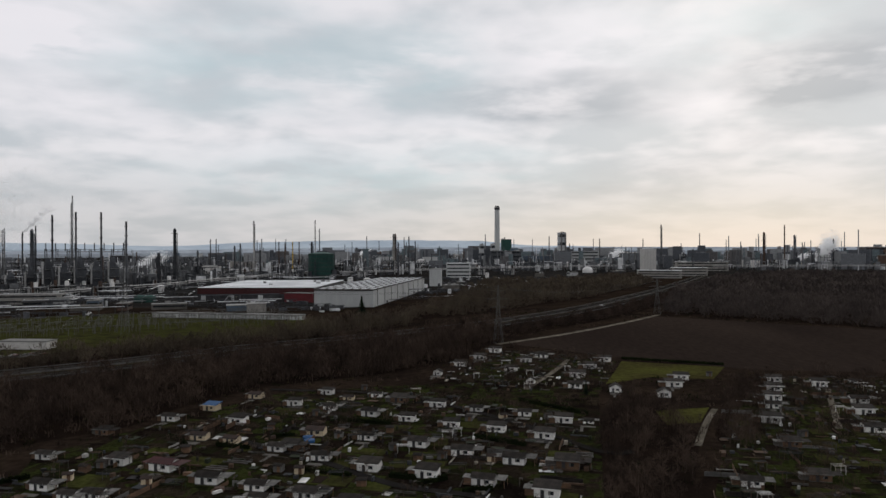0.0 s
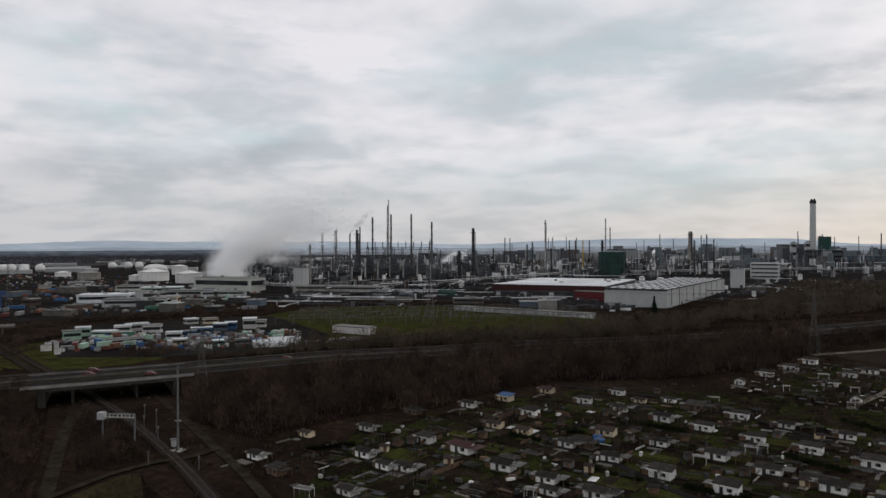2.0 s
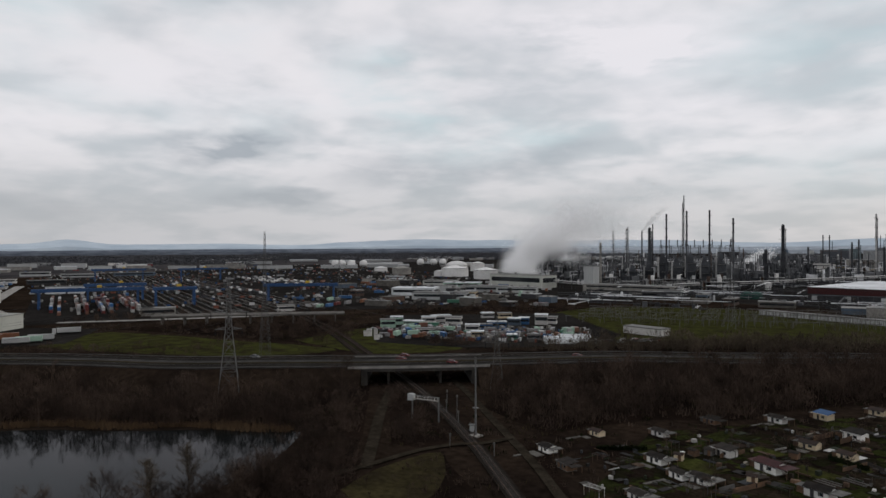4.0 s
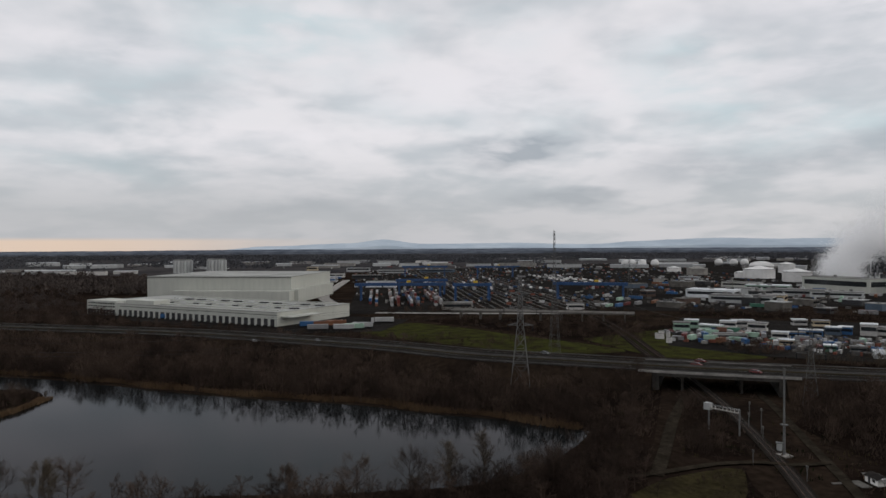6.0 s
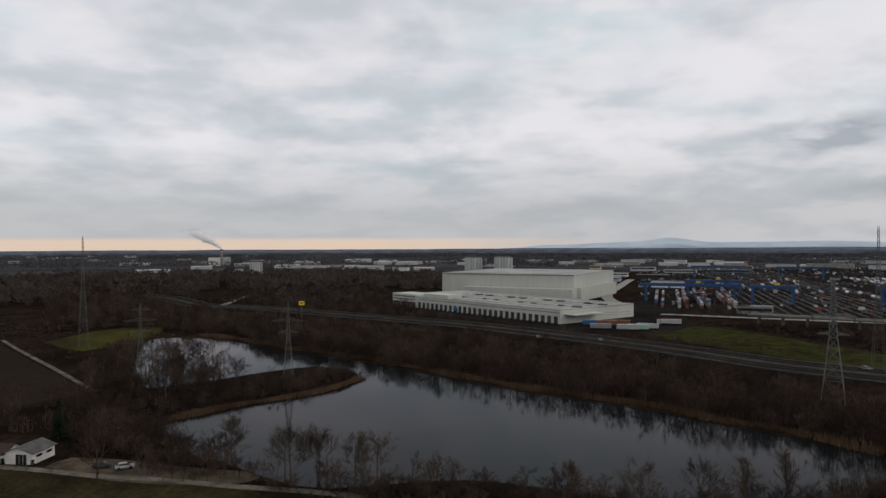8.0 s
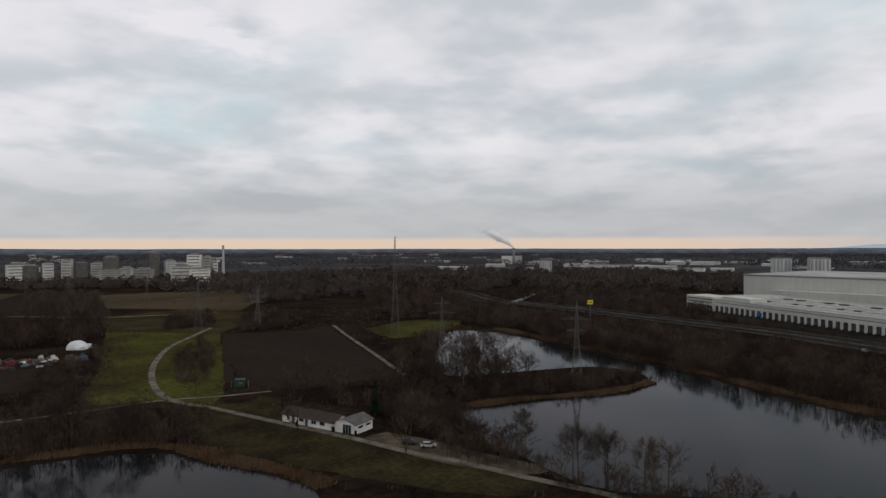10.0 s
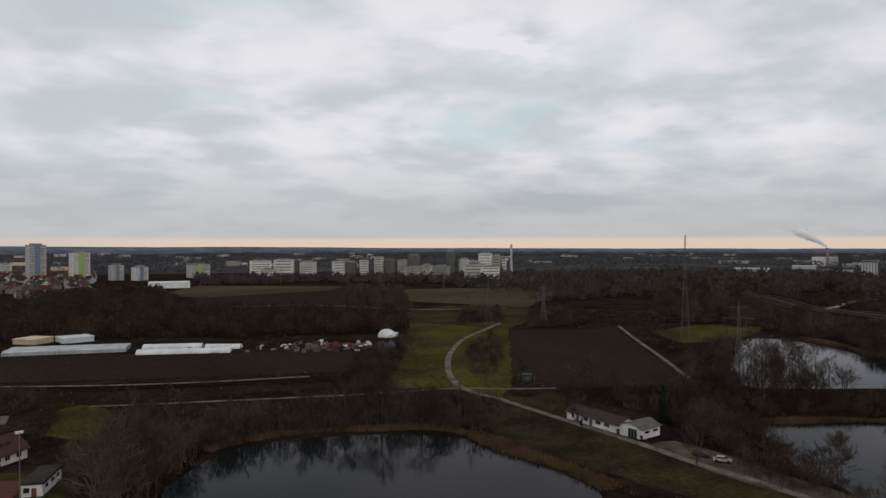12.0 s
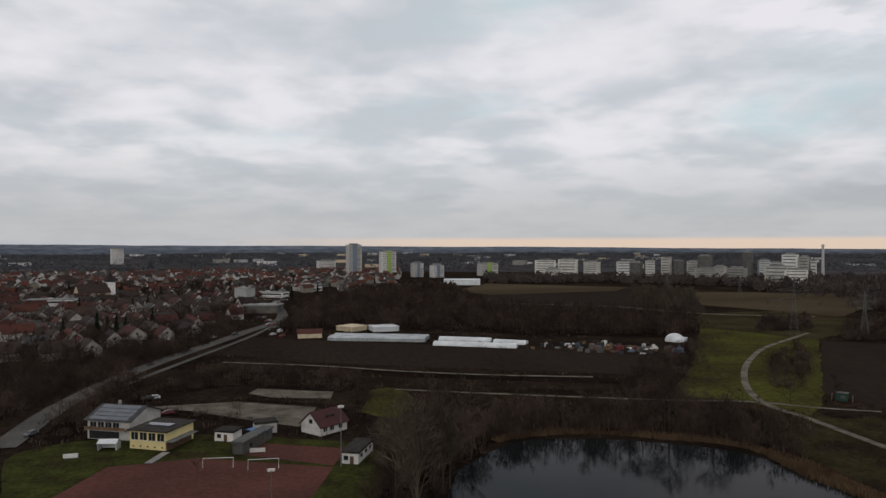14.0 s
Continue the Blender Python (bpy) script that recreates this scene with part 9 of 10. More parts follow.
for x, y, h, tn in [(-203.3, 447, 60.3, 20), (31.3, 398.4, 33.2, 10), (173.4, 567, 29.3, 0), (-182.6, 199.4, 28.2, 40), (-364.8, -319.8, 28.2, 140), (-499, -773, 17.8, 150), (-533, -748, 16.3, 150), (-567, -797, 18.8, 165), (-517, -602, 20.4, 150), (-579, 401, 47.0, 50)]:
    pylon(x, y, h, 5, THREE, tn, "grey lattice transmission tower", PYLON, 0.07)
A = [(p[0], p[1]) for p in BIG]
wires(A[0], (-182.6, 199.4), [(o, BIG[0][2] * s, 26) for o, s in ((-14, .58), (14, .58), (-10, .76), (10, .76))], 8)
wires((-203.3, 447), (31.3, 398.4), [(o, 40, 32) for o in (-8, 8, -5, 5)], 8)
wires((31.3, 398.4), (173.4, 567), [(o, 32, 30) for o in (-8, 8, -5, 5)], 7)

# outdoor switchgear: rows of portals on the meadow
def portal(label):
    ob = tagged(part("switchgear_portal", Shape().box(0, 0, 4.4, 13, 0.22, 0.25), PYLON, None, label), category="switchgear", group="switchgear portals")
    for x in (-6, 6):
        part("post", Shape().box(x, 0, 0, 0.24, 0.24, 4.4), PYLON, ob)
    return ob


base = portal("grey steel switchgear portal on grass")
R = random.Random(61)
P0, P1, P2 = Vector((-300.3, 409)), Vector((-113.8, 512)), Vector((-336.8, 492))
for i in range(17):
    for j in range(5):
        p = P0 + (P1 - P0) * (i / 16) + (P2 - P0) * (j / 4) * 1.0 + Vector((R.uniform(-2, 2), R.uniform(-2, 2)))
        copy_thing(base, pose(p.x, p.y, 0.05, 0, 0, 18 + 90 * (j % 2)))
for o in (*base.children_recursive, base):
    bpy.data.objects.remove(o)

# rows of insulator posts and busbars between the portals
posts, bars = Shape(), Shape()
for i in range(46):
    for j in range(13):
        p = P0 + (P1 - P0) * (i / 45) + (P2 - P0) * (j / 12) + Vector((R.uniform(-0.6, 0.6), R.uniform(-0.6, 0.6)))
        if noise.noise(Vector((p.x, p.y, 2.0)) * 0.03) < -0.22:
            continue
        h = R.choice([2.6, 3.0, 3.4, 4.6])
        bars.box(p.x, p.y, 0.05, 0.12, 0.12, h)
        posts.cyl(p.x, p.y, h, h + 1.1, 0.2, 0.13, 5)
        if i % 3 == 0:
            q = p + (P1 - P0).normalized() * 8
            bars.bar((p.x, p.y, h + 1.1), (q.x, q.y, h + 1.1), 0.09, 3)
tagged(part("insulator_posts", posts, GREY_CONCRETE, None, "rows of dull insulators in the outdoor switchgear"), category="switchgear", kind="stuff")
tagged(part("busbar_frames", bars, RAILING, None, "grey steel supports and busbars of the switchgear"), category="switchgear", kind="stuff")

# railway mast, signal gantry, huts
x, y, h = -140.7, 144.5, 21.3
ob = thing("radio_mast", pose(x, y, 0), "slender steel radio mast beside the railway", "mast")
part("pole", Shape().cyl(0, 0, 0, h, 0.34, 0.18, 10), STEEL, ob)
part("antenna", Shape().box(0, 0, h, 0.55, 0.4, 1.6), ETERNIT, ob)
part("platform", Shape().cyl(0, 0, h * 0.38, h * 0.38 + 0.2, 0.9, 0.9, 10), STEEL, ob)
part("footing", Shape().box(0, 0, 0, 3, 3, 0.4), CONCRETE, ob)
cab = thing("equipment_cabinet", pose(*(-145.0, 147.3), 0, 0, 0, 40), "white trackside equipment cabinet", "cabinet")
part("housing", Shape().box(0, 0, 0, 1.3, 1.0, 2.0), CLAD, cab)
part("lid", Shape().box(0, 0, 2.0, 1.8, 1.4, 0.15), STEEL, cab)
a, b = Vector((-169.1, 144.8)), Vector((-160.0, 147.8))
m, w = site(a, b)
ob = thing("signal_gantry", m, "white steel signal gantry over the tracks", "signal gantry")
for xx in (-w / 2, w / 2):
    part("post", Shape().box(xx, 0, 0, 0.35, 0.35, 7.4), STEEL, ob)
part("walkway", Shape().box(0, 0, 6.4, w, 1.0, 0.18), CONCRETE, ob)
for k in (-0.55, 0.55):
    part("handrail", Shape().box(0, k, 7.4, w, 0.07, 0.09), CLAD, ob)
for i in range(9):
    part("baluster", Shape().box(-w / 2 + w * i / 8, -0.55, 6.6, 0.1, 0.1, 0.9), WHITE, ob)
part("cabin", Shape().box(-w / 2 - 0.3, 0, 5.9, 1.9, 1.7, 2.0), CLAD, ob, "white cabin at the gantry's end")
for i, (px, py, h) in enumerate([(-159.2, 155.0, 7.4), (-166.3, 157.1, 4.4), (-154.4, 150.9, 3.8), (-123.9, 134.1, 3.5), (-138.0, 131.7, 3.6), (-177.0, 167.5, 4.6)]):
    ob = thing("signal_post", pose(px, py, 0), "small white trackside post with a signal box", "signal", "trackside posts")
    part("post", Shape().cyl(0, 0, 0, h, 0.1, 0.1, 6), STEEL, ob)
    part("head", Shape().box(0, 0, h - 0.6, 0.5, 0.3, 0.7), ETERNIT, ob)
for px, py, h, ww in [(-346.1, 266.6, 3.4, 2.2), (-341.9, 257.4, 3.3, 5), (-325.6, 251.5, 3.2, 3), (-349.5, 264.3, 3.4, 3)]:
    ob = thing("trackside_cabinet", pose(px, py, 0, 0, 0, 45), "pale trackside cabinet beside the tracks", "cabinet", "trackside cabinets")
    part("housing", Shape().box(0, 0, 0, ww, 1.5, h), WHITE, ob)
    part("roof", Shape().box(0, 0, h, ww + 0.3, 1.8, 0.15), STEEL, ob)

# yellow sign on its post by the motorway
x, y, h = -498, -128.9, 15.0
ob = thing("yellow_sign", pose(x, y, 0, 0, 0, 106), "bright yellow square advertising sign on a post", "sign")
part("post", Shape().cyl(0, 0, 0, h - 2.6, 0.22, 0.22, 8), STEEL, ob)
part("panel", Shape().box(0, 0, h - 2.8, 3.9, 0.4, 2.8), SIGN_YELLOW, ob)
part("bar", Shape().box(0, -0.23, h - 1.7, 2.8, 0.05, 0.6), DARKSTEEL, ob)

# rail overbridge beyond the motorway
m, w = site((-420, 295.1), (-495, 185.6))
ob = thing("overbridge", m, "long low concrete road bridge over the rail yard", "bridge")
part("deck", Shape().box(0, 0, 5.6, w * 1.0, 9, 0.9), GREY_CONCRETE, ob)
for k in (-4.4, 4.4):
    part("parapet", Shape().box(0, k, 6.5, w, 0.3, 0.7), CONCRETE, ob)
for i in range(9):
    part("pier", Shape().box(-w * 0.45 + w * 0.9 * i / 8, 0, 0, 1.0, 6, 5.6), GREY_CONCRETE, ob)

# cars
def car(paint, label):
    ob = thing("car", pose(0, 0, 0), label, "car", "cars")
    body = Shape()
    prof = [(-2.15, 0.35), (2.15, 0.35), (2.2, 0.75), (1.3, 0.95), (0.55, 1.45), (-1.3, 1.48), (-2.05, 0.98), (-2.2, 0.7)]
    k = len(prof)
    wid = [0.86, 0.86, 0.84, 0.84, 0.66, 0.66, 0.84, 0.84]
    body.add([(p[0], -wid[i], p[1]) for i, p in enumerate(prof)] + [(p[0], wid[i], p[1]) for i, p in enumerate(prof)], [tuple(range(k)), tuple(range(2 * k - 1, k - 1, -1))] + [(i, i + k, (i + 1) % k + k, (i + 1) % k) for i in range(k)])
    part("body", body, paint, ob)
    for sg in (-1, 1):
        part("side_window", Shape().add([(1.1, sg * 0.83, 0.98), (0.5, sg * 0.70, 1.38), (-1.2, sg * 0.70, 1.40), (-1.8, sg * 0.83, 1.0)], [(0, 1, 2, 3)]), GLASS, ob)
    part("windscreen", Shape().add([(1.27, -0.7, 1.0), (1.27, 0.7, 1.0), (0.62, 0.6, 1.43), (0.62, -0.6, 1.43)], [(0, 1, 2, 3)]), GLASS, ob)
    part("rear_window", Shape().add([(-1.98, -0.7, 1.05), (-1.98, 0.7, 1.05), (-1.36, 0.6, 1.45), (-1.36, -0.6, 1.45)], [(3, 2, 1, 0)]), GLASS, ob)
    for xx in (-1.35, 1.35):
        for yy in (-0.82, 0.82):
            s = Shape().cyl(0, 0, -0.11, 0.11, 0.33, 0.33, 12)
            s.v = [(xx + a, yy + c, 0.33 + b) for a, b, c in s.v]
            part("wheel", s, TYRE, ob)
    return ob


CARS = [car(LORRY_PAINT[0], "white car standing on a surfaced way"), car(DARKSTEEL, "dark car standing on a surfaced way"), car(LORRY_PAINT[4], "red car standing on a surfaced way"), car(STEEL, "silver car standing on a surfaced way")]
for k, x, y, z, tn in [(0, -167.8, -87.8, 0.25, 118), (1, -168.3, -93.9, 0.25, 108), (2, -226.3, 187.8, 7, 25), (2, -205.2, 197.1, 7, 25), (3, -273.7, 146.0, 7, 20), (2, -232.1, 194.6, 7, 25), (0, 140.8, 621, 2, 30), (3, -377.3, 63.9, 3.5, 10), (3, 52.0, -227.7, 0.3, 60), (2, 16.3, -242.9, 0.25, 10), (0, 22.6, -268.5, 0.25, 0), (1, 24.5, -268.1, 0.25, 0), (0, 3.7, -433, 0.35, 50), (1, -8.3, -445, 0.35, 50), (3, -391.7, 32.0, 3, 10), (2, -183.8, 252.6, 6, 30)]:
    copy_thing(CARS[k], pose(x, y, z, 0, 0, tn))
R = random.Random(71)
def small_car(paint, label):
    ob = tagged(part("car", Shape().box(0, 0, 0.25, 4.3, 1.75, 0.7).box(-0.2, 0, 0.95, 2.4, 1.5, 0.5, 0, 0.8), paint, None, label), category="car", group="cars")
    part("glazing", Shape().box(-0.2, 0, 1.0, 2.3, 1.56, 0.32, 0, 0.86), GLASS, ob)
    return ob


FAR_CARS = [small_car(LORRY_PAINT[0], "white car parked in a row"), small_car(DARKSTEEL, "dark car parked in a row"), small_car(LORRY_PAINT[4], "red car parked in a row"), small_car(STEEL, "silver car parked in a row")]
for i in range(60):
    p = Vector((-361.0, 282.3)) + Vector((R.uniform(-6, 24), R.uniform(-6, 6)))
    if i > 14:
        q = (-27.3, -561), (-42.0, -506), (-27.0, -451)
        r1, r2 = R.random(), R.random()
        if i < 34:
            p = Vector(q[0]) + (Vector(q[1]) - Vector(q[0])) * r1 + (Vector(q[2]) - Vector(q[0])) * r2
        else:
            p = Vector((-228.7, 333.8)) + (Vector((-207.7, 366.0)) - Vector((-228.7, 333.8))) * r1 + Vector((R.uniform(-3, 3), R.uniform(-8, 4)))
    copy_thing(FAR_CARS[i % 4], pose(p.x, p.y, 0.12, 0, 0, 50 + R.uniform(-8, 8)))
for k in CARS + FAR_CARS:
    for o in (*k.children_recursive, k):
        bpy.data.objects.remove(o)


# ---- clubhouse by the lake ----
def rows_of_windows(parent, xs, y, z, w, h, thick=0.1, frames=True):
    for x in xs:
        win = part("window", Shape().box(x, y, z, w, thick, h), GLASS, parent)
        if frames:
            part("sill", Shape().box(x, y - 0.06, z - 0.1, w + 0.2, 0.16, 0.1), WHITE, win)
            part("mullion", Shape().box(x, y - 0.05, z, 0.07, 0.06, h), WHITE, win)


m, w = site((-173.4, -142.2), (-170.4, -120.6))
ob = thing("clubhouse", m, "long low white clubhouse with a dark tiled roof", "clubhouse")
part("wall", Shape().house_body(0, 3.4, 0, w, 6.8, 2.7, 1.5), WHITE, ob)
part("roof", Shape().gable(0, 3.4, 2.7, w, 6.8, 1.55, 0.6, 0.14), TILE_BROWN, ob, "dark weathered roof")
rows_of_windows(ob, [-w * 0.12, w * 0.12, w * 0.28], -0.03, 1.2, 1.9, 1.0)
rows_of_windows(ob, [-w * 0.38], -0.03, 1.0, 0.9, 1.3)
for x in (-w * 0.02, -w * 0.28):
    part("door", Shape().box(x, -0.04, 0, 1.1, 0.1, 2.1), ETERNIT, ob)
part("chimney_pot", Shape().box(-w * 0.15, 3.4, 3.9, 0.6, 0.6, 1.1), TILE_BROWN, ob)
part("gutter", Shape().box(0, -0.65, 2.35, w + 1, 0.14, 0.14), STEEL, ob)
m, w, d = dims((-170.4, -120.6), (-170.1, -112.9), (-178.8, -111.1))
ob = thing("club_annex", m, "white gabled annex with a pale roof and dark gate", "annex")
s = Shape().house_body(0, 0, 0, d, w, 2.9, 1.4)
s.v = [(y, x + d / 2, z) for x, y, z in s.v]
s.f = [tuple(reversed(f)) for f in s.f]
part("wall", s, WHITE, ob)
r = Shape().gable(0, 0, 2.9, d, w, 1.42, 0.5, 0.14)
r.v = [(y, x + d / 2, z) for x, y, z in r.v]
r.f = [tuple(reversed(f)) for f in r.f]
part("roof", r, ETERNIT, ob, "pale fibre cement roof")
part("gate", Shape().box(w * 0.12, -0.05, 0, 3.0, 0.12, 2.6), GLASS, ob, "dark glazed gate")
for i in range(4):
    part("gate_bar", Shape().box(w * 0.12 - 1.5 + i, -0.13, 0, 0.08, 0.06, 2.6), WHITE, ob)
for y in (d * 0.3, d * 0.75):
    part("window", Shape().box(w / 2 + 0.02, y, 1.5, 0.1, 2.2, 0.6), GLASS, ob)
for x, y in [(-170.0, -134.0), (-169.9, -120.6), (-169.1, -112.2)]:
    pot = thing("shrub", pose(x, y, 0), "dark clipped shrub beside the clubhouse wall", "shrub", "club shrubs")
    s = Shape()
    rr = random.Random(int(x))
    for i in range(80):
        a, z = rr.uniform(0, 6.28), rr.uniform(0.1, 1.5)
        p = Vector((math.cos(a) * 0.5 * rr.random(), math.sin(a) * 0.5 * rr.random(), z))
        s.add([p + Vector((0.2, 0, 0)), p + Vector((-0.1, 0.18, 0.1)), p + Vector((-0.1, -0.15, 0.2))], [(0, 1, 2)])
    part("foliage", s, HEDGE, pot)
# green kiosk on the meadow
m = pose(*(-209.6, -192.7), 0, 0, 0, 128)
ob = thing("kiosk", m, "small green wooden kiosk with a pale roof", "kiosk")
part("wall", Shape().box(0, 0, 0, 3.4, 2.6, 2.6), CLAD_GREEN, ob)
part("roof", Shape().box(0, 0, 2.6, 4.0, 3.2, 0.22), ETERNIT, ob)
part("hatch", Shape().box(0.3, -1.33, 1.1, 1.4, 0.08, 0.8), GREY_CONCRETE, ob)
part("counter", Shape().box(0.3, -1.5, 1.0, 1.6, 0.5, 0.08), TIMBER, ob)
for sg in (-1, 1):
    part("screen_wall", Shape().box(sg * 3.2, -0.6, 0, 0.2, 3.2, 2.0), TIMBER, ob)

# ---- sports club ----
m, w, d = dims((36.1, -220.7), (24.3, -213.9), (19.9, -227.8))
ob = thing("club_house", m, "white two-storey club building with solar panels on its roof", "house")
part("wall", Shape().house_body(0, d / 2, 0, w, d, 5.6, 2.6), WHITE, ob)
part("roof", Shape().gable(0, d / 2, 5.6, w, d, 2.65, 0.8, 0.2), TILE_GREY, ob)
k = math.atan2(2.65, d / 2)
for i in range(9):
    for j in range(4):
        px, t0, t1 = -w * 0.46 + w * 0.92 * (i + 0.5) / 9, (j + 0.06) / 4, (j + 0.94) / 4
        y0, y1 = -0.5 + (d / 2) * t0, -0.5 + (d / 2) * t1
        z0, z1 = 5.95 + 2.65 * (y0 / (d / 2)) , 5.95 + 2.65 * (y1 / (d / 2))
        hw = w * 0.048
        part("solar_panel", Shape().add([(px - hw, y0, z0), (px + hw, y0, z0), (px + hw, y1, z1), (px - hw, y1, z1)], [(0, 1, 2, 3)]), SOLAR, ob)
rows_of_windows(ob, [-w * 0.36, -w * 0.18, 0.0, w * 0.18], -0.05, 3.5, 1.9, 1.4)
part("balcony", Shape().box(0, -0.9, 2.9, w * 0.95, 1.8, 0.2), CONCRETE, ob)
part("balustrade", Shape().box(0, -1.75, 3.1, w * 0.95, 0.1, 0.9), TIMBER, ob)
part("porch_wall", Shape().box(-w * 0.1, -0.05, 0.2, w * 0.7, 0.2, 2.4), DARKSTEEL, ob)
part("flue", Shape().box(-w * 0.2, d * 0.6, 7.0, 0.7, 0.7, 2.2), CONCRETE, ob)
m, w, d = dims((23.4, -206.1), (13.9, -200.3), (9.2, -212.1))
ob = thing("gym_hall", m, "pale yellow club hall with tall windows", "hall")
part("wall", Shape().box(0, d / 2, 0, w, d, 5.0), YELLOW, ob)
part("roof", Shape().box(0, d / 2, 5.0, w + 1.2, d + 1.2, 0.3), FELT, ob)
rows_of_windows(ob, [-w * 0.36, -w * 0.12, w * 0.12, w * 0.36], -0.05, 2.6, w * 0.18, 2.0)
for i in range(5):
    part("vent", Shape().box(-w * 0.4 + w * 0.2 * i, -0.04, 0.7, 0.5, 0.1, 0.35), GLASS, ob)
part("canopy", Shape().box(w / 2 + 1.1, d * 0.45, 2.5, 2.4, d * 0.95, 0.16), ETERNIT, ob, "pale canopy along the side wall")
part("base_wall", Shape().box(w / 2 + 0.1, d * 0.45, 0, 0.4, d * 0.9, 2.3), TIMBER, ob)
for i in range(2):
    for j in range(3):
        part("solar_panel", Shape().box(-w * 0.2 + i * w * 0.36 + j * 1.25 - 1.2, d * 0.45, 5.4, 1.1, 2.6, 0.25), SOLAR, ob)
path("path_hall", [(13.7, -198.7), (17.4, -189.8)], 2.0, mat=CONCRETE, label="pale concrete steps", category="path")
ob = thing("party_tent", pose(*(28.6, -206.7), 0, 0, 0, 165), "small white party tent beside the club", "tent")
part("cover", Shape().gable(0, 0, 2.1, 5.0, 3.4, 0.8, 0.1, 0.05), FOIL, ob)
for xx in (-2.4, 2.4):
    part("side_sheet", Shape().box(xx, 0, 0, 0.06, 3.3, 2.1), FOIL, ob)
part("back_sheet", Shape().box(0, 1.6, 0, 4.8, 0.06, 2.1), FOIL, ob)
for a, b, dd, hh, wl, rf, lb in [((1.6, -206.6), (-3.3, -203.8), 5, 2.6, WHITE, FELT, "small flat white store beside the pitch"), ((-5.6, -190.4), (-14.1, -204.5), 3, 3.0, ETERNIT, ETERNIT, "row of pale grey changing cabins"), ((-9.7, -209.7), (-15.8, -210.3), 5, 3.0, WHITE, FELT, "flat white club store"), ((-29.1, -175.3), (-33.7, -173.4), 4, 2.8, WHITE, FELT, "white hut with a flat dark roof")]:
    m, w = site(a, b)
    if hh == 2.8:
        m, w, dd = dims((-29.1, -175.3), (-32.9, -173.2), (-39.4, -183.7))
    o = plain_hall(m, w, dd, hh, wl, rf, lb, name="club_store")
    part("door", Shape().box(w * 0.1, -0.04, 0, 1.0, 0.1, 2.0), TIMBER, o)
    part("window", Shape().box(-w * 0.25, -0.04, 1.0, 1.2, 0.1, 1.1), GLASS, o)
    if hh == 2.8:
        for i in range(3):
            part("window", Shape().box(w / 2 + 0.02, dd * (0.2 + 0.3 * i), 1.4, 0.1, 1.4, 0.8), GLASS, o)
o = thing("blue_canopy", pose(*(-9.8, -202.3), 0, 0, 0, 130), "light blue tarpaulin canopy over cabins", "canopy")
part("sheet", Shape().box(0, 0, 3.3, 6, 3.2, 0.1), LORRY_PAINT[1], o)
for xx in (-2.8, 2.8):
    part("post", Shape().box(xx, 0, 0, 0.12, 0.12, 3.3), STEEL, o)
# the red-roofed house
m, w, d = dims((-23.2, -210.6), (-26.4, -203.7), (-36.9, -213.0))
ob = thing("house", m, "white gabled house with a dark red tiled roof", "house")
L = d
s = Shape().house_body(0, 0, 0, 10.4, 8.4, 2.8, 3.4)
part("wall", s, WHITE, ob)
part("roof", Shape().gable(0, 0, 2.8, 10.4, 8.4, 3.45, 0.6, 0.22), MAROON, ob, "dark red tiled roof")
rows_of_windows(ob, [-3.4, -0.8, 2.6], -4.23, 1.0, 1.4, 1.3)
for i in range(2):
    part("skylight", Shape().box(-1 + 2.2 * i, -2.1, 4.75, 1.0, 1.2, 0.25), GLASS, ob)
part("gable_window", Shape().box(-5.22, 0, 3.1, 0.1, 1.4, 1.2), GLASS, ob)
ob.matrix_basis = pose(*(-29.4, -208.6), 0, 0, 0, 214)
# goals, floodlights, board
for x, y, tn in [(0.6, -181.1, 168), (-10.0, -176.8, 172)]:
    ob = thing("football_goal", pose(x, y, 0.12, 0, 0, tn), "white football goal on the pitch edge", "goal", "goals")
    for xx in (-3.66, 3.66):
        part("post", Shape().cyl(xx, 0, 0, 2.44, 0.08, 0.08, 8), WHITE, ob)
        part("stay", Shape().bar((xx, 0, 2.4), (xx, -1.8, 0.05), 0.04, 4), STEEL, ob)
    part("crossbar", Shape().bar((-3.7, 0, 2.44), (3.7, 0, 2.44), 0.08, 8), WHITE, ob)
for x, y, h in [(-28.4, -172.3, 15.1), (-10.0, -148.5, 8.5)]:
    ob = thing("floodlight", pose(x, y, 0), "tall grey floodlight mast beside the pitch", "floodlight", "floodlights")
    part("pole", Shape().cyl(0, 0, 0, h, 0.16, 0.09, 8), STEEL, ob)
    part("lamp", Shape().box(0, -0.3, h - 0.3, 1.5, 0.6, 0.5), WHITE, ob)
ob = thing("advertising_board", pose(*(-9.3, -190.7), 0, 0, 0, 172), "white advertising board beside the court", "sign")
part("panel", Shape().box(0, 0, 0.4, 4.0, 0.1, 1.1), WHITE, ob)
for xx in (-0.9, 0.9):
    part("bar", Shape().box(xx, 0.07, 0.8, 1.3, 0.04, 0.35), DARKSTEEL, ob)
    part("post", Shape().box(xx * 1.9, 0, 0, 0.1, 0.1, 0.5), STEEL, ob)
o = thing("pitch_board", pose(*(36.9, -201.0), 0, 0, 0, 175), "blank white board beside the pitch", "sign")
part("panel", Shape().box(0, 0, 0.2, 3.6, 0.1, 1.1), WHITE, o)
part("foot", Shape().box(0, 0, 0, 3.0, 0.4, 0.2), STEEL, o)

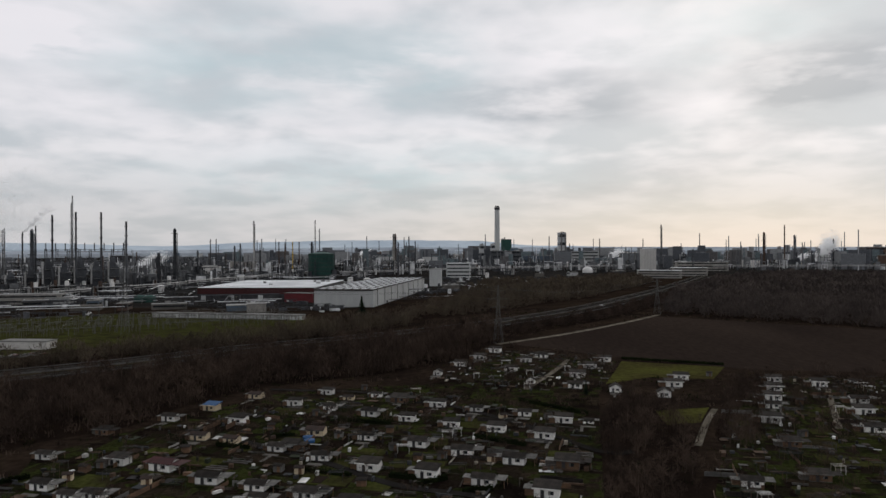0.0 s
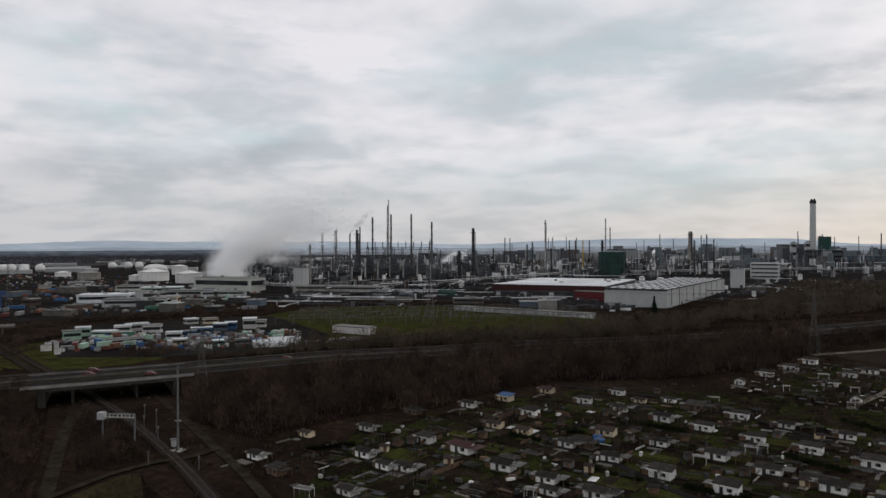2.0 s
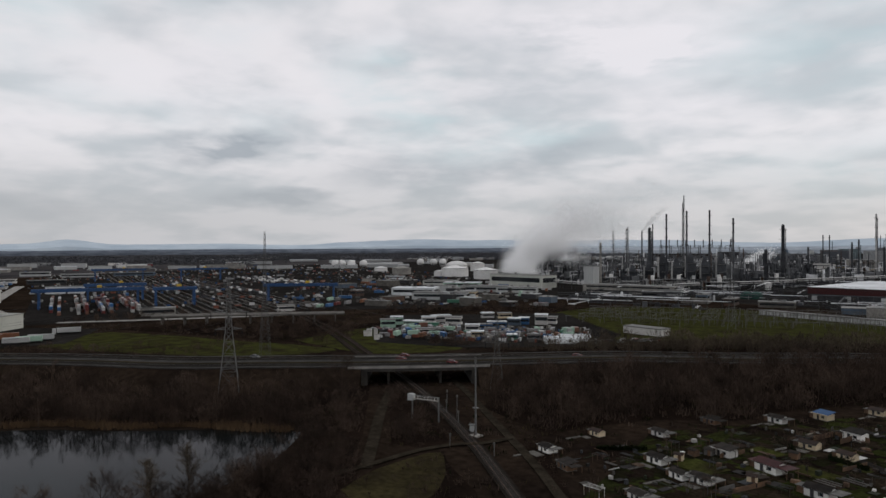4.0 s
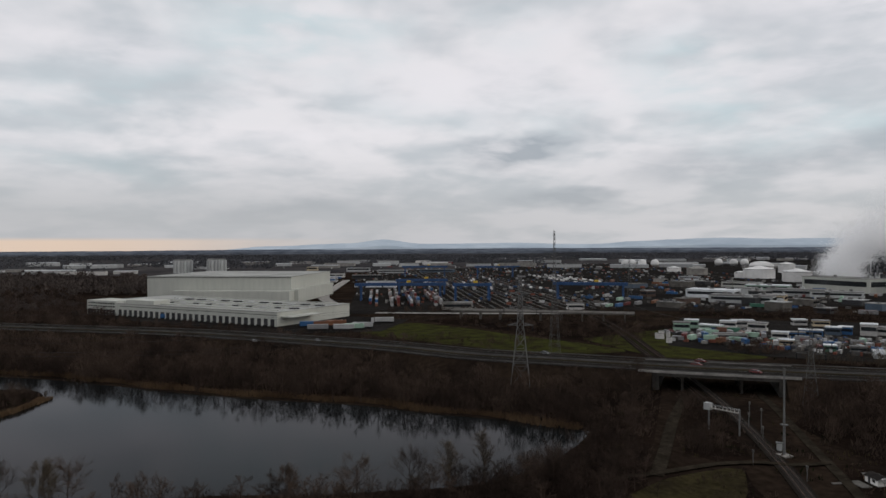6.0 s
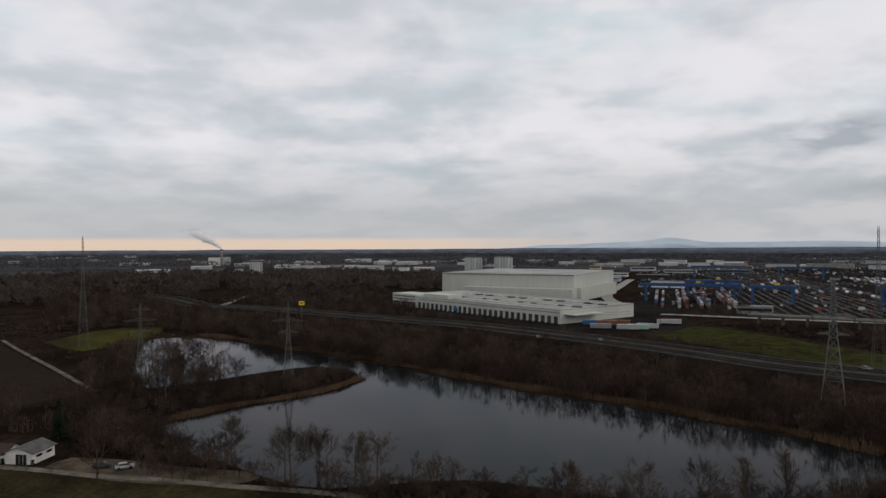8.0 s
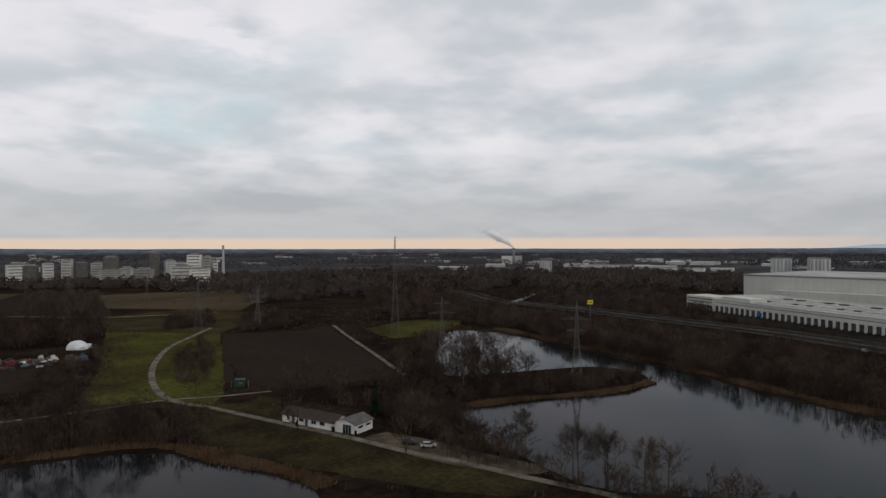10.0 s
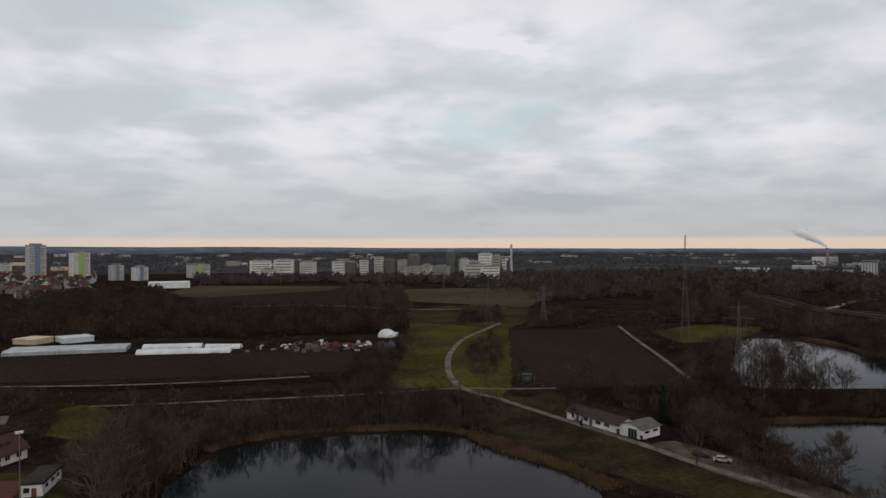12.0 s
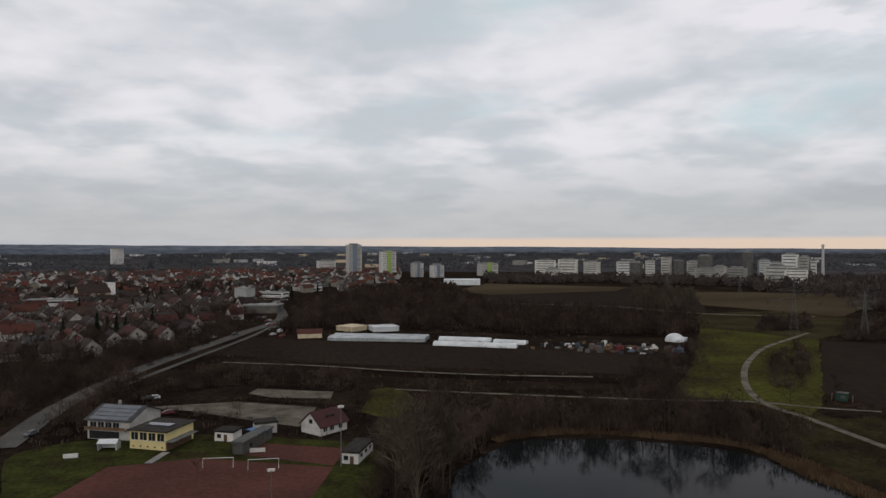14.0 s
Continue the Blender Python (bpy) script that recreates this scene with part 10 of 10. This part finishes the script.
# ---- nursery: glasshouse, tunnels, yard ----
m, w = site((-59.1, -405), (-110.5, -380.8))
ob = thing("glasshouse", m, "long low glasshouse with ridged glass roofs", "greenhouse")
part("wall", Shape().box(0, 9, 0, w, 18, 1.7), GREENHOUSE, ob)
for j in range(4):
    s = Shape().gable(0, 2.25 + 4.5 * j, 1.7, w, 4.5, 0.75, 0.0, 0.06)
    part("roof_bay", s, GREENHOUSE, ob)
for i in range(24):
    part("glazing_bar", Shape().box(-w / 2 + w * i / 23, -0.05, 0, 0.12, 0.1, 1.8), WHITE, ob)


def tunnel(a, b, r, label):
    m, w = site(a, b)
    ob = thing("foil_tunnel", m, label, "polytunnel", "foil tunnels")
    s = Shape()
    n = 9
    for i in range(n):
        a0, a1 = math.pi * i / n, math.pi * (i + 1) / n
        s.add([(-w / 2, r - math.cos(a0) * r, math.sin(a0) * r * 0.62), (w / 2, r - math.cos(a0) * r, math.sin(a0) * r * 0.62), (w / 2, r - math.cos(a1) * r, math.sin(a1) * r * 0.62), (-w / 2, r - math.cos(a1) * r, math.sin(a1) * r * 0.62)], [(0, 1, 2, 3)])
    part("cover", s, FOIL, ob)
    for sg in (-1, 1):
        e = Shape()
        e.add([(sg * w / 2, r - math.cos(math.pi * i / n) * r, math.sin(math.pi * i / n) * r * 0.62) for i in range(n + 1)], [tuple(range(n + 1))])
        part("end_wall", e, FOIL, ob)
    return ob


tunnel((-110.9, -366.6), (-150.2, -342.8), 3.6, "long white plastic foil tunnel")
tunnel((-119.9, -385.1), (-145.8, -369.3), 3.4, "long white plastic foil tunnel")
tunnel((-145.4, -364.6), (-160.0, -352.9), 3.4, "shorter white plastic foil tunnel")
for a, b, mt in [((-79.2, -440), (-91.1, -448), CREAM), ((-92.9, -435), (-109.3, -436), ROOFWHITE)]:
    plain_hall(*site(a, b), 14, 2.6, mt, mt, "pale nursery shed with a low roof", name="nursery_shed")
ob = thing("house", pose(*(-51.0, -423), 0, 0, 0, 175), "cream bungalow with a red tiled roof", "house")
part("wall", Shape().house_body(0, 0, 0, 14, 9, 2.9, 2.0), CREAM, ob)
part("roof", Shape().gable(0, 0, 2.9, 14, 9, 2.0, 0.5, 0.2), TILE_RED, ob)
rows_of_windows(ob, [-4, 0, 4], 4.53, 1.0, 1.4, 1.2)
x, y = -247.7, -341.0
ob = thing("dome_tent", pose(x, y, 0), "white round dome tent in a scrap yard", "tent")
part("cover", Shape().dome(0, 0, 0, 5.5, 4.6, 16, 5), FOIL, ob)
part("vestibule", Shape().box(-5, 2, 0, 3, 2.4, 2.2), FOIL, ob)
R = random.Random(81)
# piles of scrap, each made of two tapered boxes
for i in range(86):
    p = Vector((-161.7, -345.6)) + (Vector((-226.1, -303.7)) - Vector((-161.7, -345.6))) * R.random() ** 0.7 + Vector((R.uniform(-12, 14), R.uniform(-16, 8)))
    w, d, h = R.uniform(1.5, 5), R.uniform(1.2, 3), R.uniform(0.6, 2.4)
    mt = R.choice([WHITE, RUST, TIMBER, DARKSTEEL, CLAD_BLUE, RED, ETERNIT, TYRE, CRANE_YELLOW if i % 5 == 0 else FELT])
    o = part("scrap_crate", Shape().box(0, 0, 0, w, d, h, 0, R.uniform(0.6, 0.95)).box(w * 0.2, d * 0.1, h * 0.8, w * 0.4, d * 0.4, h * 0.4, 20), mt, None, "small pile of mixed scrap in the yard")
    o.matrix_basis = pose(p.x, p.y, 0, 0, 0, R.uniform(0, 180))
    tagged(o, category="scrap", group="yard clutter")


# ---- the town ----
def town_house(w, d, h, ridge, wall, roof, label, dormer=False):
    ob = tagged(part("house", Shape().house_body(0, 0, 0, w, d, h, ridge), wall, None, label), category="house", group="town houses")
    part("roof", Shape().gable(0, 0, h, w, d, ridge, 0.7, 0.22), roof, ob)
    part("chimney_stack", Shape().box(w * 0.2, 0.6, h + ridge - 0.9, 0.7, 0.7, 1.9), TILE_BROWN, ob)
    part("window", Shape().box(w / 2 + 0.02, 0, h + 0.2, 0.08, 1.3, 1.2), GLASS, ob)
    return ob


HOMES = [
    town_house(11, 10, 4.2, 4.6, WHITE, TILE_RED, "white house with a red tiled gable roof", True),
    town_house(13, 10, 4.0, 4.6, TOWNWALL, TILE_BROWN, "white house with a brown tiled gable roof"),
    town_house(10, 9, 4.4, 4.2, TOWNWALL, TILE_RED, "cream house with a red tiled gable roof"),
    town_house(14, 10, 4.4, 4.4, TOWNWALL, TILE_BROWN, "cream house with a brown tiled roof", True),
    town_house(11, 9, 4.4, 4.0, TOWNWALL, TILE_GREY, "white house with a grey tiled roof"),
    town_house(17, 11, 5.6, 4.4, TOWNWALL, TILE_RED, "long cream house with a red roof"),
]
TOWN = [(135.9, -429), (412, -1303), (296.5, -1492), (-160.8, -1235), (-156.2, -963), (-49.3, -820), (-16.8, -564), (18.9, -438), (61.3, -367.6), (75.1, -334.3)]
R = random.Random(91)
spots = []
# streets: plots on a loose lattice, turned to the main road, the nearest of them built one by one
for i in range(-60, 80):
    for j in range(-110, 40):
        u, v = i * 16.5 + R.uniform(-3, 3), j * 14.5 + (5 if j % 2 else 0) + R.uniform(-3, 3)
        a = radians(24)
        p = (u * math.cos(a) - v * math.sin(a), u * math.sin(a) + v * math.cos(a))
        if inside(p, TOWN) and R.random() < 0.52:
            spots.append(p)
spots.sort(key=lambda p: math.hypot(*p))
spots = spots[:185]
TOWN_EDGE = math.hypot(*spots[-1])
for i, p in enumerate(spots):
    k = R.choice([0, 1, 1, 2, 3, 3, 4, 5, 1])
    copy_thing(HOMES[k], pose(p[0], p[1], 0, 0, 0, 24 + R.choice([0, 90, 90, 180, 270]) + R.uniform(-6, 6)))
for k in HOMES:
    for o in (*k.children_recursive, k):
        bpy.data.objects.remove(o)
far_town = {"wall": Shape(), "roof": Shape()}
for i in range(1150):
    b, dd = R.uniform(166, 202), math.sqrt(R.uniform(420 ** 2, 1500 ** 2))
    p = polar(b, dd)
    if R.random() < 0.12 or dd < TOWN_EDGE:
        continue
    w, d, h, rg = R.uniform(8, 15), R.uniform(8, 10), R.uniform(4, 6.5), R.uniform(3, 4.5)
    a = radians(24 + R.choice([0, 90]) + R.uniform(-10, 10))
    for key, sh in (("wall", Shape().house_body(0, 0, 0, w, d, h, rg)), ("roof", Shape().gable(0, 0, h, w, d, rg, 0.4, 0.2))):
        far_town[key].add([(p[0] + u * math.cos(a) - v * math.sin(a), p[1] + u * math.sin(a) + v * math.cos(a), z) for u, v, z in sh.v], sh.f)
ft = thing("far_town", pose(0, 0, 0), "crowded red and brown roofs of the further town", "houses")
tagged(ft, kind="stuff")
tagged(part("house_walls", far_town["wall"], island_material("town_walls", [(0.34, 0.33, 0.31), (0.20, 0.18, 0.15), (0.48, 0.47, 0.45), (0.13, 0.125, 0.115)]), ft), kind="stuff")
tagged(part("house_roofs", far_town["roof"], island_material("town_roofs", [(0.065, 0.022, 0.015), (0.032, 0.021, 0.017), (0.085, 0.028, 0.018), (0.045, 0.041, 0.039), (0.026, 0.019, 0.016), (0.055, 0.022, 0.016)]), ft), kind="stuff")
# church and larger houses
x, y, h = 108.7, -785, 28.3
ob = thing("church", pose(x, y, 0, 0, 0, 30), "brown-roofed church with a dark spire", "church")
part("nave", Shape().house_body(16, 0, 0, 30, 14, 8, 8), CREAM, ob)
part("nave_roof", Shape().gable(16, 0, 8, 30, 14, 8, 0.6, 0.3), TILE_BROWN, ob)
part("tower", Shape().box(-2, 0, 0, 7, 7, h * 0.62), WHITE, ob)
part("belfry", Shape().box(-2, 0, h * 0.62, 7.4, 7.4, h * 0.12), DARKSTEEL, ob)
part("spire", Shape().cyl(-2, 0, h * 0.74, h, 4.2, 0.1, 8), FELT, ob)
for a, b, d, h, mt, lb, bands in [((-12.4, -661), (-22.4, -652), 12, 16, CLAD, "grey cubic community building", 0), ((-27.1, -725), (-58.7, -707), 16, 8, WHITE, "flat white public building", 2), ((156.5, -660), (118.1, -658), 20, 9, WHITE, "flat white school building", 2), ((-17.6, -588), (-43.6, -579), 22, 6, GREY_CONCRETE, "flat grey filling station canopy", 0), ((-84.9, -860), (-109.5, -841), 14, 8, WHITE, "flat white public building", 2)]:
    plain_hall(*site(a, b), d, h, mt, ROOFGREY, lb, bands=bands, roofbits=3, name="public_building")


# ---- tower blocks ----
def tower_block(x, y, h, w, d, turn, wall, stripe, label, floors=None, balconies=True):
    ob = thing("apartment_block", pose(x, y, 0, 0, 0, turn), label, "apartment block", "tower blocks")
    part("wall", Shape().box(0, 0, 0, w, d, h), wall, ob)
    part("roof", Shape().box(0, 0, h, w * 0.6, d * 0.6, 3), ROOFGREY, ob)
    part("parapet", Shape().box(0, 0, h, w + 0.5, d + 0.5, 0.6), CONCRETE, ob)
    n = floors or max(3, int(h / 3.0))
    if stripe:
        part("stair_strip", Shape().box(0, -d / 2 - 0.35, 0, w * 0.26, 0.8, h + 2), stripe, ob, "coloured vertical facade strip")
    for i in range(n):
        z = h * (i + 0.35) / n
        part("window_band", Shape().box(0, -d / 2 - 0.02, z, w * 0.86, 0.1, h / n * 0.30), WINDOWGREY, ob)
        if balconies:
            part("balcony", Shape().box(w * 0.3, -d / 2 - 0.5, z - h / n * 0.3, w * 0.3, 1.1, h / n * 0.30), wall, ob)
    return ob


LIME = material("lime_green_facade", (0.27, 0.37, 0.10), rough=0.7, scale=0.1, fine=1, vary=0.1)
SLATEBLUE = material("slate_blue_facade", (0.15, 0.19, 0.25), rough=0.7, scale=0.1, fine=1, vary=0.15)
for x, y, h, w, st, wl, lb in [(-226.9, -1236, 55.4, 25, SLATEBLUE, WHITE, "tall white tower block with a blue-grey strip"), (-279.1, -1195, 43.5, 26, LIME, WHITE, "tall white tower block with a lime green strip"), (-327.8, -1178, 23.7, 18, SLATEBLUE, WHITE, "white apartment block with grey strips"), (-354.2, -1147, 20.4, 20, SLATEBLUE, WHITE, "white apartment block with grey strips"), (-461, -1181, 21.5, 34, LIME, WHITE, "white apartment block with a green roof edge"), (-215.6, -1500, 21.7, 38, None, WHITE, "white apartment block")]:
    tower_block(x, y, h, w, 18, 168 + 14, wl, st, lb if len(lb.split()) > 3 else "plain white apartment block beyond the trees")
plain_hall(*site((-293.6, -917), (-340.8, -901)), 34, 7, ROOFWHITE, ROOFWHITE, "low white sports hall with a pale roof", name="sports_hall")
for x, y, h, w, wl in [(-594, -1219, 27.1, 62, CONCRETE), (-629, -1193, 24.9, 70, CLAD), (-665, -1166, 30.2, 60, CLAD), (-697, -1110, 23.3, 44, CREAM), (-714, -1097, 27.5, 40, CREAM), (-734, -1082, 29.6, 40, CREAM), (-787, -1108, 28.5, 36, CLAD), (-804, -1095, 31.8, 44, CONCRETE), (-824, -1080, 28.5, 34, CLAD), (-808, -1027, 36.9, 48, CLAD), (-828, -1012, 23.2, 30, WHITE), (-898, -1025, 37.2, 34, CLAD), (-918, -1009, 32.8, 36, CONCRETE), (-933, -998, 30.6, 32, CONCRETE), (-916, -946, 34.6, 50, CLAD), (-933, -933, 31.5, 30, WHITE), (-944, -925, 25.2, 20, WHITE), (-732, -780, 23.9, 60, RUST), (-749, -767, 25.6, 60, CONCRETE), (-737, -864, 21.9, 40, CONCRETE), (-573, -1142, 14.3, 70, WHITE), (-781, -987, 14.2, 90, WHITE)]:
    tower_block(x, y, h * R.uniform(0.72, 1.12), w * R.uniform(0.34, 0.66), 13, 145 + R.uniform(-25, 25), R.choice([ESTATE, ESTATE, WHITE, GREY_CONCRETE, CLAD]), None, "large pale apartment block of a housing estate", floors=max(5, int(h / 4.5)), balconies=False)
x, y, h = -920, -883, 55.6
chimney(x, y, h, 1.9, CLAD, "slender pale district heating chimney", CLAD)
tower_block(287.5, -2241, 44.7, 34, 24, 190, WHITE, None, "single far white tower block")
R = random.Random(95)
for i in range(60):
    b, dd = R.uniform(138, 202), R.uniform(1700, 4300)
    x, y = polar(b, dd)
    plain_hall(pose(x, y, 0, 0, 0, b + R.uniform(-30, 30)), R.uniform(16, 60), R.uniform(12, 26), R.uniform(6, 14), R.choice([WHITE, CLAD, CREAM, CONCRETE]), R.choice([ROOFGREY, ROOFWHITE, TILE_BROWN]), "far pale building of the suburbs", name="far_house", group="far suburbs")
for i in range(26):
    b, dd = R.uniform(108, 140), R.uniform(1900, 4300)
    x, y = polar(b, dd)
    plain_hall(pose(x, y, 0, 0, 0, b + R.uniform(-30, 30)), R.uniform(20, 90), R.uniform(12, 26), R.uniform(4, 8), R.choice([WHITE, CLAD, CONCRETE]), R.choice([ROOFGREY, ROOFWHITE]), "far pale hall on the plain", name="far_house", group="far suburbs")
R = random.Random(96)
for i in range(60):
    b, dd = R.uniform(-40, 26), R.uniform(1500, 4200)
    x, y = polar(b, dd)
    h = R.choice([8, 10, 14, 18, 24, 30])
    plain_hall(pose(x, y, 0, 0, 0, b + R.uniform(-30, 30)), R.uniform(20, 70), R.uniform(14, 30), h, R.choice([CLAD, CONCRETE, DARKSTEEL, CLAD_BLUE, RUST, WHITE]), R.choice([ROOFGREY, ROOFWHITE]), "far block of the chemical works", name="works_block", group="far works")
for i in range(34):
    b, dd = R.uniform(-36, 30), R.uniform(1300, 3200)
    x, y = polar(b, dd)
    column(x, y, R.uniform(28, 56), R.uniform(1.0, 2.2), R.choice([WORKSTEEL, WORKSTEEL, RUST, STEEL]), "far slender stack of the works", 1)
# the ragged skyline of the further works, haze painted into its greys
skyline = Shape()
R = random.Random(97)
for i in range(330):
    b, dd = R.uniform(-36, 18), R.uniform(1750, 3400)
    x, y = polar(b, dd)
    k = R.random()
    if k < 0.55:
        skyline.box(x, y, 0, R.uniform(14, 60), R.uniform(10, 24), R.uniform(12, 42) * (0.6 + dd / 3600), b + R.uniform(-10, 10))
    elif k < 0.8:
        r = R.uniform(3, 9)
        skyline.cyl(x, y, 0, R.uniform(18, 55), r, r, 9)
    else:
        skyline.cyl(x, y, 0, R.uniform(45, 95), 1.8, 1.3, 6)
tagged(part("far_skyline", skyline, island_material("works_walls_painted_haze", [(0.075, 0.08, 0.09), (0.14, 0.145, 0.155), (0.10, 0.095, 0.095), (0.24, 0.245, 0.25), (0.12, 0.15, 0.16), (0.085, 0.09, 0.10)]), None, "ragged skyline of far plants, silos and stacks"), category="skyline", kind="stuff")
